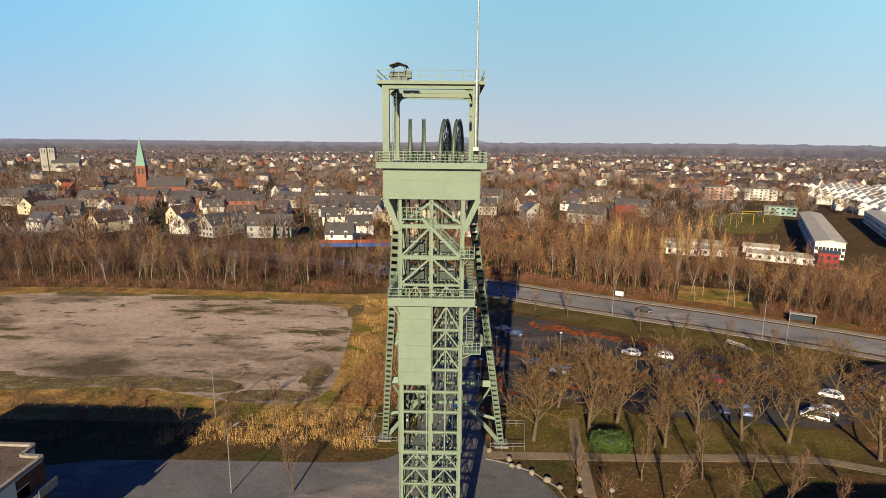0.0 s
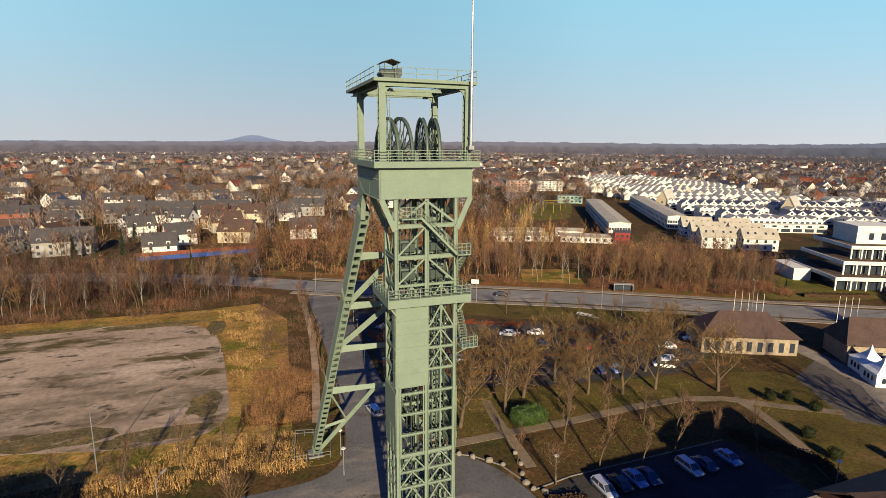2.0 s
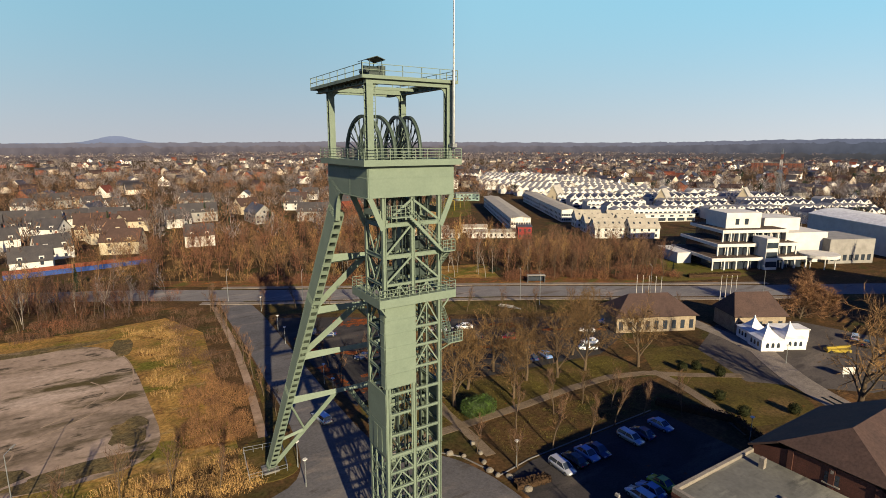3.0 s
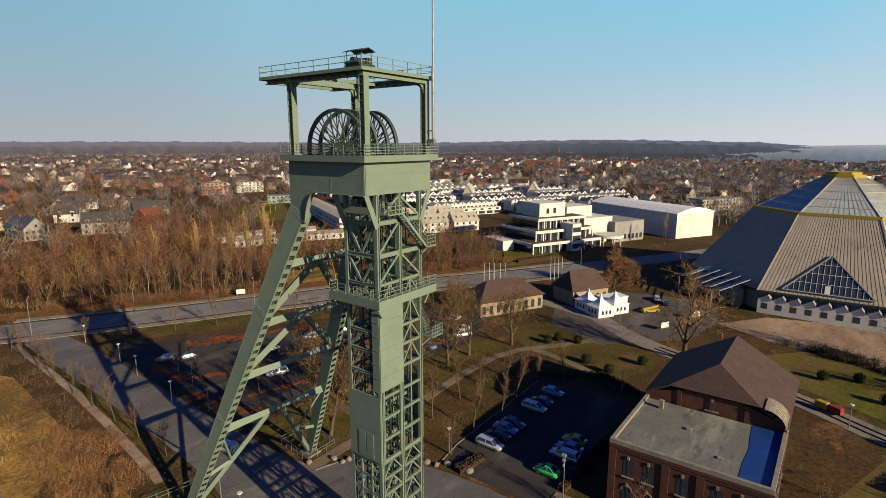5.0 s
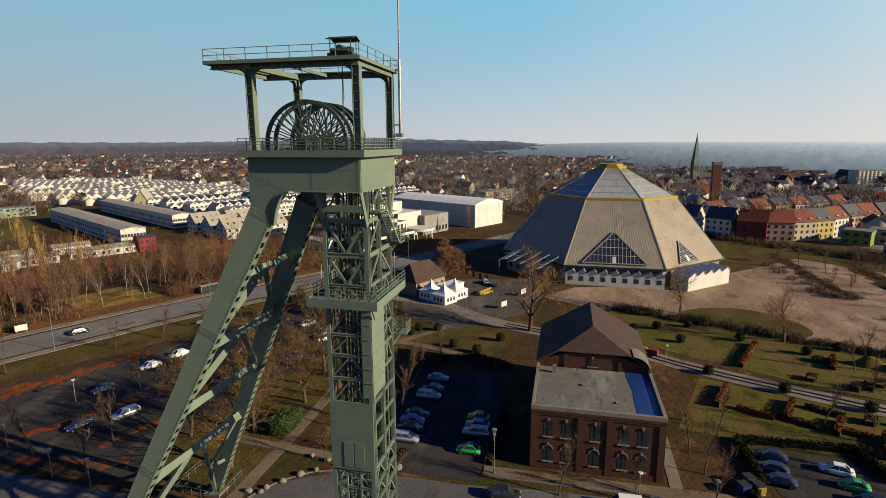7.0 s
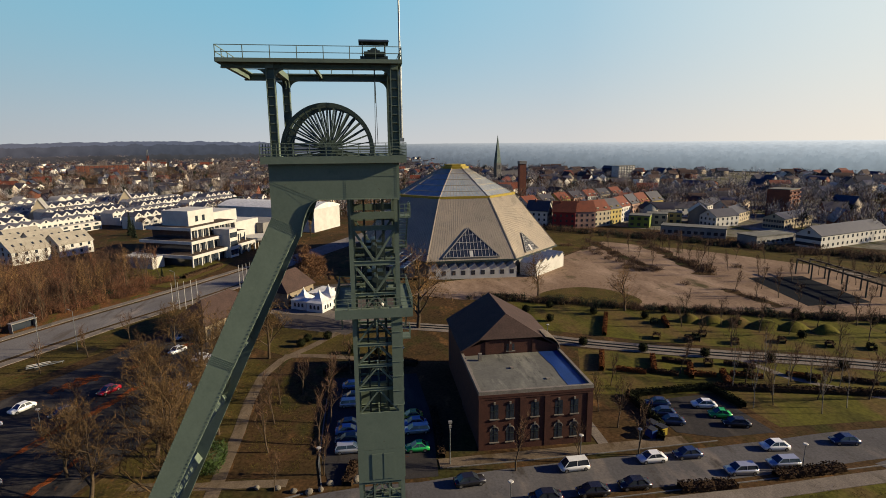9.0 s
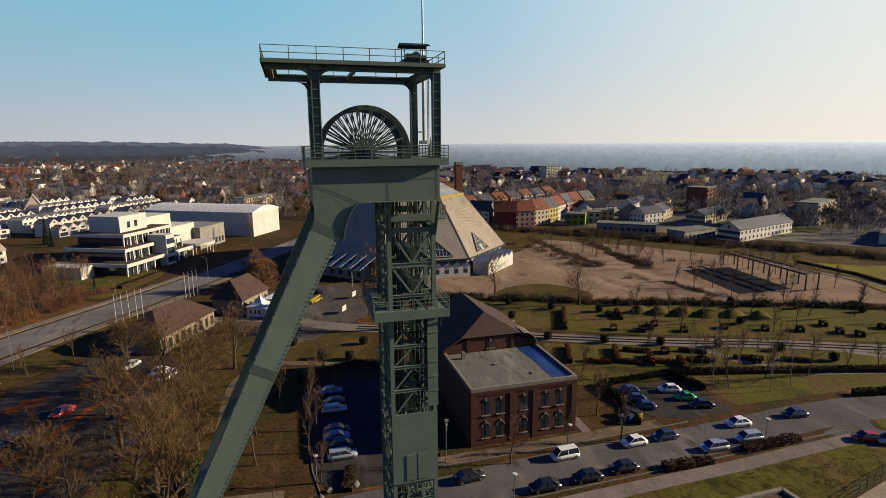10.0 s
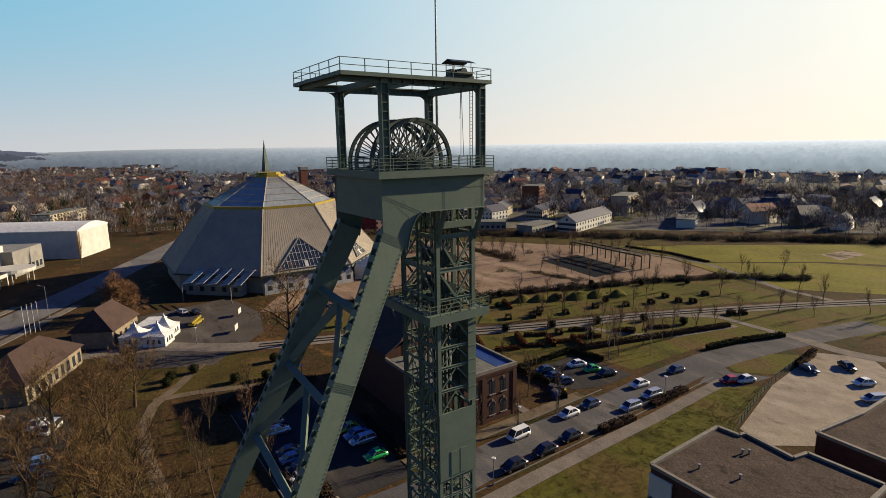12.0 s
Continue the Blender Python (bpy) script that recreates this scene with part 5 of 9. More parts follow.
# ---- brick building with a flat roof and a gabled hall behind ----
def arch_window(parent, x, y, z, w, h, nrm, arched, sub=None):
    """A recessed dark window with stone head and sill on a wall facing -x (nrm 'x') or -y ('y')."""
    g, f = MB(), MB()
    n = 7
    pts = [(-w / 2, 0), (w / 2, 0), (w / 2, h - (w / 2 if arched else 0))]
    if arched:
        pts += [(w / 2 * math.cos(math.pi * k / n), h - w / 2 + w / 2 * math.sin(math.pi * k / n)) for k in range(1, n)]
    pts += [(-w / 2, h - (w / 2 if arched else 0))]
    m = len(pts)
    def at(u, v, d):
        return (x - d, y - u, z + v) if nrm == "x" else (x + u, y - d, z + v)
    g.add([at(u, v, 0.02) for u, v in pts], [tuple(range(m))])
    ob = part("window", g, GLASS, parent, "", False, True)
    if arched:
        rim = pts[2:]
        out = [(u * (1 + 0.3 / w), v if i in (0, len(rim) - 1) else h - w / 2 + (v - h + w / 2) * (1 + 0.3 / w)) for i, (u, v) in enumerate(rim)]
        q = len(rim)
        f.add([at(*c, d) for ring, d in ((rim, 0), (rim, 0.08), (out, 0.08), (out, 0)) for c in ring], [(r * q + i, r * q + i + 1, (r + 1) * q + i + 1, (r + 1) * q + i) for r in range(3) for i in range(q - 1)])
        part("arch", f, TRIMSTONE, ob, "", False, True)
    key = MB().beam(at(0, h + 0.0, 0.08), at(0, h + 0.42, 0.08), 0.14, 0.30, side=(1, 0, 0) if nrm == "x" else (0, 1, 0))
    sl = MB().beam(at(-w / 2 - 0.15, -0.08, 0.09), at(w / 2 + 0.15, -0.08, 0.09), 0.2, 0.14, side=(1, 0, 0) if nrm == "x" else (0, 1, 0))
    part("keystone", key, TRIMSTONE, ob, "", False, True)
    part("sill", sl, TRIMSTONE, ob, "", False, True)
    b = MB()
    b.beam(at(0, 0, 0.04), at(0, h - 0.05, 0.04), 0.04, 0.04)
    b.beam(at(-w / 2, h * 0.55, 0.04), at(w / 2, h * 0.55, 0.04), 0.05, 0.05, side=(0, 0, 1))
    part("glazing_bar", b, DARKSTEEL, ob, "", False, True)
    return ob


brick_house = thing("brick_building", "dark red brick building with arched windows and a flat felt roof", "building", base=(35.5, 28.4, 0))
BH = brick_house
BXA, BXB, BYA, BYB, BZ = 27.6, 43.2, 19.2, 37.4, 9.3
part("wall", MB().box(BXA, BXB, BYA, BYB, -0.2, BZ), BRICK, BH, "", False, True)
roof = MB().box(BXA + 0.4, BXB - 0.2, BYA + 0.4, BYB - 0.4, BZ, BZ + 0.12)
part("roof", roof, ROOFFELT, BH, "weathered grey-green felt roof", False, True)
par = MB().box(BXA - 0.12, BXA + 0.35, BYA - 0.12, BYB + 0.12, BZ - 0.02, BZ + 0.55)
par.box(BXA + 0.35, BXB, BYA - 0.12, BYA + 0.35, BZ - 0.02, BZ + 0.55).box(BXA + 0.35, BXB, BYB - 0.35, BYB + 0.12, BZ - 0.02, BZ + 0.55)
part("parapet", par, TRIMSTONE, BH, "pale stone coping", False, True)
cor = MB().box(BXA - 0.1, BXA, BYA - 0.1, BYB + 0.1, BZ - 0.8, BZ - 0.45).box(BXA - 0.16, BXA, BYA - 0.16, BYB + 0.16, BZ - 0.45, BZ - 0.02)
cor.box(BXA, BXB, BYA - 0.1, BYA, BZ - 0.8, BZ - 0.02).box(BXA - 0.08, BXA, BYA - 0.05, BYB + 0.05, 0, 0.9)
part("cornice", cor, BRICK, BH, "", False, True)
for y in (19.55, 26.5, 30.5, 37.05):
    part("pilaster", MB().box(BXA - 0.14, BXA, y - 0.45, y + 0.45, 0, BZ - 0.8), BRICK, BH, "", False, True)
for y in (22.1, 24.65, 28.5, 32.5, 35.0):
    arch_window(BH, BXA, y, 1.3, 1.25, 2.5, "x", True)
    arch_window(BH, BXA, y, 5.2, 1.25, 2.4, "x", False)
for x in (30, 33, 36, 39.5):
    arch_window(BH, x, BYA, 1.3, 1.25, 2.5, "y", True)
    arch_window(BH, x, BYA, 5.2, 1.25, 2.4, "y", False)
for x, y, h in ((40.6, 34.6, 1.3), (36.5, 29.9, 0.25), (31.5, 25.2, 0.18)):
    part("roof_vent", MB().box(x - 0.3, x + 0.3, y - 0.3, y + 0.3, BZ + 0.12, BZ + 0.12 + h), TRIMSTONE, BH, "", False, True)
part("tarpaulin", MB().prism([(28.1, 19.7), (42.9, 19.7), (42.9, 23.2), (39, 23.0), (36, 22.7), (32, 22.9), (28.1, 22.8)], BZ + 0.125, BZ + 0.16), BLUE, BH, "blue roof sheeting", False, True)
# gabled hall
GX0, GX1, GY0, GY1 = 43.2, 61.0, 19.5, 37.2
part("hall_wall", MB().extrude_x([(GY0, -0.2), (GY1, -0.2), (GY1, 10.5), (32.2, 12.0), (24.6, 12.0), (GY0, 10.5)], GX0, GX1), BRICK, BH, "", False, True)
RM = 28.4
rf = MB()
e0, e1, zr, ze = GY0 - 0.5, GY1 + 0.5, 15.8, 10.4
xa, xb, hip = GX0 - 0.4, GX1 + 0.5, 46.8
zh = 12.35
ya, yb = RM - (zr - zh) / (zr - ze) * (RM - e0), RM + (zr - zh) / (zr - ze) * (e1 - RM)
rf.slab([(xa, e0, ze), (xb, e0, ze), (xb, RM, zr), (hip, RM, zr), (xa, ya, zh)], 0.25)
rf.slab([(xb, e1, ze), (xa, e1, ze), (xa, yb, zh), (hip, RM, zr), (xb, RM, zr)], 0.25)
part("gable_roof", rf, ROOFBROWN, BH, "brown tiled half-hipped roof", False, True)
part("hip_roof", MB().slab([(xa, yb, zh), (xa, ya, zh), (hip, RM, zr)], 0.22), ROOFBROWN, BH, "patterned brown hip tiles", False, True)
cur = MB()
for k in range(9):
    a0, a1 = k / 9 * 1.5, (k + 1) / 9 * 1.5
    y0_, z0_, y1_, z1_ = 22.0 - 2.9 * math.sin(a0), 9.5 + 2.9 * math.cos(a0), 22.0 - 2.9 * math.sin(a1), 9.5 + 2.9 * math.cos(a1)
    cur.slab([(42.6, y0_, z0_), (42.6, y1_, z1_), (46.6, y1_, z1_), (46.6, y0_, z0_)], 0.08)
    for i in range(9):
        cur.beam((42.8 + i * 0.45, y0_, z0_ + 0.05), (42.8 + i * 0.45, y1_, z1_ + 0.05), 0.12, 0.1)
part("curved_hood", cur, SHEET, BH, "ribbed sheet hood", False, True)
for y in (24.0, 28.4, 32.8):
    part("pilaster", MB().box(GX0 - 0.14, GX0, y - 0.3, y + 0.3, BZ + 0.1, 11.9), BRICK, BH, "", False, True)
arch_window(BH, GX0, 28.4, 9.9, 1.5, 1.3, "x", False)

# ---- glazed octagonal hall ----
pyr = thing("pyramid_hall", "octagonal pyramid hall in beige ribbed sheet with a glazed crown", "hall", base=(176.5, 17.2, 0))
PCX, PCY = 176.5, 17.2


def ring8(R, z):
    return [Vector((PCX + R * math.cos(radians(22.2 + 45 * k)), PCY + R * math.sin(radians(22.2 + 45 * k)), z)) for k in range(8)]


h0, h1, h2 = ring8(42.5, 6.0), ring8(24.9, 26.9), ring8(5.4, 37.2)
for k in range(8):
    j = (k + 1) % 8
    part("roof_slope", MB().slab([h0[k], h0[j], h1[j], h1[k]], 0.3), SHEET, pyr, "", False, True)
    rb = MB()
    for i in range(1, 33):
        f = i / 33
        a, b = h0[k].lerp(h0[j], f), h1[k].lerp(h1[j], f)
        rb.beam(a, b, 0.36, 0.11, side=tuple((h0[j] - h0[k]).normalized()))
    part("rib", rb, SHEET, pyr, "", False, True)
    part("crown_glazing", MB().slab([h1[k], h1[j], h2[j], h2[k]], 0.2), SKYLIGHT, pyr, "", False, True)
    gb = MB()
    for i in range(1, 14):
        f = i / 14
        gb.beam(h1[k].lerp(h1[j], f), h2[k].lerp(h2[j], f), 0.2, 0.12, side=tuple((h0[j] - h0[k]).normalized()))
    for g in (0.2, 0.4, 0.6, 0.8):
        gb.beam(h1[k].lerp(h2[k], g), h1[j].lerp(h2[j], g), 0.4, 0.12, side=(0, 0, 1))
    part("glazing_grid", gb, BEIGEROOF, pyr, "", False, True)
    part("hip_cap", MB().beam(h0[k], h1[k], 0.5, 0.4).beam(h1[k], h2[k], 0.35, 0.3), SHEET, pyr, "", False, True)
    part("ring_trim", MB().beam(h1[k] + Vector((0, 0, 0.15)), h1[j] + Vector((0, 0, 0.15)), 0.9, 0.75, side=(0, 0, 1)), YELLOWTRIM, pyr, "yellow painted ring", False, True)
    part("eave_beam", MB().beam(h0[k], h0[j], 0.5, 0.6, side=(0, 0, 1)), DARKSTEEL, pyr, "", False, True)
cap = MB()
cap.prism([(v.x, v.y) for v in ring8(5.9, 0)], 37.0, 37.9)
cap.prism([(v.x, v.y) for v in ring8(4.6, 0)], 37.9, 38.7)
part("crown_cap", cap, YELLOWTRIM, pyr, "yellow painted cap", False, True)
lw = ring8(40.8, -0.2)
part("base_wall", MB().prism([(v.x, v.y) for v in lw], -0.2, 5.8), GREYWALL, pyr, "", False, True)


def gable_glass(k, hw, ht, shift):
    """Triangular dark glazing set proud of a roof slope, with bars."""
    j = (k + 1) % 8
    mid0 = h0[k].lerp(h0[j], 0.5)
    up = (h1[k].lerp(h1[j], 0.5) - mid0).normalized()
    along = (h0[j] - h0[k]).normalized()
    out = along.cross(up).normalized()
    if out.x * (mid0.x - PCX) + out.y * (mid0.y - PCY) < 0:
        out = -out
    o = mid0 + up * 1.3 + out * 0.3 + along * shift
    a, b, c = o - along * hw, o + along * hw, o + up * ht
    ob = part("gable_window", MB().slab([a, b, c], 0.2), GLASS, pyr, "", False, True)
    fr = MB()
    for p, q in ((a, b), (b, c), (c, a)):
        fr.beam(p + out * 0.1, q + out * 0.1, 0.3, 0.3, side=tuple(out))
    part("window_frame", fr, GREYWALL, ob, "", False, True)
    br = MB()
    for i in range(1, 16):
        f = i / 16
        hgt = ht * (1 - abs(2 * f - 1))
        p = a.lerp(b, f) + out * 0.08
        br.beam(p, p + up * hgt, 0.09, 0.09, side=tuple(along))
    for g in (0.25, 0.5, 0.75):
        br.beam(a.lerp(c, g) + out * 0.08, b.lerp(c, g) + out * 0.08, 0.09, 0.09, side=tuple(up))
    part("glazing_bar", br, WHITE, ob, "", False, True)
    part("door", MB().slab([o + along * -0.6 + out * 0.12, o + along * 0.6 + out * 0.12, o + along * 0.6 + up * 2.6 + out * 0.12, o - along * 0.6 + up * 2.6 + out * 0.12], 0.1), WHITE, ob, "", False, True)


gable_glass(3, 10.4, 12.0, 0)
gable_glass(4, 5.0, 8.0, -3.5)
# low annexe with saw-tooth roof along the front faces
def annexe(a, b, depth, n, zt, mat, window=True):
    a, b = Vector((*a, 0)), Vector((*b, 0))
    d = (b - a).normalized()
    o = Vector((d.y, -d.x, 0))
    if o.x * (a.x - PCX) + o.y * (a.y - PCY) < 0:
        o = -o
    L = (b - a).length
    q = [a, b, b + o * depth, a + o * depth]
    pts = [(v.x, v.y) for v in q]
    if (q[1] - q[0]).cross(q[2] - q[1]).z < 0:
        pts.reverse()
    ob = part("annexe", MB().prism(pts, -0.2, zt), mat, pyr, "white rendered annexe", False, True)
    for i in range(n):
        p0, p1 = a.lerp(b, i / n), a.lerp(b, (i + 1) / n)
        m = p0.lerp(p1, 0.7)
        for e0_, e1_, za, zb in ((p0, m, zt + 0.05, zt + 1.5), (m, p1, zt + 1.5, zt + 0.05)):
            pts = [Vector((e0_.x, e0_.y, za)), Vector((e1_.x, e1_.y, zb)), Vector((e1_.x, e1_.y, zb)) + o * (depth + 0.3), Vector((e0_.x, e0_.y, za)) + o * (depth + 0.3)]
            if (pts[1] - pts[0]).cross(pts[2] - pts[0]).z < 0:
                pts.reverse()
            part("sawtooth_roof", MB().slab(pts, 0.12), SKYLIGHT if e0_ is p0 else GREYWALL, ob, "", False, True)
        tri = [Vector((p0.x, p0.y, zt)) + o * (depth + 0.02), Vector((p1.x, p1.y, zt)) + o * (depth + 0.02), Vector((m.x, m.y, zt + 1.45)) + o * (depth + 0.02)]
        part("gable", MB().slab(tri, 0.1), mat, ob, "", False, True)
        if window:
            w = p0.lerp(p1, 0.5) + o * (depth + 0.03)
            wb = MB().slab([w - d * 0.75 + Vector((0, 0, 1.4)), w + d * 0.75 + Vector((0, 0, 1.4)), w + d * 0.75 + Vector((0, 0, 3.0)), w - d * 0.75 + Vector((0, 0, 3.0))], 0.06)
            wn_ = part("window", wb, GLASS, ob, "", False, True)
            fm = MB()
            for zz in (1.4, 3.0):
                fm.beam(w - d * 0.85 + Vector((0, 0, zz)), w + d * 0.85 + Vector((0, 0, zz)), 0.16, 0.16, side=(0, 0, 1))
            for ss in (-0.8, 0.8):
                fm.beam(w + d * ss + Vector((0, 0, 1.4)), w + d * ss + Vector((0, 0, 3.0)), 0.16, 0.16)
            part("window_frame", fm, WHITE, wn_, "", False, True)


annexe((139.4, 33.0), (138.4, 1.6), 3.6, 9, 4.0, WHITE)
annexe((138.6, -0.6), (153.4, -16.4), 6.5, 5, 4.6, WHITE, False)
annexe((156.0, 52.0), (141.5, 37.5), 3.4, 5, 4.2, GREYWALL)
for k in range(5):
    o = Vector((151.8 - 3.3 * k, 50.0 - 3.0 * k, 0))
    u, d = Vector((-2.7, -2.5, 0)), Vector((-6.2, 6.6, 0))
    bay = part("glass_canopy", MB().slab([o + Vector((0, 0, 8.4)), o + d + Vector((0, 0, 5.4)), o + d + u + Vector((0, 0, 6.2)), o + u + Vector((0, 0, 9.2))], 0.12), SKYLIGHT, pyr, "tilted glass canopy bay", False, True)
    gb = MB()
    for i in range(8):
        c = o + d * (i / 7) + Vector((0, 0, 8.5 - 3.0 * i / 7))
        gb.beam(c, c + u + Vector((0, 0, 0.8)), 0.12, 0.16, side=(0, 0, 1))
    part("glazing_bar", gb, GREYWALL, bay, "", False, True)
    if k in (0, 4):
        part("post", MB().rod(o + d + Vector((0, 0, -0.1)), o + d + Vector((0, 0, 5.4)), 0.14, n=6), GREYWALL, pyr, "", False, True)


# ---- houses ----
def house(name, w, d, he, hr, wall, roofm, label, category="house", windows=(3, 2), ridge="x", chimney=True, dormers=0, single=False):
    """A gabled house, ridge along x, walls, roof, windows and chimney as parts."""
    ob = thing(name, label, category)
    mb = MB().extrude_x([(-d / 2, -0.3), (d / 2, -0.3), (d / 2, he), (0, hr), (-d / 2, he)], -w / 2, w / 2)
    part("wall", mb, wall, ob)
    k = (hr - he) / (d / 2)
    ov = 0.4
    rf = MB()
    for s in (-1, 1):
        pts = [(-w / 2 - ov, s * (d / 2 + ov), he - k * ov + 0.12), (w / 2 + ov, s * (d / 2 + ov), he - k * ov + 0.12), (w / 2 + ov, 0, hr + 0.12), (-w / 2 - ov, 0, hr + 0.12)]
        if s > 0:
            pts.reverse()
        rf.slab(pts, 0.2)
    part("roof", rf, roofm, ob)
    nx, nz = windows
    cells = []
    for s in (-1, 1):
        for j in range(nz):
            z = 0.9 + j * 2.8
            for i in range(nx):
                x = -w / 2 + w * (i + 0.5) / nx
                cells.append((x, s * (d / 2 + 0.01), z, 0))
            for i in range(max(1, nx - 1)):
                y = -d / 2 + d * (i + 0.5) / max(1, nx - 1)
                cells.append((s * (w / 2 + 0.01), y, z, 1))
        if hr - he > 2.5:
            cells.append((s * (w / 2 + 0.01), 0, he + 0.2, 1))
    if single:
        wm = MB().box(-0.55, 0.55, -0.05, 0.05, 0, 1.35).mesh("window", GLASS)
        for x, y, z, t in cells:
            piece("window", wm, ob, (x, y, z), 90 * t)
    else:
        wm = MB()
        for x, y, z, t in cells:
            a, b = (0.05, 0.55) if t else (0.55, 0.05)
            wm.box(x - a, x + a, y - b, y + b, z, z + 1.35)
        part("glazing", wm, GLASS, ob)["kind"] = "stuff"
    if chimney:
        part("chimney", MB().box(w * 0.15, w * 0.15 + 0.6, 0.4, 1.0, hr - 1.2, hr + 0.9), REDBRICK, ob)
    for i in range(dormers):
        x = -w / 2 + w * (i + 0.5) / dormers
        mb = MB().box(x - 0.8, x + 0.8, -d / 2 + 0.5, -d / 2 + 2.6, he - 0.2, he + 1.5)
        part("dormer", mb, wall, ob)
        part("dormer_window", MB().box(x - 0.5, x + 0.5, -d / 2 + 0.44, -d / 2 + 0.5, he + 0.2, he + 1.2), GLASS, ob)
    return ob


def place(proto, spots):
    """The prototype at the first spot, copies at the others: (x, y, turn)."""
    first = True
    for x, y, turn in spots:
        m = pose(x, y, gz(x, y), 0, 0, turn)
        if first:
            proto.matrix_basis = m
            first = False
        else:
            copy_thing(proto, m)


rng = random.Random(5)

# white terraces, rows of narrow gabled houses
ZINC = material("pale_zinc_roof", (0.27, 0.25, 0.22), (0.21, 0.195, 0.17), rough=0.6, scale=0.4)


def terrace(roofm, he, hr, gabled, label):
    """A narrow house, gable to the street, with a lower wing and large windows."""
    ob = thing("terraced_house", label, "house", "white terraces")
    w, d = 6.2, 10.0
    part("wall", MB().extrude_x([(-w / 2, -0.3), (w / 2, -0.3), (w / 2, he), (0, hr), (-w / 2, he)], -d / 2, d / 2), WHITE, ob)
    k = (hr - he) / (w / 2)
    rf = MB()
    for s in (-1, 1):
        pts = [(-d / 2 + 0.1, s * (w / 2 - 0.02), he + 0.1), (d / 2 - 0.1, s * (w / 2 - 0.02), he + 0.1), (d / 2 - 0.1, 0, hr + 0.12), (-d / 2 + 0.1, 0, hr + 0.12)]
        if s > 0:
            pts.reverse()
        rf.slab(pts, 0.15)
    part("roof", rf, roofm, ob)
    a = 5.2
    if gabled:
        part("wing", MB().extrude_x([(-w / 2 + 0.05, -0.3), (w / 2 - 0.05, -0.3), (w / 2 - 0.05, 4.3), (0, 6.4), (-w / 2 + 0.05, 4.3)], -d / 2 - a, -d / 2), WHITE, ob)
        rf = MB()
        for s in (-1, 1):
            pts = [(-d / 2 - a + 0.1, s * (w / 2 - 0.06), 4.38), (-d / 2, s * (w / 2 - 0.06), 4.38), (-d / 2, 0, 6.5), (-d / 2 - a + 0.1, 0, 6.5)]
            if s > 0:
                pts.reverse()
            rf.slab(pts, 0.12)
        part("wing_roof", rf, roofm, ob)
    else:
        part("wing", MB().box(-d / 2 - a, -d / 2, -w / 2 + 0.05, w / 2 - 0.05, -0.3, 4.6), WHITE, ob)
    gl = MB()
    for x in (-d / 2 - 0.03, d / 2 + 0.03):
        for y in (-1.5, 1.5):
            gl.box(x - 0.04, x + 0.04, y - 0.95, y + 0.95, 3.7, 5.6)
        gl.box(x - 0.04, x + 0.04, -0.5, 0.5, he + 0.1, he + 1.3)
    gl.box(-d / 2 - a - 0.06, -d / 2 - a, -2.4, 2.4, 0.4, 2.3)
    gl.box(-d / 2 - a - 0.06, -d / 2 - a, -1.2, 1.2, 3.0, 4.1)
    gl.box(d / 2, d / 2 + 0.06, -2.2, 2.2, 0.3, 2.4)
    part("glazing", gl, GLASS, ob)["kind"] = "stuff"
    return ob


EST = [(246, 226), (292, 184), (350, 158), (396, 134), (440, 180), (450, 235), (415, 330), (470, 480), (490, 620), (380, 620), (330, 500), (296, 400), (286, 330)]
EU, EV = Vector((0.9, -0.43)), Vector((0.43, 0.9))
spots, rest = {0: [], 1: []}, []
for r in range(-1, 20):
    run = rng.randrange(4)
    for i in range(-30, 70):
        run += 1
        if run % 10 in (0, 9):
            continue
        q = Vector((236, 214)) + EU * (6.25 * i + (r % 2) * 3) + EV * (25 * r + (0, 2, -2)[r % 3])
        if inside((q.x, q.y), EST):
            if r < 9 and len(spots[0]) + len(spots[1]) < 140:
                spots[r % 2].append((q.x, q.y, 90 - 25.5))
            else:
                rest.append((q.x, q.y, 90 - 25.5))
SLATE = material("worn_slate_roof", (0.115, 0.108, 0.105), (0.08, 0.076, 0.076), rough=0.55, scale=0.4, fine=3)
place(terrace(SLATE, 7.0, 9.3, True, "narrow white terraced house with a slate gabled roof and lower wing"), spots[0])
place(terrace(ZINC, 7.0, 8.6, False, "narrow white terraced house with a pale zinc roof"), spots[1])
TENT = house("gabled_corner_house", 12, 12, 4.5, 15, CREAM, ZINC, "tall cream corner house with a steep pointed roof", windows=(3, 1), chimney=False)
TENT["group"] = "white apartment houses"
place(TENT, [(330, 262, 20), (392, 236, 20), (286, 330, 20)])
LONG = house("long_white_house", 30, 11, 7.5, 8.3, WHITE, BEIGEROOF, "long white apartment house with a shallow pale roof", windows=(9, 2), chimney=False)
LONG["group"] = "white apartment houses"
A0, B0, AU = Vector((174, 243)), Vector((222, 252)), Vector((0.485, 0.874))
place(LONG, [((A0 + AU * (4 + 31 * k)).x, (A0 + AU * (4 + 31 * k)).y, 61) for k in range(4)] + [((B0 + AU * (8 + 31 * k)).x, (B0 + AU * (8 + 31 * k)).y, 61) for k in range(4)])
DOUBLE = house("white_double_house", 15, 11, 5.6, 9.8, WHITE, BEIGEROOF, "white double house with a beige pitched roof and skylights", windows=(4, 2), chimney=False)
DOUBLE["group"] = "white double houses"
for sx in (-5.2, -2.0, 2.4, 5.6):                      # roof windows on both slopes
    for sy in (-1, 1):
        part("skylight", MB().slab([(sx - 0.45, sy * 3.4, 7.38), (sx + 0.45, sy * 3.4, 7.38), (sx + 0.45, sy * 2.3, 8.22), (sx - 0.45, sy * 2.3, 8.22)][::-sy], 0.06), GLASS, DOUBLE)
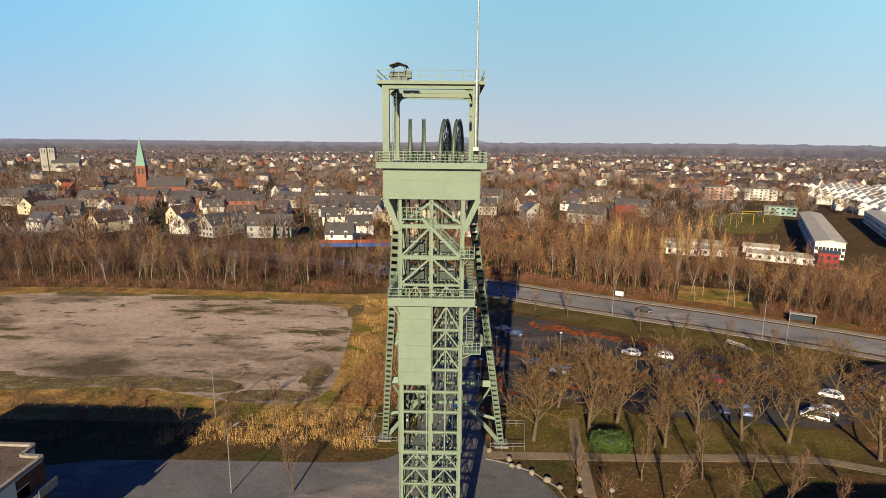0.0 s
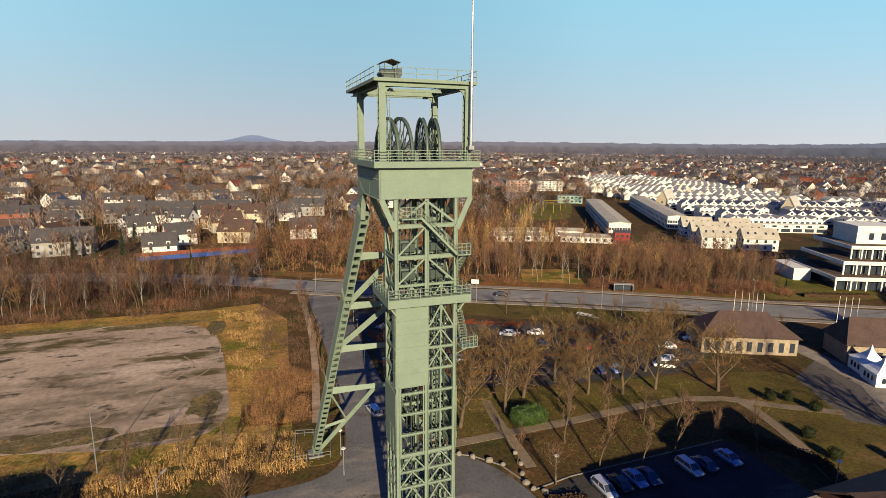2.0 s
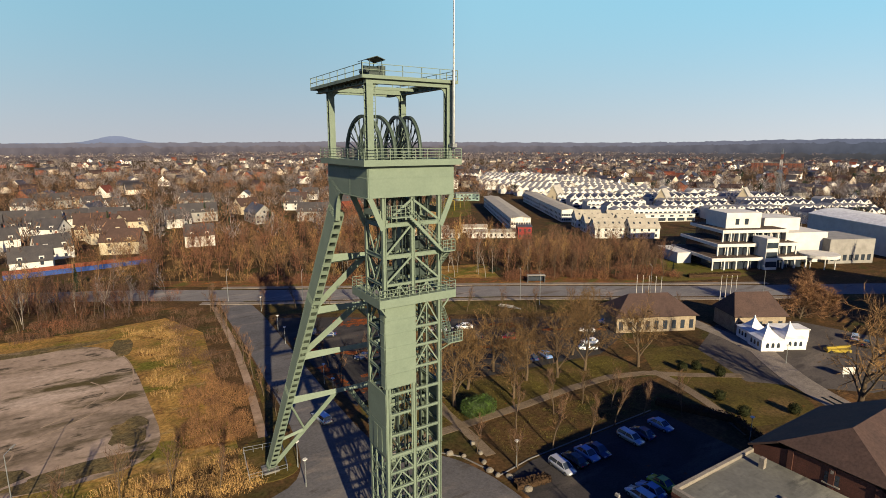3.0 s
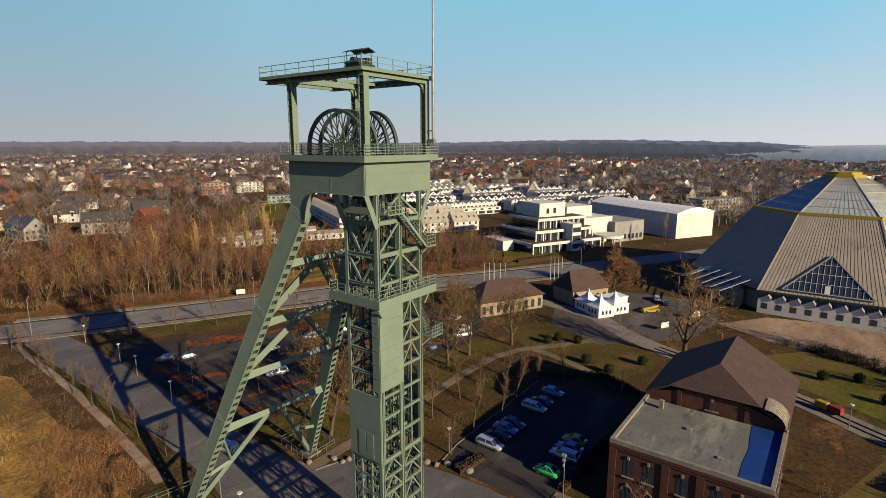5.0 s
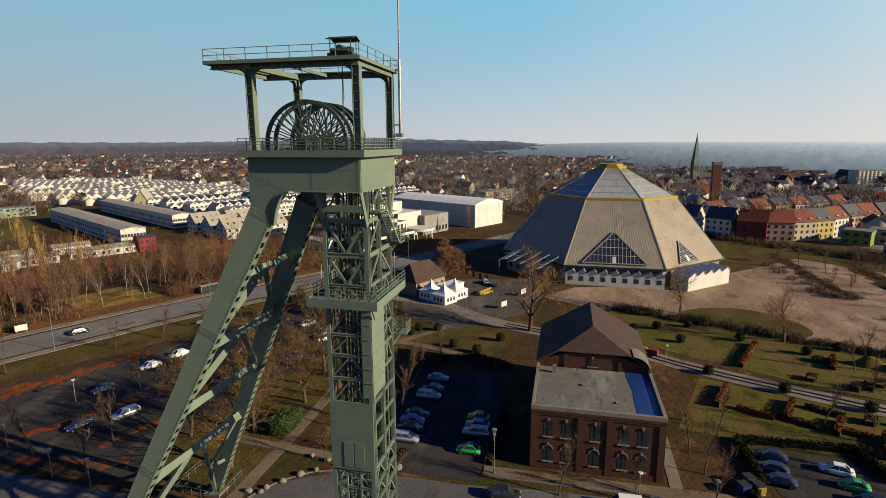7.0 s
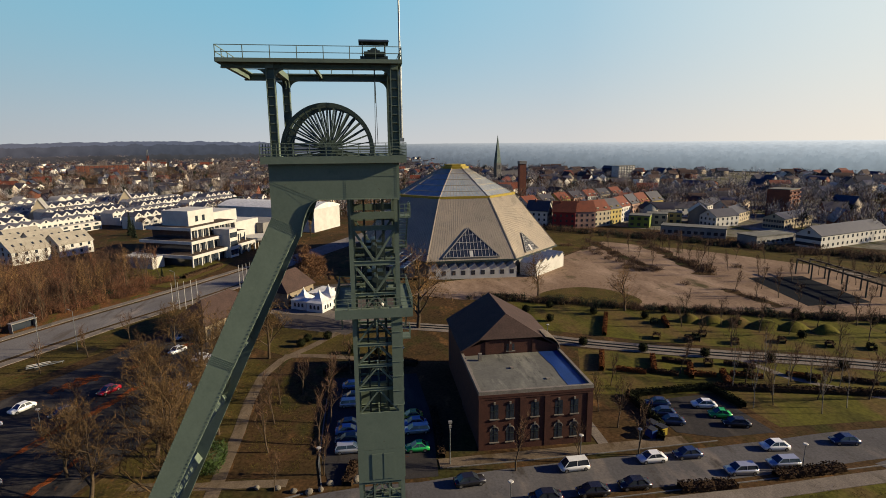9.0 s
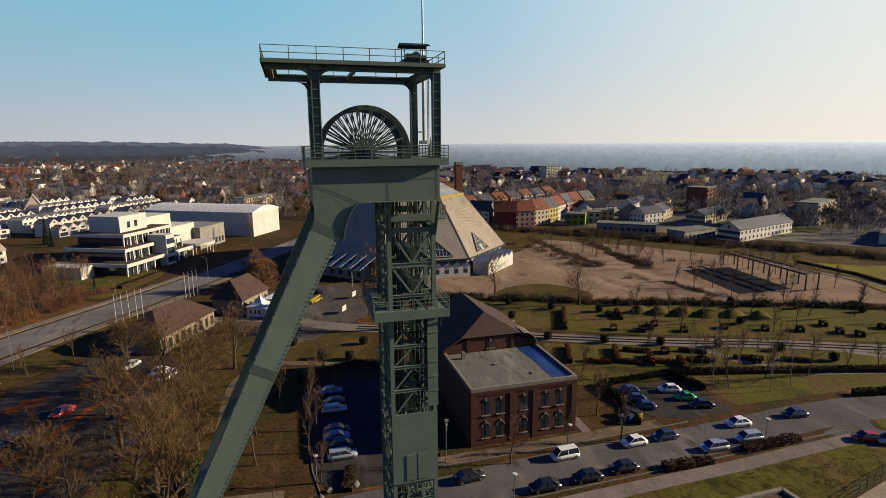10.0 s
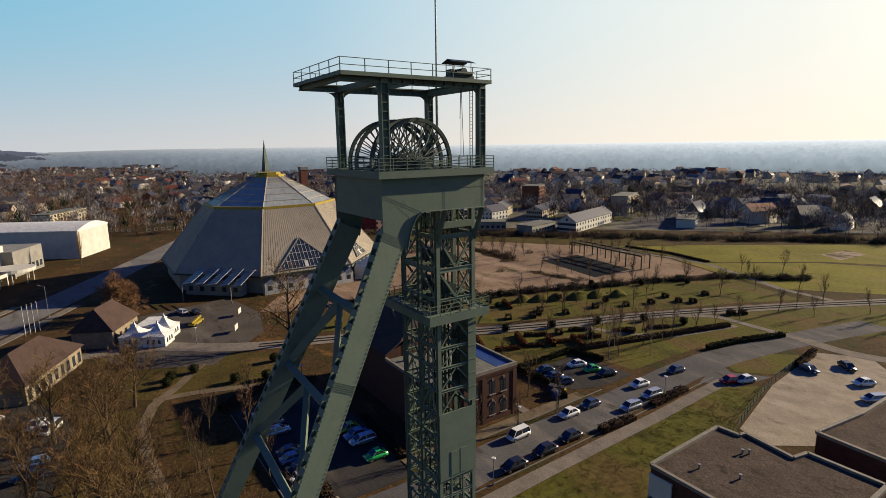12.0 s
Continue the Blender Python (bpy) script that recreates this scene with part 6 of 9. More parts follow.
place(DOUBLE, [(211, 187, -31), (196, 197, -31), (220, 202, -31), (205, 212, -31), (229, 217, -31), (214, 228, -31)])
LOWH = house("low_white_house", 14, 7, 3.2, 4.2, WHITE, BEIGEROOF, "low white house with a flat pale roof among trees", windows=(4, 1), chimney=False)
LOWH["group"] = "low white houses"
place(LOWH, [(108, 241, -20), (123, 238, -24), (139, 230, -30), (150, 224, -30), (126, 254, -24), (146, 246, -30), (112, 258, -20)])
REDH = house("red_house", 7, 7, 6.2, 6.8, REDWALL, ROOFGREY, "small bright red house with white-framed windows", windows=(3, 2), chimney=False)
place(REDH, [(157, 217, -30)])

# detached and terraced houses of the northern town
north = []
for nm, w, d, he, hr, wl, rfm, lab in (
        ("town_house", 13, 10.5, 5.4, 10.2, WHITE, ROOFGREY, "white rendered town house with a grey pitched roof"),
        ("town_house", 16, 11, 5.8, 10.8, CREAM, ROOFBROWN, "cream rendered town house with a brown pitched roof"),
        ("town_house", 14, 11, 6, 10.6, REDBRICK, ROOFRED, "brick town house with a red tiled roof"),
        ("town_house", 22, 11, 6.4, 11.4, GREYWALL, ROOFGREY, "grey rendered town house with a dark roof"),
        ("brick_terrace", 26, 11, 8.5, 12.2, REDBRICK, ROOFGREY, "long red brick apartment terrace with a grey roof")):
    h = house(nm, w, d, he, hr, wl, rfm, lab, windows=(5 if w > 20 else 2, 3 if w > 24 else 2), single=True, dormers=2 if w < 20 else 4)
    h["group"] = "northern town houses"
    north.append([h, []])
for (x, y) in scatter([(-320, 282), (-120, 262), (-20, 268), (100, 312), (150, 350), (150, 480), (-60, 540), (-360, 560), (-430, 380)], 96, rng, 20):
    k = rng.choices(range(4), (7, 5, 0.7, 4))[0]
    north[k][1].append((x, y, rng.choice((0, 20, 90, -25, 65)) + rng.uniform(-6, 6)))
north[4][1] = [(-186, 384, 2), (-138, 366, 4), (-158, 398, 3), (-225, 392, 0)]
north[0][1] += [(-50, 254, 2), (-78, 354, 6), (-64, 362, 6), (-50, 344, -30), (-98, 300, 4)]
north[1][1] += [(-30, 328, -40), (-12, 352, -20), (-26, 346, -40)]
north[3][1] += [(-84, 372, 4), (-58, 374, 4)]
for proto, sp in north:
    place(proto, sp)

# ---- white stepped office building, hall, gatehouses, tents ----
def axis_box(mb, c, u, a0, a1, b0, b1, z0, z1):
    """Box in a turned plan: a along u, b across it."""
    v = Vector((-u.y, u.x, 0))
    c = Vector((*c, 0))
    pts = [c + u * a + v * b for a, b in ((a0, b0), (a1, b0), (a1, b1), (a0, b1))]
    return mb.prism([(p.x, p.y) for p in pts], z0, z1)


office = thing("office_building", "white stepped concrete office building with ribbon windows", "building", base=(194, 126, 0))
OU = Vector((0.905, -0.425, 0))
OC = (173.4, 129.2)
for lev, (a0, a1, b0, b1, z) in enumerate(((0, 40, -8, 22, 0), (4, 38, -4.5, 22, 4.8), (8, 36, -1, 22, 9.6))):
    ob = part("storey", axis_box(MB(), OC, OU, a0 + 2.2, a1 - 1, b0 + 2.2, b1 - 1, z, z + 4.2), GLASS, office, "dark ribbon glazing", False, True)
    part("slab", axis_box(MB(), OC, OU, a0, a1, b0, b1, z + 3.5, z + 4.75), WHITE, office, "", False, True)
    part("roof_terrace", axis_box(MB(), OC, OU, a0 + 0.4, a1 - 0.4, b0 + 0.4, b1 - 0.4, z + 4.75, z + 4.77), GRAVELROOF, office, "brown gravelled terrace", False, True)
    for i in range(1, 12):
        f = a0 + 2.2 + (a1 - a0 - 3.2) * i / 12
        part("mullion", axis_box(MB(), OC, OU, f - 0.1, f + 0.1, b0 + 2.1, b0 + 2.2, z, z + 3.5), WHITE, office, "", False, True)
    col = MB()
    for i in range(9):
        f = a0 + 0.5 + (a1 - a0 - 1.0) * i / 8
        axis_box(col, OC, OU, f - 0.25, f + 0.25, b0 + 0.3, b0 + 0.8, z, z + 3.5)
    part("colonnade", col, WHITE, office, "", False, True)["kind"] = "stuff"
for a0, a1, b0, b1, z0, z1 in ((12, 27, 3.5, 17, 14.3, 20.6), (38, 56, 2, 22, 0, 12.4), (32, 48, 8, 22, 12.4, 17.6), (21, 26, -9, -1, 0, 12.2), (-6, 0, 6, 22, 0, 4.4)):
    part("wing", axis_box(MB(), OC, OU, a0, a1, b0, b1, z0, z1), WHITE, office, "white rendered block", False, True)
part("wing", axis_box(MB(), OC, OU, 54, 74, -2, 18, 0, 10.0), GREYWALL, office, "pale grey rendered wing", False, True)
wb = MB()
for i in range(7):
    axis_box(wb, OC, OU, 55 + i * 2.7, 56.6 + i * 2.7, -2.06, -2, 1.2, 3.6)
for i in range(2):
    axis_box(wb, OC, OU, 16 + i * 4, 17.6 + i * 4, 3.44, 3.5, 15.8, 18.2)
for i in range(3):
    axis_box(wb, OC, OU, 21.2, 25.8, -9.06, -9, 1 + i * 3.7, 3.2 + i * 3.7)
part("glazing", wb, GLASS, office, "", False, True)["kind"] = "stuff"
rot = MB()
pc = Vector((*OC, 0)) + OU * 46 + Vector((0.425, 0.905, 0)) * -6
rot.prism([(pc.x + 7 * math.cos(k * math.pi / 12), pc.y + 7 * math.sin(k * math.pi / 12)) for k in range(24)], 4.2, 5.4)
part("round_canopy", rot, WHITE, office, "round white canopy", False, True)
for k in range(8):
    part("canopy_post", MB().rod((pc.x + 6 * math.cos(k * math.pi / 4), pc.y + 6 * math.sin(k * math.pi / 4), 0), (pc.x + 6 * math.cos(k * math.pi / 4), pc.y + 6 * math.sin(k * math.pi / 4), 4.2), 0.2, n=6), WHITE, office, "", False, True)

hall = thing("sports_hall", "white sports hall with a shallow curved roof", "hall", base=(261, 76.5, 0))
HU, HV = Vector((0.485, 0.874, 0)), Vector((0.874, -0.485, 0))
hc = Vector((261.2, 76.6, 0))


def swept(prof, c, u, v, b0, b1, mb):
    """An outline across v, swept along u."""
    n = len(prof)
    vs = []
    for b in (b0, b1):
        for a, z in prof:
            p = c + v * a + u * b
            vs.append((p.x, p.y, z))
    return mb.add(vs, [tuple(range(n - 1, -1, -1)), tuple(range(n, 2 * n))] + [(i, (i + 1) % n, n + (i + 1) % n, n + i) for i in range(n)])


arch_roof = [(13.4, 12.4)] + [(13.4 - 26.8 * k / 12, 12.8 + 2.6 * math.sin(math.pi * k / 12)) for k in range(13)] + [(-13.4, 12.4)]
arch_wall = [(-13, -0.3), (13, -0.3), (13, 12.6)] + [(13 - 26 * k / 12, 12.6 + 2.5 * math.sin(math.pi * k / 12)) for k in range(1, 12)] + [(-13, 12.6)]
part("wall", swept(arch_wall, hc, HU, HV, 0, 66, MB()), WHITE, hall, "", False, True)
part("roof", swept(arch_roof, hc, HU, HV, -0.3, 66.3, MB()), PVC, hall, "", False, True)

# two gatehouses with brown hipped roofs
def hipped(name, c, u, L, W, he, hr, wall, roofm, label, windows=6, hip=0.55):
    u = Vector((*u, 0)).normalized()
    v = Vector((-u.y, u.x, 0))
    c = Vector((*c, 0))
    ob = thing(name, label, "house", base=(c.x, c.y, 0))
    part("wall", axis_box(MB(), (c.x, c.y), u, -L / 2, L / 2, -W / 2, W / 2, -0.2, he), wall, ob, "", False, True)
    o = 0.6
    z = Vector((0, 0, 1))
    A, B, Cc, D = [c + u * a + v * b + z * he for a, b in ((-L / 2 - o, -W / 2 - o), (L / 2 + o, -W / 2 - o), (L / 2 + o, W / 2 + o), (-L / 2 - o, W / 2 + o))]
    r = max(0.2, L / 2 - W / 2 * hip)
    R0, R1 = c - u * r + z * hr, c + u * r + z * hr
    for pts in ((A, B, R1, R0), (B, Cc, R1), (Cc, D, R0, R1), (D, A, R0)):
        part("roof_slope", MB().slab(pts, 0.2), roofm, ob, "", False, True)
    for s in (-1, 1):
        for i in range(windows):
            a = -L / 2 + L * (i + 0.5) / windows
            w = axis_box(MB(), (c.x, c.y), u, a - 0.55, a + 0.55, s * W / 2 - 0.06, s * W / 2 + 0.06, 0.7, 3.0)
            part("window", w, GLASS, ob, "", False, True)
    return ob


hipped("gatehouse", (96, 93.8), (0.904, -0.428), 21.4, 10.6, 4.2, 8.9, GATEBRICK, ROOFBROWN, "low brown brick gatehouse with a brown hipped roof", 9, 1.0)
hipped("gatehouse", (118, 78.8), (0.879, -0.477), 13.4, 9.6, 4.4, 9.6, GATEBRICK, ROOFBROWN, "brown brick gatehouse with a steep brown roof beside white tents", 5, 0.44)


def pagoda(x, y, turn, s=5.2):
    """Peaked tent: fabric roof sweeping up to a point, side walls."""
    ob = thing("pagoda_tent", "white peaked pagoda tent with arched side windows", "tent", "pagoda tents", (x, y, 0), turn)
    part("side_wall", MB().box(-s / 2, s / 2, -s / 2, s / 2, 0.02, 2.8), PVC, ob)
    rf = MB()
    N = 5
    for k in range(4):
        for i in range(N):
            def ring(f):
                q = (1 - f) ** 1.7
                h = 2.75 + 3.4 * f ** 1.25
                return q * (s / 2 + 0.15) + 0.06, h
            (r0, z0), (r1, z1) = ring(i / N), ring((i + 1) / N)
            a0, a1 = math.pi / 4 + k * math.pi / 2, math.pi / 4 + (k + 1) * math.pi / 2
            q = math.sqrt(2)
            rf.add([(r0 * q * math.cos(a0), r0 * q * math.sin(a0), z0), (r0 * q * math.cos(a1), r0 * q * math.sin(a1), z0), (r1 * q * math.cos(a1), r1 * q * math.sin(a1), z1), (r1 * q * math.cos(a0), r1 * q * math.sin(a0), z1)], [(0, 1, 2, 3)])
    part("roof", rf, PVC, ob)
    for sx, sy, tn in ((-s / 2 - 0.02, 0, 0), (0, -s / 2 - 0.02, 90)):
        for e in (-1.3, 0, 1.3):
            mb = MB().box(-0.02, 0.02, -0.35, 0.35, 0.9, 1.7)
            mb.extrude_x([(-0.35, 1.7), (0.35, 1.7), (0.22, 2.0), (0, 2.1), (-0.22, 2.0)], -0.02, 0.02)
            o = part("window", mb, GLASS, ob)
            o.matrix_basis = pose(sx if tn == 0 else e, e if tn == 0 else sy, 0, 0, 0, tn)
    return ob


for x, y in ((109.9, 73.0), (106.6, 68.2), (112.2, 66.0)):
    pagoda(x, y, -30, 5.4)
tt = thing("flat_tent", "low white flat-roofed tent annexe", "tent", base=(117.0, 68.6, 0), turn=-30)
part("side_wall", MB().box(-4, 4, -2.2, 2.2, 0.02, 3.0), PVC, tt)
part("roof", MB().box(-4.2, 4.2, -2.4, 2.4, 3.0, 3.2), PVC, tt)
dg = thing("work_platform", "yellow site machine beside the tents", "machine", base=(117.5, 57.6, 0), turn=-38)
part("chassis", MB().box(-2.6, 2.6, -0.9, 0.9, 0.35, 1.0), YELLOWTRIM, dg)
part("boom", MB().beam((-2.4, 0, 1.0), (2.6, 0, 1.7), 0.5, 0.5), YELLOWTRIM, dg)
for x in (-1.8, 1.8):
    part("wheels", MB().rod((x, -1.0, 0.4), (x, 1.0, 0.4), 0.4, n=12), TYRE, dg)

# ---- row of coloured gabled houses beyond the hall ----
cols = [(WHITE, "white"), (WHITE, "white"), (REDWALL, "crimson"), (PINK, "pink"), (CREAM, "cream"), (YELLOW, "yellow"), (WHITE, "white"), (PINK, "pink"), (YELLOW, "yellow"), (YELLOW, "yellow")]
ROW = [(261, -30), (251, -44), (243, -56), (243, -66), (247, -76), (253, -86), (263, -97), (276, -110), (284, -121), (290, -133)]
ROWTURN = [54, 54, 66, 88, -68, -60, -50, -50, -56, -63]
for k, (m, nm) in enumerate(cols):
    h = house("row_house", 12.5, 11, 9.4, 14.6, m, ROOFRED if k in (2, 3, 4, 6, 8) else ROOFGREY, nm + " four-storey row house with a steep roof and dormers", windows=(4, 3), dormers=2)
    h["group"] = "coloured row houses"
    h.matrix_basis = pose(*ROW[k], 0, 0, 0, ROWTURN[k])
for k in range(7):
    h = house("row_house", 12, 11, 9.0, 13.0, (WHITE, CREAM, YELLOW, PINK, WHITE, CREAM, GREYWALL)[k], (ROOFRED, ROOFGREY)[k % 2], "gabled row house on the back street", windows=(4, 3), dormers=2)
    h["group"] = "back street houses"
    h.matrix_basis = pose(296 + 9 * k, -50 - 14 * k, 0, 0, 0, -58)

# square brick water tower, two churches, blocks of flats
wt = thing("brick_tower", "square red brick tower with a pale top", "tower", base=(389, -73, 0))
part("shaft", MB().box(386.2, 391.8, -75.8, -70.2, 0, 30), REDBRICK, wt, "", False, True)
part("top", MB().box(385.9, 392.1, -76.1, -69.9, 30, 32.5), GREYWALL, wt, "", False, True)


def church(name, x, y, wall, spire, h_tower, h_spire, label, turn, s=1.0, twin=False):
    ob = thing(name, label, "church", base=(x, y, gz(x, y)), turn=turn)
    for dx in ((-5, 5) if twin else (0,)):
        part("tower", MB().box(dx - 3.6 * s, dx + 3.6 * s, -3.6 * s, 3.6 * s, -1, h_tower), wall, ob)
        sp = MB().add([(dx - 3.6 * s, -3.6 * s, h_tower), (dx + 3.6 * s, -3.6 * s, h_tower), (dx + 3.6 * s, 3.6 * s, h_tower), (dx - 3.6 * s, 3.6 * s, h_tower), (dx, 0, h_tower + h_spire)], [(0, 1, 4), (1, 2, 4), (2, 3, 4), (3, 0, 4)])
        part("spire", sp, spire, ob)
        lv = MB()
        for e in (-1.4 * s, 1.4 * s):
            lv.box(dx + e - 0.6, dx + e + 0.6, -3.6 * s - 0.08, -3.6 * s, h_tower - 7, h_tower - 2)
        part("belfry", lv, GLASS, ob)["kind"] = "stuff"
    part("nave", MB().extrude_x([(-7 * s, -1), (7 * s, -1), (7 * s, 10 * s), (0, 17 * s), (-7 * s, 10 * s)], 3.6 * s + (5 if twin else 0), 34 * s), wall, ob)
    part("nave_roof", MB().slab([(3.6 * s, -7.5 * s, 9.7 * s), (34.3 * s, -7.5 * s, 9.7 * s), (34.3 * s, 0, 17.4 * s), (3.6 * s, 0, 17.4 * s)], 0.3).slab([(34.3 * s, 7.5 * s, 9.7 * s), (3.6 * s, 7.5 * s, 9.7 * s), (3.6 * s, 0, 17.4 * s), (34.3 * s, 0, 17.4 * s)], 0.3), ROOFGREY, ob)
    return ob


COPPER = material("green_copper", (0.07, 0.15, 0.115), (0.05, 0.11, 0.09), rough=0.6, scale=0.4)
DARKCOPPER = material("dark_green_copper", (0.05, 0.085, 0.075), (0.03, 0.05, 0.045), rough=0.6, scale=0.4)
church("church", -258, 452, REDBRICK, COPPER, 27, 24, "red brick church with a green copper spire", 15, 1.0)
church("church", -612, 820, GREYWALL, ROOFGREY, 34, 5, "dark stone church with twin square towers", 20, 1.2, True)
church("church", 579, -98, ROOFGREY, DARKCOPPER, 24, 33, "dark neo-gothic church with a slender green spire", -70, 0.85)


TEAL = material("teal_render", (0.17, 0.24, 0.21), rough=0.85, scale=0.3, grain=0.08)
HEDGEWALL = material("lime_green_render", (0.15, 0.19, 0.03), rough=0.85, scale=0.3, grain=0.08)


def flats(name, x, y, w, d, h, turn, wall, label, rows, colsn):
    ob = thing(name, label, "block of flats", base=(x, y, gz(x, y)), turn=turn)
    part("wall", MB().box(-w / 2, w / 2, -d / 2, d / 2, -0.5, h), wall, ob)
    part("roof", MB().box(-w / 2 - 0.2, w / 2 + 0.2, -d / 2 - 0.2, d / 2 + 0.2, h, h + 0.5), ROOFFELT, ob)
    wm = MB()
    for s in (-1, 1):
        for j in range(rows):
            for i in range(colsn):
                a = -w / 2 + w * (i + 0.5) / colsn
                z = h * (j + 0.3) / rows
                wm.box(a - 0.9, a + 0.9, s * d / 2 - 0.06, s * d / 2 + 0.06, z, z + 1.5)
    part("glazing", wm, GLASS, ob)["kind"] = "stuff"
    bal = MB()
    for j in range(rows):
        for i in range(0, colsn, 2):
            a = -w / 2 + w * (i + 0.5) / colsn
            bal.box(a - 1.3, a + 1.3, -d / 2 - 1.1, -d / 2, h * (j + 0.2) / rows, h * (j + 0.2) / rows + 1.0)
    part("balcony_tier", bal, wall, ob)["kind"] = "stuff"
    return ob


flats("block_of_flats", 246, 500, 24, 12, 11, -10, PINK, "pink and white block of flats", 4, 6)
flats("block_of_flats", 284, 498, 26, 12, 10, -20, WHITE, "white block of flats with balconies", 4, 7)
flats("block_of_flats", 238, 388, 20, 10, 6, -28, TEAL, "low teal green block", 2, 6)
flats("block_of_flats", 970, 508, 78, 13, 15, -62, REDBRICK, "long red brick block of flats", 6, 22)
flats("block_of_flats", 201, -236, 33, 11, 12.5, -64, CREAM, "pale yellow block of flats", 5, 7)
flats("block_of_flats", 262, -207, 15, 13, 17, -60, REDBRICK, "brown brick block of flats", 6, 5)
flats("block_of_flats", 655, -292, 30, 13, 15, -70, WHITE, "white block of flats", 7, 12)
flats("block_of_flats", 400, 92, 40, 12, 8, -30, CREAM, "low cream block of flats with balconies", 3, 12)
for k, (x, y, w, t, hr) in enumerate([(173, -165, 51, -72.5, 9.6), (233, -144, 18, -74, 9.5), (247, -163, 24, -52, 9.5), (274, -147, 19, -86, 9), (289, -173, 34, -50, 9), (222, -178, 32, -64, 8.6), (99, -285, 28, -50, 10), (300, -240, 30, -56, 10)]):
    h = house("terrace_block", w, 11, 6, hr, (WHITE, WHITE, CREAM)[k % 3], ROOFGREY, "white terrace block with a grey roof and roof windows", windows=(int(w / 3.5), 2))
    h["group"] = "southern terraces"
    h.matrix_basis = pose(x, y, 0, 0, 0, t)
for k, (x, y, w, t, m, lab) in enumerate([(177, -129, 24, -76, GREYWALL, "low grey flat-roofed block behind the tree belt"), (204, -110, 30, 53, GREYWALL, "long low dark flat-roofed block"), (238, -99, 11, 55, HEDGEWALL, "small green rendered house"), (243, -112, 11, 58, CREAM, "small cream flat-roofed house"), (247, -123, 11, 62, YELLOW, "small yellow flat-roofed house"), (141, -216, 30, -60, WHITE, "low white flat-roofed school building"), (152, -236, 26, -60, GREYWALL, "low grey flat-roofed school building")]):
    flats("flat_roofed_house", x, y, w, 10, 6.4 if w < 12 else 4.6, t, m, lab, 2 if w < 12 else 1, max(3, int(w / 3)))

# ---- the far town, joined ----
rf_ = random.Random(77)


def far_house(v, bw, br, x, y, z, w, d, he, hr, turn):
    c, s = math.cos(turn), math.sin(turn)
    def tr(pts):
        return np.array([(x + a * c - b * s, y + a * s + b * c, z + e) for a, b, e in pts], dtype=np.float32)
    W = [(-w, -d, -2), (w, -d, -2), (w, d, -2), (-w, d, -2), (-w, -d, he), (w, -d, he), (w, d, he), (-w, d, he), (-w, 0, hr), (w, 0, hr)]
    T = [(0, 1, 5), (0, 5, 4), (1, 2, 6), (1, 6, 5), (2, 3, 7), (2, 7, 6), (3, 0, 4), (3, 4, 7), (4, 8, 7), (5, 6, 9)]
    bw.add(tr(W), np.array(T))
    o = 0.5
    R = [(-w - o, -d - o, he - 0.3), (w + o, -d - o, he - 0.3), (w + o, 0, hr + 0.2), (-w - o, 0, hr + 0.2), (-w - o, d + o, he - 0.3), (w + o, d + o, he - 0.3)]
    br.add(tr(R), np.array([(0, 1, 2), (0, 2, 3), (3, 2, 5), (3, 5, 4)]))


walls = {k: Bulk() for k in ("w", "c", "r")}
roofs = {k: Bulk() for k in ("g", "b", "r")}
FARWALL = material("weathered_render", (0.5, 0.46, 0.41), (0.38, 0.35, 0.31), rough=0.85, scale=0.05, island=True)
FARBEIGE = material("beige_render", (0.27, 0.22, 0.17), (0.20, 0.17, 0.14), rough=0.85, scale=0.05, island=True)
wm_ = {"w": FARWALL, "c": FARBEIGE, "r": REDBRICK}
rm_ = {"g": ROOFGREY, "b": ROOFBROWN, "r": ROOFRED}


def polar(a0, a1, r0, r1, n, taken=()):
    out = []
    while len(out) < n:
        a, r = radians(rf_.uniform(a0, a1)), math.sqrt(rf_.uniform(r0 * r0, r1 * r1))
        out.append((r * math.sin(a), 60 + r * math.cos(a)))
    return out


def district(places, ws, rs):
    for x, y in places:
        if inside((x, y), EST) or (150 < x < 330 and 20 < y < 260):
            continue
        if -320 < x < 160 and y < 480 and x + y > -100 and y > 150:
            continue
        f = 0.7 + noise.noise((x / 120, y / 120, 5.0))
        if f < 0.45:
            continue
        far_house(None, walls[rf_.choices("wcr", ws)[0]], roofs[rf_.choices("gbr", rs)[0]], x, y, gz(x, y), rf_.uniform(4.5, 10), rf_.uniform(4.2, 5.6), rf_.uniform(4.5, 8), rf_.uniform(8.5, 12), rf_.choice((0.3, 1.87, -0.4, 1.2)) + rf_.uniform(-0.15, 0.15))


district(polar(-60, 60, 490, 1500, 560), (3, 4, 2), (5, 3, 1))
district(polar(-60, 75, 1300, 1700, 160), (4, 4, 2), (5, 3, 1))
district(polar(-50, 62, 1650, 2200, 420), (6, 3, 2), (4, 3, 2))
district(polar(40, 100, 420, 1500, 520), (5, 3, 1.5), (5, 3, 1.2))
district(polar(98, 174, 500, 860, 300), (4, 6, 1), (5, 3, 1))
district(polar(96, 112, 360, 900, 110) + polar(112, 170, 300, 530, 75), (4, 5, 1), (6, 2, 1))
district(polar(14, 62, 560, 900, 170), (4, 3, 2), (4, 3, 1.4))
wt_, rt_ = Bulk(), Bulk()
for x, y, t in rest:
    far_house(None, wt_, rt_, x, y, gz(x, y), 5.2, 3.05, 7.0, 9.1, radians(t))
    far_house(None, wt_, rt_, x - 0.43 * 7, y - 0.9 * 7, gz(x, y), 2.4, 3.0, 4.4, 5.6, radians(t))
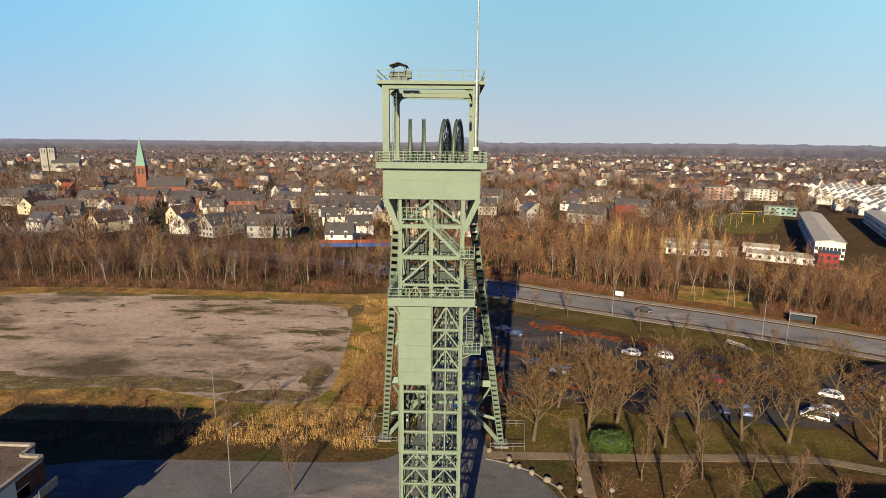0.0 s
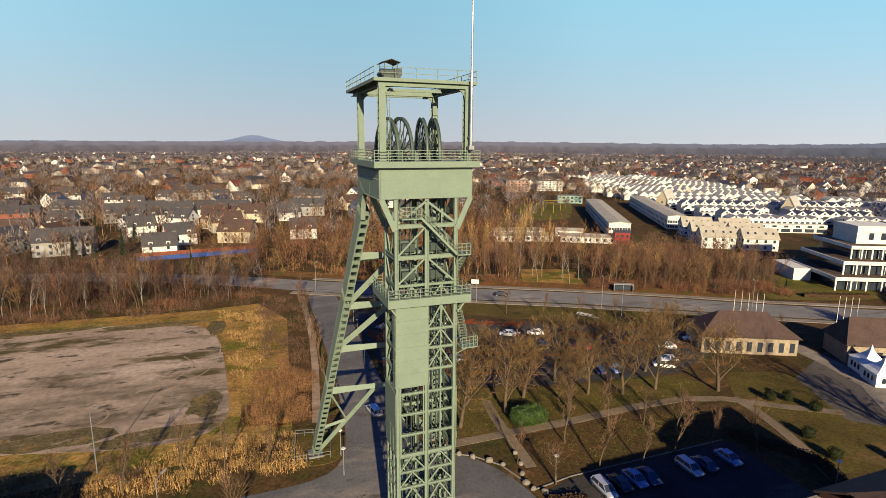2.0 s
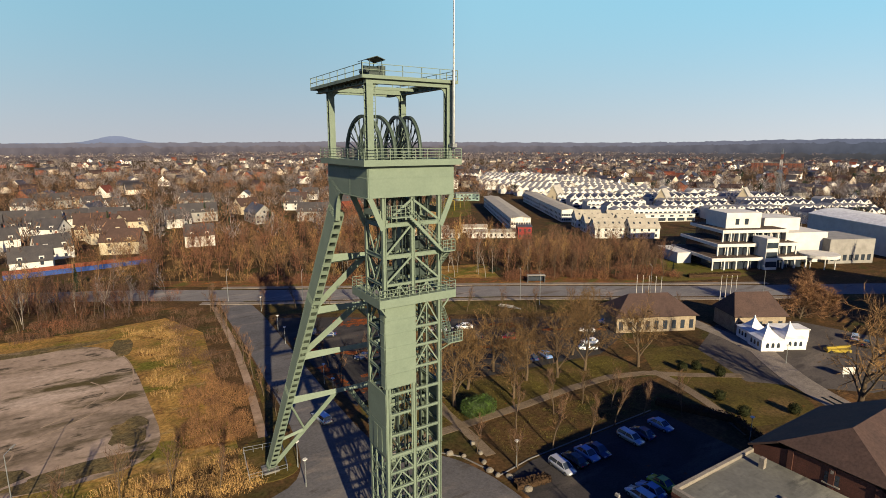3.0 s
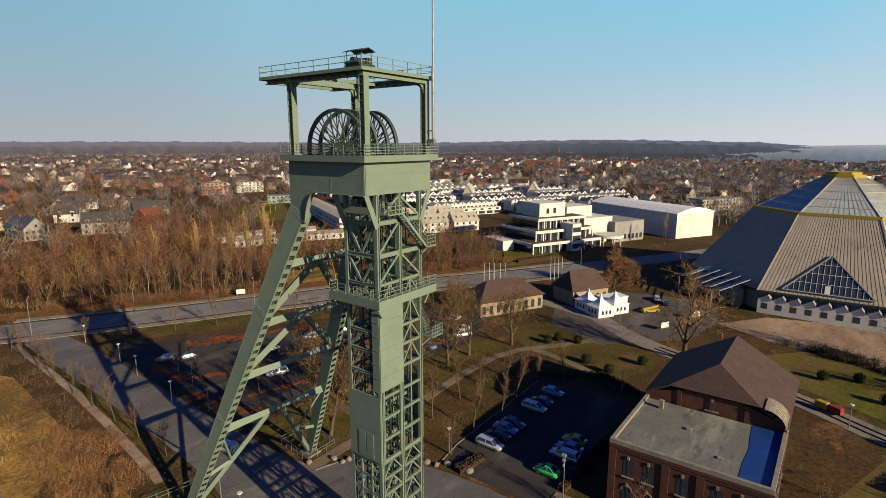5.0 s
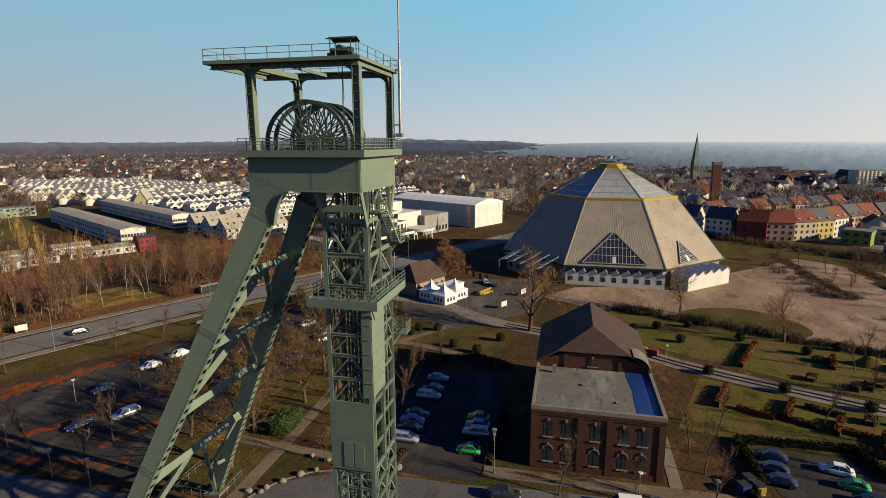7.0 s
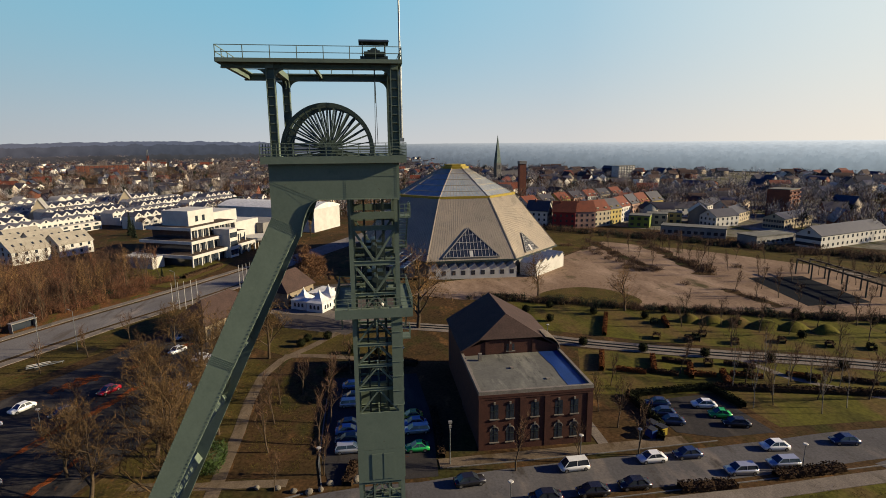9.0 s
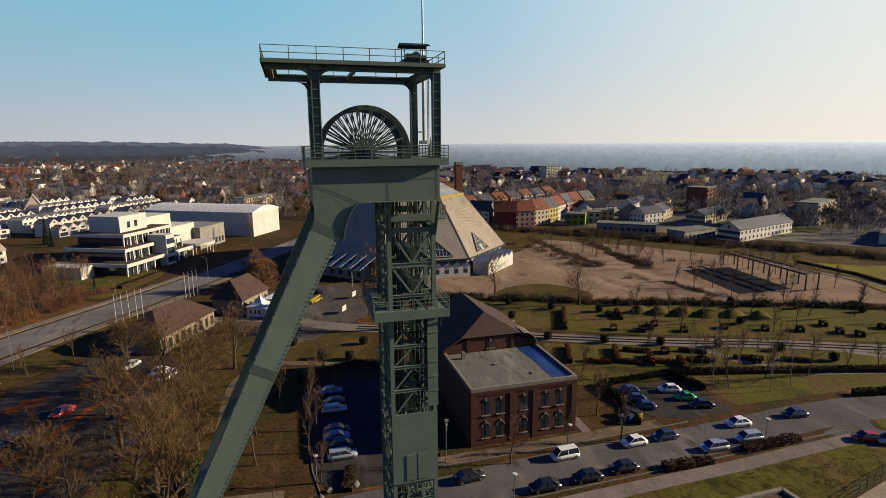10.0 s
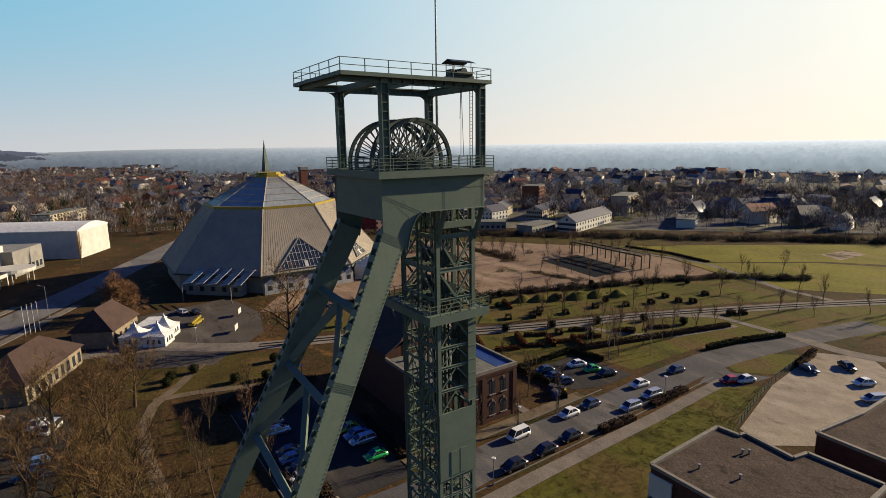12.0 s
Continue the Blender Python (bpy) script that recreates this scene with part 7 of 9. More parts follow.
tagged(new("far_terrace_walls", wt_.mesh("far_terrace_walls", WHITE)), "white walls of the farther terraces", "town", "", "stuff")
tagged(new("far_terrace_roofs", rt_.mesh("far_terrace_roofs", ZINC)), "pale roofs of the farther terraces", "town", "", "stuff")
for k, b in walls.items():
    tagged(new("far_house_walls", b.mesh("far_house_walls", wm_[k])), "pale walls of the distant town", "town", "", "stuff")
for k, b in roofs.items():
    tagged(new("far_house_roofs", b.mesh("far_house_roofs", rm_[k])), "pitched roofs of the distant town", "town", "", "stuff")


# ---- trees: bare winter crowns ----
def prism_tris(p, q, r0, r1, n):
    d = (q - p).normalized()
    a = Vector((0, 0, 1)) if abs(d.z) < 0.9 else Vector((1, 0, 0))
    u = d.cross(a).normalized()
    t = d.cross(u)
    v = []
    for c, r in ((p, r0), (q, r1)):
        for i in range(n):
            an = 2 * math.pi * i / n
            v.append(c + (u * math.cos(an) + t * math.sin(an)) * r)
    f = []
    for i in range(n):
        j = (i + 1) % n
        f += [(i, j, n + j), (i, n + j, n + i)]
    return v, f


class Twigs:
    def __init__(self):
        self.v, self.f = [], []

    def put(self, v, f):
        k = len(self.v)
        self.v.extend(tuple(a) for a in v)
        self.f.extend((a + k, b + k, c + k) for a, b, c in f)

    def blade(self, p, q, w, rng):
        s = (q - p).cross(Vector((rng.gauss(0, 1), rng.gauss(0, 1), rng.gauss(0, 1))))
        if s.length < 1e-5:
            return
        s = s.normalized() * w / 2
        self.put([p - s, p + s, q], [(0, 1, 2)])

    def arrays(self):
        return np.array(self.v, dtype=np.float32), np.array(self.f, dtype=np.int32)

    def mesh(self, name, mat):
        b = Bulk()
        b.add(*self.arrays())
        return b.mesh(name, mat)


def tilt(d, angle, rng):
    """d turned by an angle about a random axis across it."""
    a = d.cross(Vector((rng.gauss(0, 1), rng.gauss(0, 1), rng.gauss(0, 1))))
    return (Matrix.Rotation(angle, 3, a.normalized()) @ d).normalized() if a.length > 1e-5 else d


def bare_tree(seed, H, kids, spread, twigs, r0, fork=0.35, up=0.25, width=0.035, upright=0.0, wood_sides=(6, 5, 4)):
    """Trunk and limbs, and the finer branches with their twigs."""
    rng = random.Random(seed)
    wood, fine = Twigs(), Twigs()

    def grow(p, d, L, r, lev):
        n = 4 if lev == 0 else 3 if lev == 1 else 2
        pts = [p]
        for i in range(n):
            d = (tilt(d, rng.uniform(0.05, 0.2 + 0.06 * lev), rng) + Vector((0, 0, up * 0.35))).normalized()
            pts.append(pts[-1] + d * L / n)
        for i in range(n):
            a, b = r * (1 - 0.72 * i / n), r * (1 - 0.72 * (i + 1) / n)
            if lev < 2:
                wood.put(*prism_tris(pts[i], pts[i + 1], a, b, wood_sides[lev]))
            elif lev == 2:
                fine.put(*prism_tris(pts[i], pts[i + 1], a, b, 3))
            else:
                fine.blade(pts[i], pts[i + 1], r * 3, rng)
        if lev >= 2 or lev == len(kids):
            for k in range(twigs):
                i = rng.randrange(n)
                q = pts[i].lerp(pts[i + 1], rng.random())
                e = (tilt(d, rng.uniform(0.3, 1.0), rng) + Vector((0, 0, up))).normalized()
                fine.blade(q, q + e * rng.uniform(0.5, 1.25), width, rng)
        if lev < len(kids):
            for k in range(kids[lev]):
                f = fork + (1 - fork) * (k + rng.random()) / kids[lev] if lev == 0 else 0.25 + 0.75 * (k + rng.random()) / kids[lev]
                i = min(n - 1, int(f * n))
                q = pts[i].lerp(pts[i + 1], f * n - i)
                e = tilt(d, spread * rng.uniform(0.7, 1.25) * (1 - 0.35 * f if lev == 0 else 1), rng)
                e = (e + Vector((0, 0, up + upright))).normalized()
                grow(q, e, L * (0.66 if lev == 0 else 0.58) * rng.uniform(0.75, 1.15) * (1.05 - 0.4 * f if lev == 0 else 1), r * 0.5 * (1 - 0.4 * f), lev + 1)

    grow(Vector((0, 0, -0.2)), Vector((0, 0, 1)), H * 0.72, r0, 0)
    return wood, fine


def tree_thing(name, wood, fine, bark, twig, label, category="tree", group=""):
    ob = thing(name, label, category, group)
    for nm, tw, m in (("trunk", wood, bark), ("crown", fine, twig)):
        o = new(nm, tw.mesh(nm, m))
        o.parent = ob
    return ob


def plant(protos, spots, rng, lo=0.85, hi=1.15):
    """Spread prototypes over spots; each is used in place once, then copied."""
    used = set()
    for x, y, *s in spots:
        k = rng.randrange(len(protos))
        sc = s[0] if s else rng.uniform(lo, hi)
        m = pose(x, y, gz(x, y), 0, 0, rng.uniform(0, 360)) @ Matrix.Diagonal((sc, sc, sc, 1))
        if k not in used:
            used.add(k)
            protos[k].matrix_basis = m
        else:
            c = copy_thing(protos[k], m)
            c.matrix_basis = m
    for k, pr in enumerate(protos):
        if k not in used:
            for o in (*pr.children_recursive, pr):
                bpy.data.objects.remove(o)


rt = random.Random(11)
# broad park trees round the car park
park = []
for i in range(4):
    w, f = bare_tree(20 + i, 14, (10, 7, 4), 0.95, 11, 0.36, fork=0.18, up=0.18, width=0.046)
    park.append(tree_thing("tree", w, f, BARK, PARKTWIG, "broad bare deciduous tree on the winter lawn", "tree", "park trees"))
PARK = [(17.8, 80.5), (33.4, 86.9), (38.9, 79.2), (46, 83.9), (52.6, 81.8), (59.9, 81.2), (71.4, 76.6), (27.5, 82.5), (24, 92), (43, 91), (64, 89), (30, 98, 0.8),
        (56, 97, 0.8), (80, 99.2, 0.8)]
plant(park, PARK, rt)
big = []
w, f = bare_tree(41, 15, (10, 7, 4), 1.05, 9, 0.45, fork=0.2, up=0.15, width=0.04)
big.append(tree_thing("plane_tree", w, f, BARK, OLIVETWIG, "large spreading bare tree beside the promenade", "tree", "park trees"))
plant(big, [(86.5, 41.5, 1.3), (110, 1.6, 0.85), (91.5, -18, 0.85)], rt)
# young trees along kerbs and lanes
young = []
for i in range(3):
    w, f = bare_tree(60 + i, 6.2, (7, 4), 0.55, 6, 0.1, fork=0.32, up=0.32, width=0.05)
    young.append(tree_thing("young_tree", w, f, BARK, TWIG, "slender young bare street tree", "tree", "young street trees"))
Y = [(-1.6 + 0.03 * k, 96 + 9 * k) for k in range(9)]
Y += [(12 + 8.3 * k, 162.5 - 5.6 * k) for k in range(13) if k not in (4,)]
Y += [(24.8, 61), (33, 62.2), (40, 61), (47, 62), (54, 61.5), (22.1, 13.7), (22.3, 23.3), (21.6, 33.2), (36.7, 13.8), (31, 12.9), (22, 67.5), (32, 70), (41, 70.5), (48.3, 70.7), (52, 67), (60, 58)]
Y += scatter([(44, 8), (62, 2), (50, -40), (42, -56), (32, -56), (30, -20), (42, -14)], 10, rt, 6)
Y += [(188 - 9.5 * k, -48 - 5 * k) for k in range(9)] + [(176 - 9 * k, -76 - 6 * k) for k in range(8)] + [(126 - 7 * k, -104 - 0.5 * k) for k in range(7)] + [(86, -68), (84, -78), (83, -88), (96, -70), (106, -72), (68, -98), (60, -122), (50, -132), (44, -100), (52, -112), (36, -112)]
Y += scatter([(40, -62), (20, -112), (-20, -140), (-10, -110), (16, -70)], 14, rt, 6) + scatter([(64, -20), (84, -30), (70, -70), (56, -100), (44, -84), (54, -50)], 16, rt, 6)
Y += [(-17.8, 66), (-33, 79), (-41, 81), (-26, 82), (-14, 78.5), (-20, 80.5), (12, 100), (14, 112), (15, 124), (20, 103), (46, 104), (36, 112)]
Y += [(186 - 8.5 * k, -75.5 + 1.1 * k) for k in range(8)] + [(150, -52), (141, -53.5), (104, -61), (96, -62.5)]
plant(young, Y, rt, 0.95, 1.5)

# woods: single trees near the clearing's edges, the mass behind joined
slim, birch, pops = [], [], []
for i in range(4):
    w, f = bare_tree(80 + i, 11.5, (9, 4), 0.65, 10, 0.12, fork=0.28, up=0.4, width=0.05)
    slim.append((w, f))
for i in range(2):
    w, f = bare_tree(90 + i, 12, (10, 4), 0.42, 7, 0.10, fork=0.3, up=0.3, width=0.045)
    birch.append((w, f))
w, f = bare_tree(95, 17, (22, 3), 0.22, 10, 0.2, fork=0.12, up=0.5, width=0.06, upright=0.6)
pops.append((w, f))
slim_t = [tree_thing("woodland_tree", w, f, BARK, (TWIG, OLIVETWIG, REDTWIG, TWIG)[i], "tall thin bare woodland tree", "tree", "woodland trees") for i, (w, f) in enumerate(slim)]
birch_t = [tree_thing("birch_tree", w, f, BIRCHBARK, TWIG, "bare birch tree with a white trunk", "tree", "birch trees") for w, f in birch]
pop_t = [tree_thing("poplar_tree", w, f, BARK, STRAW, "tall narrow golden-twigged poplar", "tree", "poplars") for w, f in pops]
W1 = [(-230, 172), (-100, 174), (-40, 170), (-14, 176), (-6, 190), (-22, 206), (-60, 226), (-130, 244), (-230, 262)]
W2 = [(14, 196), (40, 181), (82, 158), (112, 141), (136, 130), (150, 152), (146, 212), (120, 262), (110, 330), (40, 290), (-20, 262), (-40, 232), (-10, 208)]
GLADE = [(72, 158), (84, 184), (104, 177), (92, 150)]
edge = scatter([(-200, 172), (-40, 170), (-14, 178), (-14, 190), (-60, 200), (-200, 196)], 90, rt, 2.6)
edge2 = scatter([(20, 196), (44, 181), (84, 158), (114, 141), (150, 124), (160, 136), (120, 164), (90, 184), (50, 208), (24, 220)], 100, rt, 2.6)
plant(slim_t, edge + [q for q in edge2 if not inside(q, GLADE)], rt, 0.75, 1.2)
plant(birch_t, scatter([(-180, 172), (-40, 170), (-20, 180), (-60, 190), (-180, 188)], 34, rt, 4) + scatter([(36, 190), (84, 161), (104, 152), (112, 158), (60, 200)], 26, rt, 3), rt, 0.85, 1.2)
plant([tree_thing("birch_tree", *birch[0], BIRCHBARK, TWIG, "slim white-stemmed birch on the garden lawn", "tree", "garden birches")], [(39.7, -26.1), (38.4, -29.6), (29.9, -24.4), (37.5, -34.9), (31.1, -30.5), (37.8, -21.4), (33.6, -14), (44.2, -24.3), (40.7, -15.1)], rt, 0.7, 0.95)
plant(pop_t, [(78, 204), (82, 198), (74, 209), (86, 192), (100, 226), (106, 222), (60, 226), (92, 199), (70, 215), (120, 240), (66, 206), (96, 188), (104, 196), (229, 83)], rt, 0.8, 1.15)


def mass(name, places, kinds, mat, label, lo=0.7, hi=1.2):
    """Many bare trees joined, trunks and twigs together."""
    b = Bulk()
    arr = []
    for w, f in kinds:
        (v1, t1), (v2, t2) = w.arrays(), f.arrays()
        arr.append((np.concatenate((v1, v2)), np.concatenate((t1, t2 + len(v1)))))
    for x, y in places:
        v, t = arr[rt.randrange(len(arr))]
        b.add(spun(v, x, y, gz(x, y), rt.uniform(lo, hi), rt.uniform(0, 6.28), rt.uniform(0.85, 1.15)), t)
    return tagged(new(name, b.mesh(name, mat)), label, "woods", "", "stuff")


thin = []
for i in range(4):
    w, f = bare_tree(120 + i, 11, (8, 3), 0.75, 9, 0.11, fork=0.22, up=0.22, width=0.075, wood_sides=(3, 3, 3))
    thin.append((w, f))
mass("woodland", scatter(W1, 480, rt), thin[:2], DARKTWIG, "dense dark brown bare woodland", 0.75, 1.1)
mass("woodland", scatter(W1, 60, rt), thin[1:3], HAZETWIG, "bare grey-brown woodland", 0.6, 1.15)
mass("woodland", [q for q in scatter(W2, 400, rt) if not inside(q, GLADE)], thin[2:], REDTWIG, "dense bare reddish brown woodland")
mass("woodland", [q for q in scatter(W2, 230, rt) if not inside(q, GLADE)], thin[1:3], OLIVETWIG, "bare olive brown woodland", 0.6, 1.15)


GROVE = [(114, 148), (138, 134), (158, 132), (172, 146), (184, 172), (180, 190), (156, 204), (124, 190)]
mass("woodland", scatter(GROVE, 190, rt), thin[:3], TWIG, "dense dark bare grove beside the road", 0.55, 0.95)


# ---- shrubs, brambles and tall dry grass ----
def brush(seed, n, R, H, w, lean=0.6):
    """A tuft of rising stems."""
    rng = random.Random(seed)
    tw = Twigs()
    for i in range(n):
        a, r = rng.uniform(0, 6.283), R * math.sqrt(rng.random())
        p = Vector((r * math.cos(a), r * math.sin(a), -0.05))
        h = H * rng.uniform(0.5, 1) * (1 - 0.45 * (r / R) ** 2)
        q = p + Vector((rng.gauss(0, lean) * h * 0.5 + p.x * 0.25, rng.gauss(0, lean) * h * 0.5 + p.y * 0.25, h))
        tw.blade(p, q, w, rng)
        for k in range(2):
            m = p.lerp(q, rng.uniform(0.4, 0.9))
            tw.blade(m, m + Vector((rng.gauss(0, 0.3), rng.gauss(0, 0.3), rng.uniform(0, 0.4))) * H * 0.5, w * 0.8, rng)
    return tw


def undergrowth(name, places, H, R, n, w, mat, label, lean=0.6):
    b = Bulk()
    kinds = [brush(200 + i, n, R, H, w, lean).arrays() for i in range(4)]
    for x, y in places:
        v, t = kinds[rt.randrange(4)]
        b.add(spun(v, x, y, gz(x, y), rt.uniform(0.6, 1.3), rt.uniform(0, 6.28)), t)
    return tagged(new(name, b.mesh(name, mat)), label, "undergrowth", "", "stuff")


undergrowth("bramble_thicket", scatter([(-17.5, 93), (-7.5, 91.5), (-3.4, 111), (-8.8, 121), (-15, 112)], 110, rt), 1.9, 1.3, 60, 0.06, GOLDSCRUB, "dense red-brown bramble thicket beside the lane")
undergrowth("dry_reeds", scatter([(-44, 77.5), (-9, 77), (-9, 88), (-24, 88), (-44, 84)], 130, rt) + scatter([(-20, 112), (-13, 116), (-11, 160), (-24, 162), (-20, 140)], 70, rt), 1.5, 1.2, 45, 0.05, STRAW, "tall pale dry grass and reeds", 0.25)
undergrowth("scrub", scatter([(-170, 160), (-40, 165), (-10, 170), (-14, 182), (-60, 178), (-170, 178)], 260, rt) + scatter([(-13, 118), (-4, 116), (-1, 172), (-14, 172)], 70, rt) + scatter([(-70, 76), (-44, 78), (-20, 86), (-58, 96), (-80, 94)], 90, rt), 2.2, 1.5, 40, 0.05, TWIG, "bare brown scrub")
undergrowth("scrub", [q for q in scatter(W2, 380, rt) if not inside(q, GLADE)], 2.4, 2.0, 40, 0.07, OLIVETWIG, "bare woodland undergrowth")
undergrowth("scrub", scatter(W1, 260, rt), 2.4, 2.0, 40, 0.07, DARKTWIG, "dark russet woodland undergrowth")
undergrowth("scrub", scatter([(-230, 164), (-100, 168), (-40, 166), (-14, 170), (-4, 190), (-20, 206), (-60, 214), (-230, 220)], 380, rt), 3.0, 2.0, 44, 0.07, REDTWIG, "dense reddish scrub before the woods")

undergrowth("scrub", scatter(GROVE, 200, rt), 4.0, 2.4, 60, 0.08, TWIG, "dense brown shrubs in the grove")
undergrowth("scrub", scatter([(14, 194), (40, 179), (72, 163), (74, 170), (40, 188), (16, 204)], 90, rt) + scatter([(94, 151), (136, 128), (150, 122), (156, 132), (138, 142), (100, 160)], 170, rt), 3.0, 2.0, 50, 0.07, REDTWIG, "rusty scrub along the road")
undergrowth("evergreen_bush", [(60, 172), (62, 171), (108, 150), (112, 148), (128, 142), (131, 139), (134, 137), (98, 165), (100, 166)], 2.4, 1.6, 160, 0.16, NEEDLE, "dark evergreen bushes in the scrub")

TUFT = material("rough_winter_grass", (0.10, 0.082, 0.02), (0.06, 0.05, 0.014), rough=0.95, spec=0.04, scale=0.2, fine=2, grain=0.4, bump=0, island=True)
undergrowth("grass_tufts", scatter([(10, 42), (10.2, 22), (11, 4), (12.4, -12), (9.5, -22), (6.4, -27), (1.6, -7.5), (-5, 8), (-5.6, 28)], 900, rt), 0.3, 0.5, 16, 0.06, TUFT, "rough tufted winter grass", 0.9)
undergrowth("grass_tufts", scatter([(14, 78), (40, 78), (66, 77), (70, 82), (40, 87), (24, 93), (14, 90)], 500, rt) + scatter([(26, 63), (56, 64), (66, 70), (50, 74), (28, 73)], 400, rt) + scatter([(-150, 166), (-30, 163), (-13, 166), (-8, 140), (-10, 100), (-19, 90), (-18, 150), (-40, 160)], 900, rt), 0.32, 0.6, 14, 0.07, TUFT, "rough tufted winter grass", 0.9)


def leafy(seed, sx, sy, sz, n, size):
    """A clipped or rounded evergreen: many small leaves over a rounded block."""
    rng = random.Random(seed)
    tw = Twigs()
    rows, cols = 5, 10
    core = []
    for i in range(rows + 1):
        e = math.pi * (i / rows - 0.5)
        for j in range(cols):
            a = 2 * math.pi * j / cols
            k = rng.uniform(0.84, 0.94)
            core.append((sx * k * math.cos(a) * math.cos(e), sy * k * math.sin(a) * math.cos(e), sz + sz * k * math.sin(e)))
    for i in range(rows):
        for j in range(cols):
            q = (j + 1) % cols
            tw.put([core[i * cols + j], core[i * cols + q], core[(i + 1) * cols + q], core[(i + 1) * cols + j]], [(0, 1, 2), (0, 2, 3)])
    for i in range(n):
        d = Vector((rng.gauss(0, 1), rng.gauss(0, 1), rng.gauss(0, 1))).normalized()
        m = max(abs(d.x), abs(d.y), abs(d.z))
        d = d.lerp(d / m, 0.45)
        k = rng.uniform(0.82, 1.02)
        p = Vector((d.x * sx * k, d.y * sy * k, sz + d.z * sz * k))
        a = Vector((rng.gauss(0, 1), rng.gauss(0, 1), rng.gauss(0, 1))).normalized() * size
        b_ = a.cross(Vector((rng.gauss(0, 1), rng.gauss(0, 1), rng.gauss(0, 1)))).normalized() * size * 0.6
        tw.put([p - a, p + b_, p + a, p - b_], [(0, 1, 2), (0, 2, 3)])
    return tw


BELT = [(262, -18), (231, -52), (183, -103), (150, -136), (122, -163), (50, -234), (-20, -300)]
belt = []
for (x0, y0), (x1, y1) in zip(BELT, BELT[1:]):
    L = math.hypot(x1 - x0, y1 - y0)
    for i in range(int(L * 1.3)):
        f, e = rt.random(), rt.uniform(-5, 5)
        belt.append((x0 + (x1 - x0) * f + e * (y1 - y0) / L, y0 + (y1 - y0) * f - e * (x1 - x0) / L))
undergrowth("tree_belt", belt[::2], 4.2, 2.2, 50, 0.11, TWIG, "dense dark thicket along the railway")
undergrowth("tree_belt", belt[1::2], 3.0, 2.0, 50, 0.13, NEEDLE, "dark evergreen scrub along the railway")
laurel = new("laurel_bush", leafy(1, 3.4, 2.2, 1.5, 3200, 0.13).mesh("laurel_bush", HEDGEGREEN))
laurel.location = (29.7, 77.9, 0)
tagged(laurel, "large bright green laurel bush on the lawn", "bush")
topi = new("clipped_shrub", leafy(2, 1.05, 1.05, 1.0, 620, 0.1).mesh("clipped_shrub", HEDGEDARK))
tagged(topi, "dark clipped evergreen shrub on the lawn", "shrub", "clipped shrubs")
first = True
for x, y in [(77.6, 70.2), (80.7, 69), (81.8, 64.3), (71.5, 58.1), (69.3, 52.2), (77.9, 47.9), (92, 16), (95, 10), (98, 2), (90, -8), (84, -20), (92, 26), (80, -30), (74, -40), (86, 6), (88, -28), (62, -8), (57, -20), (52, -32), (68, 4), (80, -62), (70, -76), (76, -60), (62, -90), (64, -50), (46, -44), (38, -50)]:
    m = pose(x, y, 0, 0, 0, rt.uniform(0, 90))
    if first:
        topi.matrix_basis = m
        first = False
    else:
        copy_thing(topi, m)


def hedge(line, h, w, mat, label, seed):
    rng = random.Random(seed)
    tw = Twigs()
    for (x0, y0), (x1, y1) in zip(line, line[1:]):
        L = math.hypot(x1 - x0, y1 - y0)
        steps = max(2, int(L / 0.8))                      # uneven dense core
        ring_ = []
        for i in range(steps + 1):
            f = i / steps
            cx, cy = x0 + (x1 - x0) * f, y0 + (y1 - y0) * f
            nx, ny = -(y1 - y0) / L, (x1 - x0) / L
            a_, b_, hh = (w * rng.uniform(0.36, 0.48) for _ in range(3))
            hh = h * rng.uniform(0.82, 1.0)
            ring_.append([(cx - nx * a_, cy - ny * a_, -0.1), (cx - nx * a_, cy - ny * a_, hh * 0.85), (cx, cy, hh), (cx + nx * b_, cy + ny * b_, hh * 0.85), (cx + nx * b_, cy + ny * b_, -0.1)])
        for i in range(steps):
            for k in range(4):
                p_, q_, r_, s_ = ring_[i][k], ring_[i][k + 1], ring_[i + 1][k + 1], ring_[i + 1][k]
                tw.put([p_, q_, r_, s_], [(0, 1, 2), (0, 2, 3)])
        for i in range(int(L * 60)):
            f = rng.random()
            c = Vector((x0 + (x1 - x0) * f, y0 + (y1 - y0) * f, 0))
            nrm = Vector((-(y1 - y0) / L, (x1 - x0) / L, 0))
            e = rng.choice((0, 0, 1))
            p = c + nrm * (rng.uniform(-w, w) / 2 if e == 0 else rng.choice((-w, w)) / 2) + Vector((0, 0, h * (1 + rng.gauss(0, 0.05)) if e == 0 else rng.uniform(0, h)))
            a = Vector((rng.gauss(0, 1), rng.gauss(0, 1), rng.gauss(0, 1))).normalized() * 0.16
            b_ = a.cross(Vector((rng.gauss(0, 1), rng.gauss(0, 1), rng.gauss(0, 1)))).normalized() * 0.1
            tw.put([p - a, p + b_, p + a, p - b_], [(0, 1, 2), (0, 2, 3)])
    return tagged(new("hedge", tw.mesh("hedge", HEDGEDARK if mat is NEEDLE else HEDGERUST if mat is REDTWIG else HEDGEBROWN)), label, "hedge", "clipped hedges")


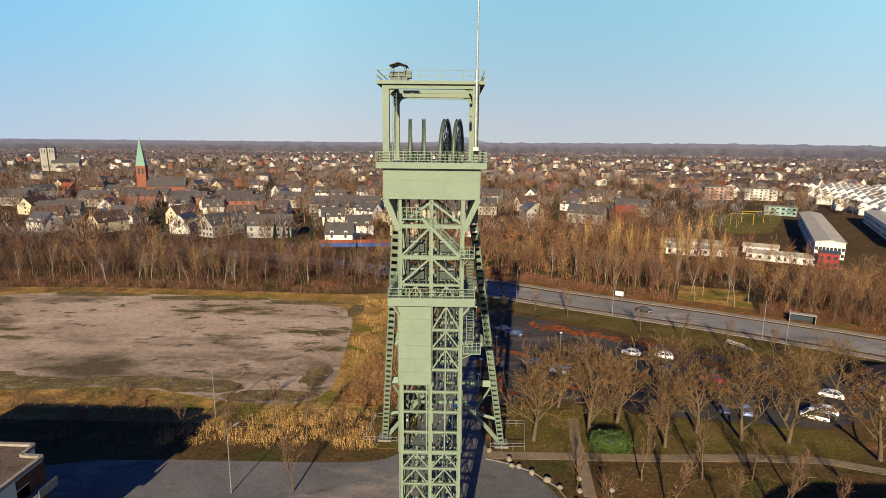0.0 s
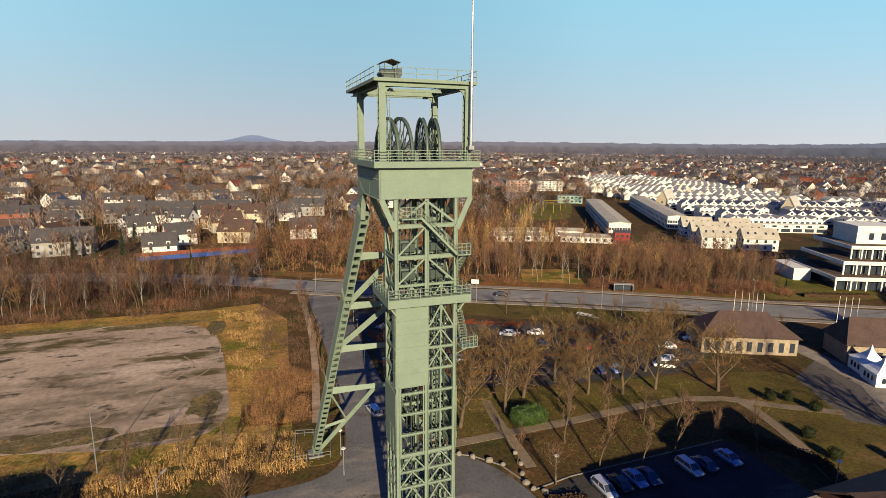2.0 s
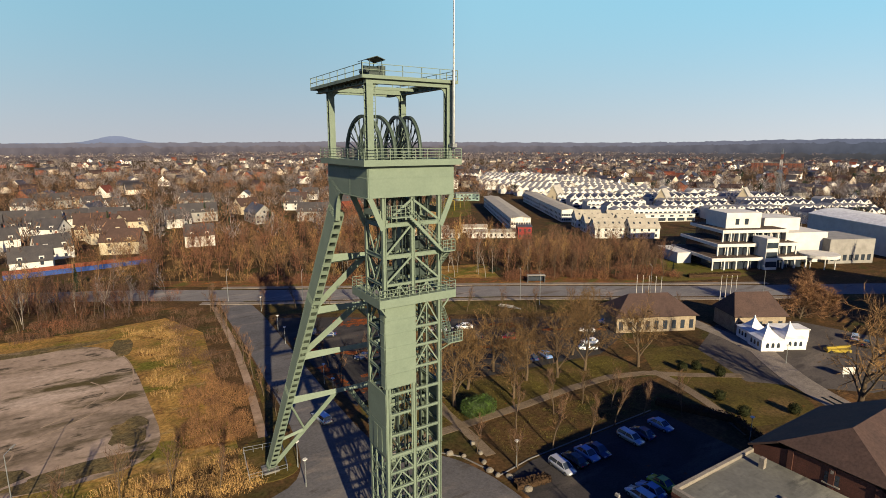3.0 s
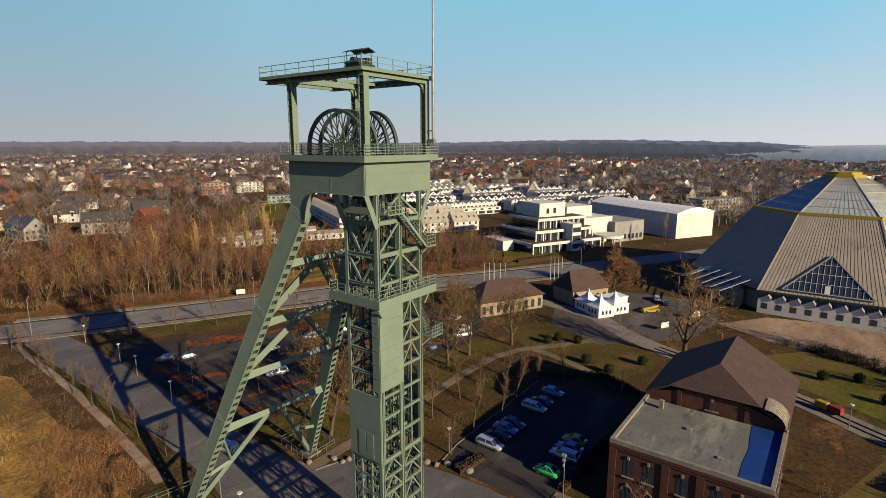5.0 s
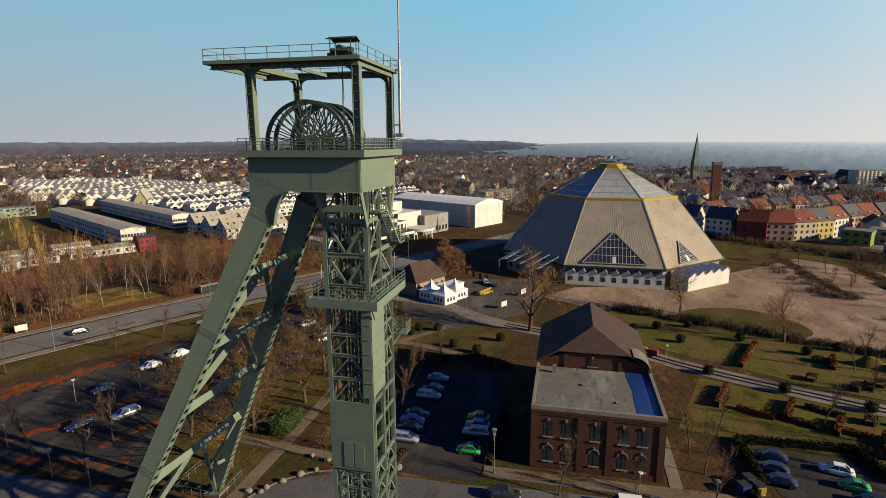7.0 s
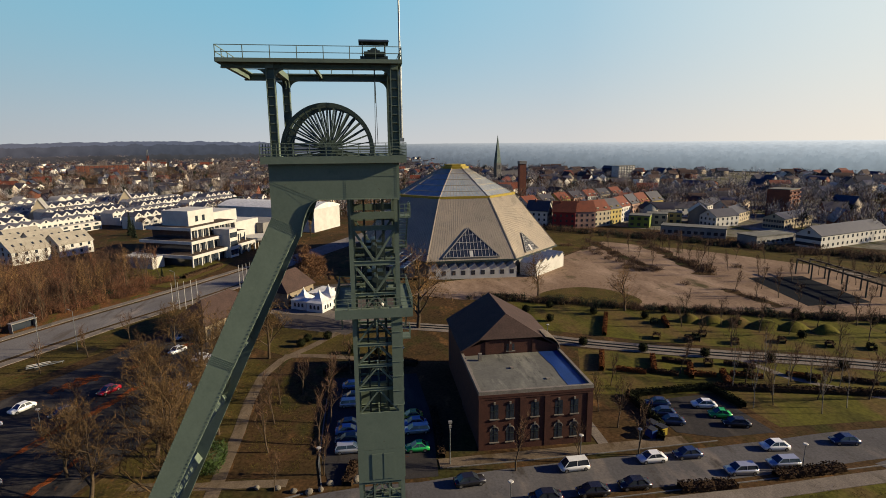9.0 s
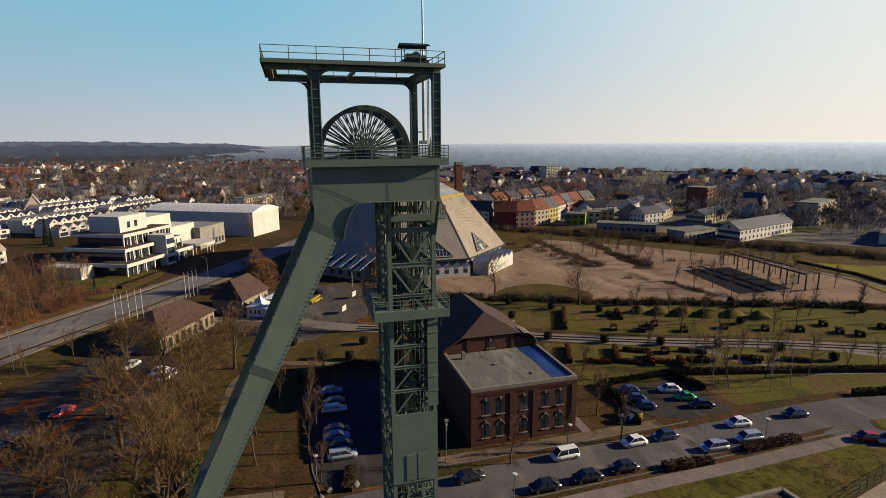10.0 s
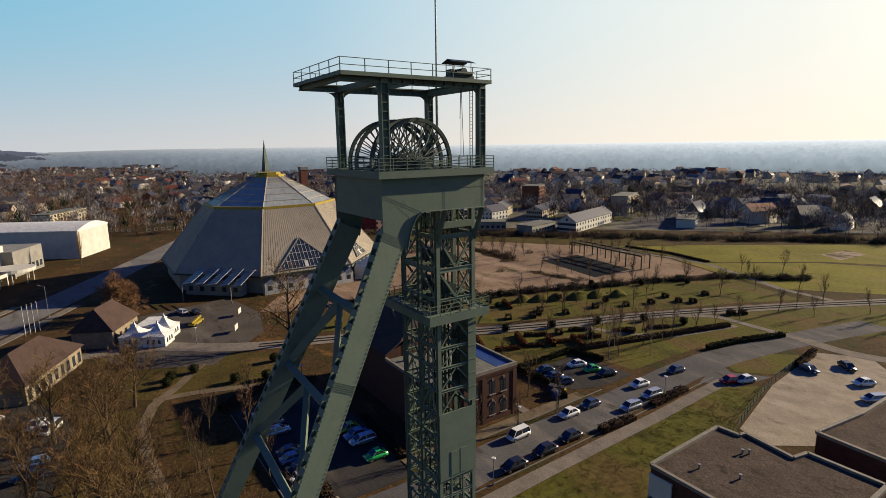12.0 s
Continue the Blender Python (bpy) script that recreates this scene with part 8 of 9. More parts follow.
hedge([(21.6, 57.5), (27, 56.5)], 0.9, 1.6, TWIG, "low brown hedge at the car park entrance", 1)
hedge([(26.5, 43.4), (32, 43), (42, 43)], 0.9, 1.1, TWIG, "low brown hedge along the brick building", 2)
hedge([(14.0, 12), (13.6, 4)], 0.9, 1.8, TWIG, "low brown hedge beside parked cars", 3)
hedge([(14.6, -3), (14.9, -14)], 0.9, 1.8, TWIG, "low brown hedge beside the street", 4)
hedge([(26, 8), (31, 5.5), (41, 6)], 1.1, 1.2, NEEDLE, "dark hedge round the small car park", 5)
hedge([(41.5, 6), (42, -11), (34, -12.5)], 1.1, 1.2, NEEDLE, "dark hedge behind the small car park", 6)
LONGHEDGE = [(112, 24), (105, 4), (90.6, -27.6), (81, -55), (71.5, -81), (58.6, -109), (40, -128)]
lh = []
for (x0, y0), (x1, y1) in zip(LONGHEDGE, LONGHEDGE[1:]):
    L = math.hypot(x1 - x0, y1 - y0)
    for i in range(int(L * 1.6)):
        f, e = rt.random(), rt.uniform(-1.6, 1.6)
        lh.append((x0 + (x1 - x0) * f + e * (y1 - y0) / L, y0 + (y1 - y0) * f - e * (x1 - x0) / L))
undergrowth("long_hedge", lh[::2], 2.6, 1.5, 60, 0.11, NEEDLE, "long dark overgrown hedge above the park lawn")
undergrowth("long_hedge", lh[1::2], 2.1, 1.5, 60, 0.09, TWIG, "brown stems in the overgrown hedge")
hedge([(42, -12), (36, -36), (30, -58)], 1.0, 1.6, TWIG, "brown hedge along the garden", 8)
hedge([(60, 63.5), (66, 52), (62, 44)], 1.2, 1.6, TWIG, "brown hedge behind the car park", 9)
undergrowth("fairground_scrub", [(194 - 7 * i + rt.gauss(0, 2), -37 - 1.6 * i + rt.gauss(0, 1.6)) for i in range(9)] + [(177, -48), (161.5, -48.2), (141.4, -43.7), (136.3, -45.9), (135.4, -50.7), (138, -47), (140, -46), (145, -47), (150, -50), (115.2, -51.3), (135.2, -84.4)] + [(150 - 1.5 * i + rt.gauss(0, 1.5), -72 + rt.gauss(0, 2)) for i in range(14)], 2.4, 1.8, 90, 0.1, TWIG, "brown scrub scattered over the fairground")
strip = [(q + rt.gauss(0, 2), -52 + rt.gauss(0, 1.3)) for q in range(137, 203, 2)] + [(q + rt.gauss(0, 2), -67 - (q - 126) * 0.14 + rt.gauss(0, 2)) for q in range(127, 197, 2)] + [(q + rt.gauss(0, 1), -60 - (108 - q) * 0.19 + rt.gauss(0, 1)) for q in range(87, 108, 2)]
undergrowth("fairground_scrub", strip, 1.5, 1.4, 50, 0.07, DARKTWIG, "low dark brown scrub in the planted strips")
hedge([(137.4, 133.2), (140.6, 128.6)], 1.4, 1.6, DARKTWIG, "brown clipped hedge before the office lawn", 41)
hedge([(153, 120.2), (162, 116.2), (172, 112.2)], 1.4, 1.8, DARKTWIG, "brown clipped hedge along the office drive", 42)
hedge([(24.2, -38), (22.4, -48), (18, -61.5)], 1.1, 1.5, NEEDLE, "dark hedge beside the park path", 11)
hedge([(76, -128), (96, -132), (118, -130)], 0.7, 1.2, TWIG, "low brown hedge beside the meadow", 12)
for k, (x, y, a) in enumerate([(52, 0, 60), (50, -6, 60), (48, -13, 65), (55, -12, 60), (46, -22, 62), (51, -24, 60), (44, -33, 62), (40, -42, 62)]):
    c, s = math.cos(radians(a)) * 3, math.sin(radians(a)) * 3
    hedge([(x - c, y - s), (x + c, y + s)], 0.8, 1.1, (REDTWIG, TWIG)[k % 2], ("low rusty garden hedge", "low clipped brown garden hedge")[k % 2], 20 + k)
for k, (x, y) in enumerate([(66.4, -21.8), (69.2, -27.3), (67.4, -24.5), (63.3, -31.8), (69.5, -15.4), (80.2, -20.7), (62.2, -43.2), (51.1, -68.2), (48, -70.8), (35, -68.4), (33.4, -71.6), (56.5, -69.3), (50.4, -81.7), (52.5, -17.8), (46.1, -22.4), (42.3, -33.3), (58, -52), (55, -60)]):
    hedge([(x - 1.0, y + 0.6), (x + 1.0, y - 0.6)], 1.2, 1.7, (TWIG, NEEDLE)[k % 3 == 2], ("square clipped brown hedge block", "square clipped dark hedge block")[k % 3 == 2], 60 + k)
for k, (x0, y0, x1, y1) in enumerate([(88, -10.8, 73, -3.6), (82.6, -24.5, 75.6, -21.9), (52, -13.2, 46.7, -10.4), (48.2, -18, 41.8, -15.3), (62, 2, 53, 6), (58, -8, 50.5, -4.4)]):
    hedge([(x0, y0), (x1, y1)], 1.2, 1.0, REDTWIG, "clipped rusty beech hedge across the lawn", 90 + k)

# conifers among the houses
con = []
for i in range(2):
    rng2 = random.Random(300 + i)
    tw = Twigs()
    for j in range(900):
        z = 12 * rng2.random() ** 1.3
        r = (1 - z / 12.5) * 2.6 * rng2.uniform(0.5, 1)
        a = rng2.uniform(0, 6.283)
        p = Vector((r * 0.25 * math.cos(a), r * 0.25 * math.sin(a), z + 0.4))
        tw.blade(p, Vector((r * math.cos(a), r * math.sin(a), z - 0.3 * r)), 0.5, rng2)
    wd = Twigs()
    wd.put(*prism_tris(Vector((0, 0, -0.2)), Vector((0, 0, 12)), 0.2, 0.03, 6))
    con.append(tree_thing("conifer", wd, tw, BARK, NEEDLE, "dark green conifer among the houses", "tree", "conifers"))
plant(con, scatter([(-260, 262), (-20, 262), (120, 310), (140, 420), (-250, 460)], 34, rt, 8) + [(-75, 254), (-83, 258), (-66, 262), (250, 175), (258, 180), (-35, 214), (164.3, 146, 0.36), (156.3, 128.8, 0.34)], rt, 0.6, 1.1)

RUST = material("rusty_brown_twigs", (0.15, 0.078, 0.036), (0.09, 0.047, 0.023), rough=0.95, scale=0.3, fine=3, grain=0.3, bump=0, island=True)
w, f = bare_tree(150, 8, (16, 8, 4), 0.9, 16, 0.22, fork=0.04, up=0.1, width=0.05)
rust = tree_thing("round_tree", w, f, BARK, RUST, "low round tree with a dense rusty crown", "tree", "round trees")
plant([rust], [(137, 75, 1.45), (145, 71, 0.9)], rt)


# ---- far bare trees between the houses and on the ridges, joined ----
def tuft(seed, n, H, R, w):
    """A far tree: a trunk and short twigs all through an uneven crown."""
    rng = random.Random(seed)
    tw = Twigs()
    tw.blade(Vector((0, 0, -0.3)), Vector((rng.gauss(0, 0.4), rng.gauss(0, 0.4), H * 0.7)), w * 1.6, rng)
    lobes = [(rng.uniform(-0.5, 0.5) * R, rng.uniform(-0.5, 0.5) * R, H * rng.uniform(0.42, 0.72), R * rng.uniform(0.4, 0.7)) for _ in range(4)]
    for i in range(n):
        lx, ly, lz, lr = lobes[rng.randrange(4)]
        d = Vector((rng.gauss(0, 1), rng.gauss(0, 1), rng.gauss(0, 1))).normalized()
        k = rng.random() ** 0.5
        p = Vector((lx + d.x * lr * k, ly + d.y * lr * k, max(0.3, lz + d.z * lr * k * 1.15)))
        e = (Vector((p.x * 0.5, p.y * 0.5, H * 0.25)).normalized() + Vector((rng.gauss(0, 0.45), rng.gauss(0, 0.45), rng.gauss(0, 0.3)))).normalized()
        tw.blade(p, p + e * H * rng.uniform(0.12, 0.26), w * 1.25, rng)
    return tw.arrays()


def far_trees(name, places, H, R, n, w, mat, label, lo=0.7, hi=1.25):
    kinds = [tuft(400 + i, n, H, R, w) for i in range(5)]
    b = Bulk()
    for x, y in places:
        v, t = kinds[rf_.randrange(5)]
        b.add(spun(v, x, y, gz(x, y), rf_.uniform(lo, hi), rf_.uniform(0, 6.28)), t)
    return tagged(new(name, b.mesh(name, mat)), label, "trees", "", "stuff")


ROWS = [(150, 196), (300, 180), (310, 340), (290, 370), (250, 380), (160, 300), (100, 236)]


def clear(places):
    return [(x, y) for x, y in places if not (inside((x, y), EST) and rf_.random() < 0.93) and not (-20 < x < 270 and -170 < y < 180) and not inside((x, y), ROWS)]


mats3 = (TWIG, HAZETWIG, TWIG)
for k in range(3):
    far_trees("distant_trees", clear(polar(-65, 50, 200, 700, 800)), 12, 4.8, 80, 0.22, mats3[k], "bare trees among the houses")
    far_trees("distant_trees", clear(polar(-65, 90, 600, 1000, 1000)), 12, 5.0, 44, 0.42, (TWIG, HAZETWIG, HAZETWIG)[k], "bare trees of the distant town")
    far_trees("distant_trees", clear(polar(-65, 90, 1000, 1750, 1100)), 13, 7, 24, 1.0, HAZETWIG, "bare trees of the distant town")
    far_trees("distant_trees", clear(polar(-65, 70, 1700, 2240, 700)), 14, 9, 20, 1.5, HAZETWIG, "bare trees of the distant town")
    far_trees("distant_trees", clear(polar(55, 112, 300, 640, 420) + polar(112, 172, 300, 530, 520)), 11, 4.6, 70, 0.24, (TWIG, HAZETWIG, PALEHAZETWIG)[k], "bare trees among the southern houses")
    far_trees("distant_trees", clear(polar(75, 112, 620, 1320, 700)), 10, 6, 40, 0.55, HAZETWIG, "bare trees of the southern town")
far_trees("distant_trees", polar(98, 174, 480, 870, 1300), 9, 5, 40, 0.45, PALEHAZETWIG, "bare trees of the hazy southern town")
far_trees("distant_conifers", clear(polar(40, 110, 300, 900, 160) + polar(110, 172, 300, 520, 60)), 11, 3.0, 90, 0.45, NEEDLE, "dark evergreens among the houses")


# ---- cars ----
def car_proto(paint, label, L=4.3, W=1.75, H=1.46, estate=False, van=False):
    """A parked car: lofted body, glazed cabin, wheels and lamps."""
    ob = thing("car", label, "car", "parked cars")
    h = L / 2
    secs = [(-h, 0.72, 0.42, 0.72), (-h + 0.12, 0.84, 0.30, 0.86), (-h + 0.9, 0.87, 0.22, 0.92), (0.0, 0.875, 0.20, 0.93), (h - 1.2, 0.87, 0.22, 0.90), (h - 0.25, 0.82, 0.28, 0.74), (h, 0.66, 0.40, 0.62)]
    body = MB()
    ring = []
    for x, w, z0, z1 in secs:
        w *= W / 1.75
        ring += [(x, -w, z0), (x, -w * 1.0, z0 + (z1 - z0) * 0.6), (x, -w * 0.93, z1), (x, w * 0.93, z1), (x, w, z0 + (z1 - z0) * 0.6), (x, w, z0)]
    n = len(secs)
    fs = [(5, 4, 3, 2, 1, 0), tuple((n - 1) * 6 + k for k in range(6))]
    for i in range(n - 1):
        for k in range(6):
            m = (k + 1) % 6
            fs.append((i * 6 + k, i * 6 + m, (i + 1) * 6 + m, (i + 1) * 6 + k))
    body.add(ring, fs)
    part("body", body, paint, ob, "", True)
    rear = -h + (0.15 if estate or van else 0.55)
    rt0 = rear + (0.25 if estate or van else 0.65)
    fr1, fr0 = (h - 0.95, h - 1.75)
    if van:
        fr1, fr0 = h - 0.5, h - 1.25
    cab = MB()
    wb, wt = 0.80 * W / 1.75, 0.62 * W / 1.75
    cab.add([(rear, -wb, 0.90), (fr1, -wb, 0.88), (fr1, wb, 0.88), (rear, wb, 0.90), (rt0, -wt, H - 0.04), (fr0, -wt, H - 0.02), (fr0, wt, H - 0.02), (rt0, wt, H - 0.04)],
            [(0, 1, 5, 4), (1, 2, 6, 5), (2, 3, 7, 6), (3, 0, 4, 7), (4, 5, 6, 7)])
    part("cabin_glass", cab, GLASS, ob)
    part("roof", MB().box(rt0 - 0.02, fr0 + 0.02, -wt - 0.02, wt + 0.02, H - 0.05, H), paint, ob)
    pil = MB()
    for s in (-1, 1):
        pil.beam((rear, s * wb, 0.9), (rt0, s * wt, H - 0.03), 0.09, 0.09)
        pil.beam((fr1, s * wb, 0.88), (fr0, s * wt, H - 0.03), 0.07, 0.07)
        mx = (rear + fr1) / 2
        pil.beam((mx, s * (wb + 0.005), 0.9), (mx, s * (wt + 0.01), H - 0.03), 0.07, 0.07)
    part("pillar_frame", pil, paint, ob)
    tyre = MB().rod((0, -0.1, 0), (0, 0.1, 0), 0.31, n=14).mesh("wheel", TYRE)
    rim = MB().rod((0, -0.105, 0), (0, 0.105, 0), 0.19, n=10).mesh("rim", RIM)
    for x in (-h + 0.78, h - 0.82):
        for s in (-1, 1):
            w = piece("wheel", tyre, ob, (x, s * (W / 2 - 0.1), 0.31))
            piece("rim", rim, w)
    hl = MB().box(-0.06, 0.06, -0.18, 0.18, -0.07, 0.07).mesh("headlight", HEADLIGHT)
    tl = MB().box(-0.05, 0.05, -0.14, 0.14, -0.09, 0.09).mesh("tail_light", TAILLIGHT)
    for s in (-1, 1):
        piece("headlight", hl, ob, (h - 0.1, s * 0.58, 0.6))
        piece("tail_light", tl, ob, (-h + 0.06, s * 0.62, 0.74))
    return ob


def carpaint(name, c, metal=0.0):
    return material(name, c, tuple(v * 0.93 for v in c), rough=0.25, metal=metal, bump=0, grain=0.03, spec=0.5)


fleet = {
    "white": car_proto(carpaint("white_car_paint", (0.62, 0.62, 0.61)), "white hatchback parked on the tarmac"),
    "silver": car_proto(carpaint("silver_car_paint", (0.40, 0.41, 0.43), 0.5), "silver estate car parked on the tarmac", 4.6, estate=True),
    "black": car_proto(carpaint("black_car_paint", (0.014, 0.014, 0.017)), "black saloon car parked on the tarmac", 4.5),
    "darkblue": car_proto(carpaint("dark_blue_car_paint", (0.018, 0.03, 0.075)), "dark blue car parked on the tarmac"),
    "blue": car_proto(carpaint("blue_car_paint", (0.10, 0.17, 0.33)), "pale blue car parked on the tarmac"),
    "red": car_proto(carpaint("red_car_paint", (0.30, 0.012, 0.02)), "dark red car parked by the lawn"),
    "green": car_proto(carpaint("green_car_paint", (0.02, 0.30, 0.07)), "bright green small car parked on the tarmac", 3.8),
    "lime": car_proto(carpaint("yellow_green_car_paint", (0.26, 0.30, 0.02)), "yellow-green car parked on the tarmac", 4.0),
    "van": car_proto(carpaint("white_van_paint", (0.60, 0.60, 0.58)), "white people carrier parked at the kerb", 4.5, H=1.72, van=True),
}
CARS = [
    ("black", 14.6, 31.0, 88), ("black", 14.9, 24.2, 88), ("black", 15.4, 17.9, 88), ("silver", 16.3, 1.1, 86), ("silver", 17.0, -6.2, 85),
    ("black", 19.6, 40.4, -85), ("van", 20.8, 24.6, 92), ("white", 21.0, 12.3, 90), ("darkblue", 21.2, 6.4, 88), ("white", 21.2, -8.2, 84), ("darkblue", 21.0, -20.2, 80),
    ("white", 35.4, -5.6, 75), ("green", 31.8, -6.2, 75), ("black", 28.5, -7.0, 75), ("darkblue", 37.2, 2.3, 75), ("darkblue", 33.9, 3.2, 75), ("darkblue", 30.9, 3.3, 75),
    ("red", 11.6, -24.4, 70), ("white", 10.0, -27.2, 70), ("darkblue", 4.9, -43.2, 160), ("black", 0.8, -51.2, 140), ("white", -4.4, -44.6, 60), ("silver", -8.2, -38.0, 60),
    ("blue", 53.2, 57.4, -90), ("silver", 45.6, 57.4, -90), ("darkblue", 48.4, 57.3, 90), ("darkblue", 38.2, 57.6, -90), ("blue", 36.0, 57.8, -90), ("black", 33.2, 57.6, 90), ("silver", 30.4, 57.4, -90),
    ("green", 29.2, 46.9, 90), ("silver", 34.6, 46.6, 90), ("blue", 36.8, 46.7, 90), ("lime", 39.4, 47.0, 90), 
    ("darkblue", 22.3, 111.9, 155), ("silver", 27.4, 107.6, 155), ("darkblue", 34.6, 119.2, 160), ("white", 46.0, 118.6, 150), ("darkblue", 17.3, 133.4, 160), ("darkblue", 20.4, 130.4, 160),
    ("white", 78.4, 98.4, 150), ("van", 69.6, 89.6, 150), ("darkblue", 54.2, 92.0, 80), ("blue", 58.0, 91.4, 80), ("white", 72.8, 91.8, 150), ("white", 53.0, 117.0, 150), ("red", 58.4, 104.6, 150), ("black", 50.0, 108.6, 150),
    ("black", 60.5, 152.0, -28), ("silver", 4.8, 90.3, 100), ("white", 88.0, 100.4, 150), ("black", 128.0, 56.0, 20), ("silver", 131.0, 59.4, 20),
]
seen_cars = set()
for kind, x, y, turn in CARS:
    m = pose(x, y, 0.03, 0, 0, turn)
    if kind in seen_cars:
        copy_thing(fleet[kind], m)
    else:
        seen_cars.add(kind)
        fleet[kind].matrix_basis = m


# ---- lamps, posts, flagpoles ----
def lamp_proto(h, label, head, group):
    ob = thing("street_lamp", label, "lamp post", group)
    part("pole", MB().rod((0, 0, -0.2), (0, 0, h), 0.09, 0.05, n=8), GALV, ob)
    part("base", MB().rod((0, 0, -0.2), (0, 0, 0.6), 0.12, 0.10, n=8), GALV, ob)
    if head == "disc":
        part("head", MB().rod((0, 0, h - 0.28), (0, 0, h - 0.02), 0.10, 0.20, n=10).rod((0, 0, h - 0.02), (0, 0, h + 0.07), 0.38, 0.30, n=14), WHITE, ob, "white disc lamp head")
    elif head == "arm":
        part("arm", MB().rod((0, 0, h), (1.3, 0, h + 0.25), 0.045, n=6), GALV, ob)
        part("head", MB().beam((1.1, 0, h + 0.22), (1.9, 0, h + 0.32), 0.28, 0.14, 0.22, 0.10), GREYWALL, ob, "grey lamp head")
    else:
        for k in range(3):
            part("floodlight", MB().box(-0.28 + 0.1 * k, 0.28 - 0.1 * k, -0.42, -0.12, h - 0.7 * k - 0.35, h - 0.7 * k), GREYWALL, ob, "pale floodlight")
    return ob


disc = lamp_proto(4.3, "grey lamp post with a white disc head", "disc", "disc lamps")
tall = lamp_proto(9.5, "tall grey street lamp with a short arm", "arm", "street lamps")
flood = lamp_proto(7.2, "grey mast with three floodlights", "flood", "floodlight masts")
for proto, sp in ((disc, [(11.2, 160.4), (10.7, 140.6), (9.8, 130.7), (7.9, 112.8), (14.5, 117.5), (10.2, 104.2), (9.4, 96.8), (-3.0, 78.6), (22.6, 22.9), (13.2, 36.2), (22.9, 13.4), (15.4, -8), (25, 61.5), (71.5, 11.6), (30, 121), (44, 109), (100.5, 60.5), (62, 47), (-3.4, 73.4)]),
                 (tall, [(82.5, 129.9), (50, 148), (121.9, 112.5), (24.4, 163.5), (-37.5, 85.8), (-26.3, 65.2), (5, 176), (84, 122.6), (150, 92)]),
                 (flood, [(24.7, 42.4)])):
    for k, (x, y) in enumerate(sp):
        m = pose(x, y, 0, 0, 0, 60 if proto is tall else -90 if proto is flood else 0)
        if k == 0:
            proto.matrix_basis = m
        else:
            copy_thing(proto, m)
pole = thing("flagpole", "tall bare white flagpole", "flagpole", "flagpoles")
part("pole", MB().rod((0, 0, -0.2), (0, 0, 8.2), 0.09, 0.05, n=8), WHITE, pole)
part("finial", MB().rod((0, 0, 8.2), (0, 0, 8.35), 0.09, 0.03, n=8), WHITE, pole)
spots = [(112.4, 110.4), (113.4, 109), (114.4, 107.6), (115.5, 106), (116.4, 104.7), (134.2, 96.6), (135.2, 95.6), (136.2, 94.6), (137.2, 93.6)]
for k, (x, y) in enumerate(spots):
    m = pose(x, y, 0)
    if k:
        copy_thing(pole, m)
    else:
        pole.matrix_basis = m

# ---- fenced feet of the struts, boulders ----
def pen(pts, h, label):
    ob = thing("guard_fence", label, "fence", "guard fences", (pts[0][0], pts[0][1], 0))
    ox, oy = pts[0]
    pm = MB().box(-0.03, 0.03, -0.03, 0.03, 0, h).mesh("post", GALV)
    for (a, b), (c, d) in zip(pts, pts[1:] + pts[:1]):
        L = math.hypot(c - a, d - b)
        for z in (h, h * 0.55):
            part("rail", MB().beam((a - ox, b - oy, z), (c - ox, d - oy, z), 0.05, 0.05, side=(0, 0, 1)), GALV, ob)
        for i in range(max(2, int(L / 1.4))):
            f = i / max(2, int(L / 1.4))
            piece("post", pm, ob, (a + (c - a) * f - ox, b + (d - b) * f - oy, 0))


pen([(-10.0, 78.6), (-4.6, 78.4), (-3.6, 85.4), (-9.2, 86.4)], 1.2, "low steel guard fence round a strut foot")
pen([(10.4, 77.2), (15.9, 77.4), (16.8, 84.6), (11.2, 84.8)], 1.2, "low steel guard fence round a strut foot")
def boulder(seed):
    rng2 = random.Random(seed)
    bm = bmesh.new()
    bmesh.ops.create_icosphere(bm, subdivisions=2, radius=0.5)
    for v in bm.verts:
        k = 1 + 0.22 * noise.noise(v.co * 2.2 + Vector((seed, 0, 0))) + rng2.uniform(-0.03, 0.03)
        v.co = Vector((v.co.x * k * 1.15, v.co.y * k * 0.95, max(-0.3, v.co.z * k * 0.85)))
    me = bpy.data.meshes.new("boulder")
    bm.to_mesh(me)
    bm.free()
    me.materials.append(ROCK)
    return tagged(new("boulder", me), "pale rough boulder beside the kerb", "boulder", "boulders along the kerb")


stones = [boulder(i) for i in range(3)]
for k, (x, y) in enumerate([(13.4, 72.9), (14.5, 72.7), (16.2, 71.2), (18.2, 69.5), (19.7, 67.8), (10.3, 76.9), (22.4, 59.9), (22.8, 56.2), (22.9, 70.0), (22.4, 67.1), (13.2, 74.6), (20.9, 62.6), (21.2, 61.1), (21.4, 64.8), (23.0, 57.8)]):
    m = pose(x, y, 0.22, 0, 0, k * 47) @ Matrix.Diagonal((0.8 + 0.1 * (k % 4),) * 3 + (1,))
    if k < 3:
        stones[k].matrix_basis = m
    else:
        o = copy_thing(stones[k % 3], m)
        o.matrix_basis = m

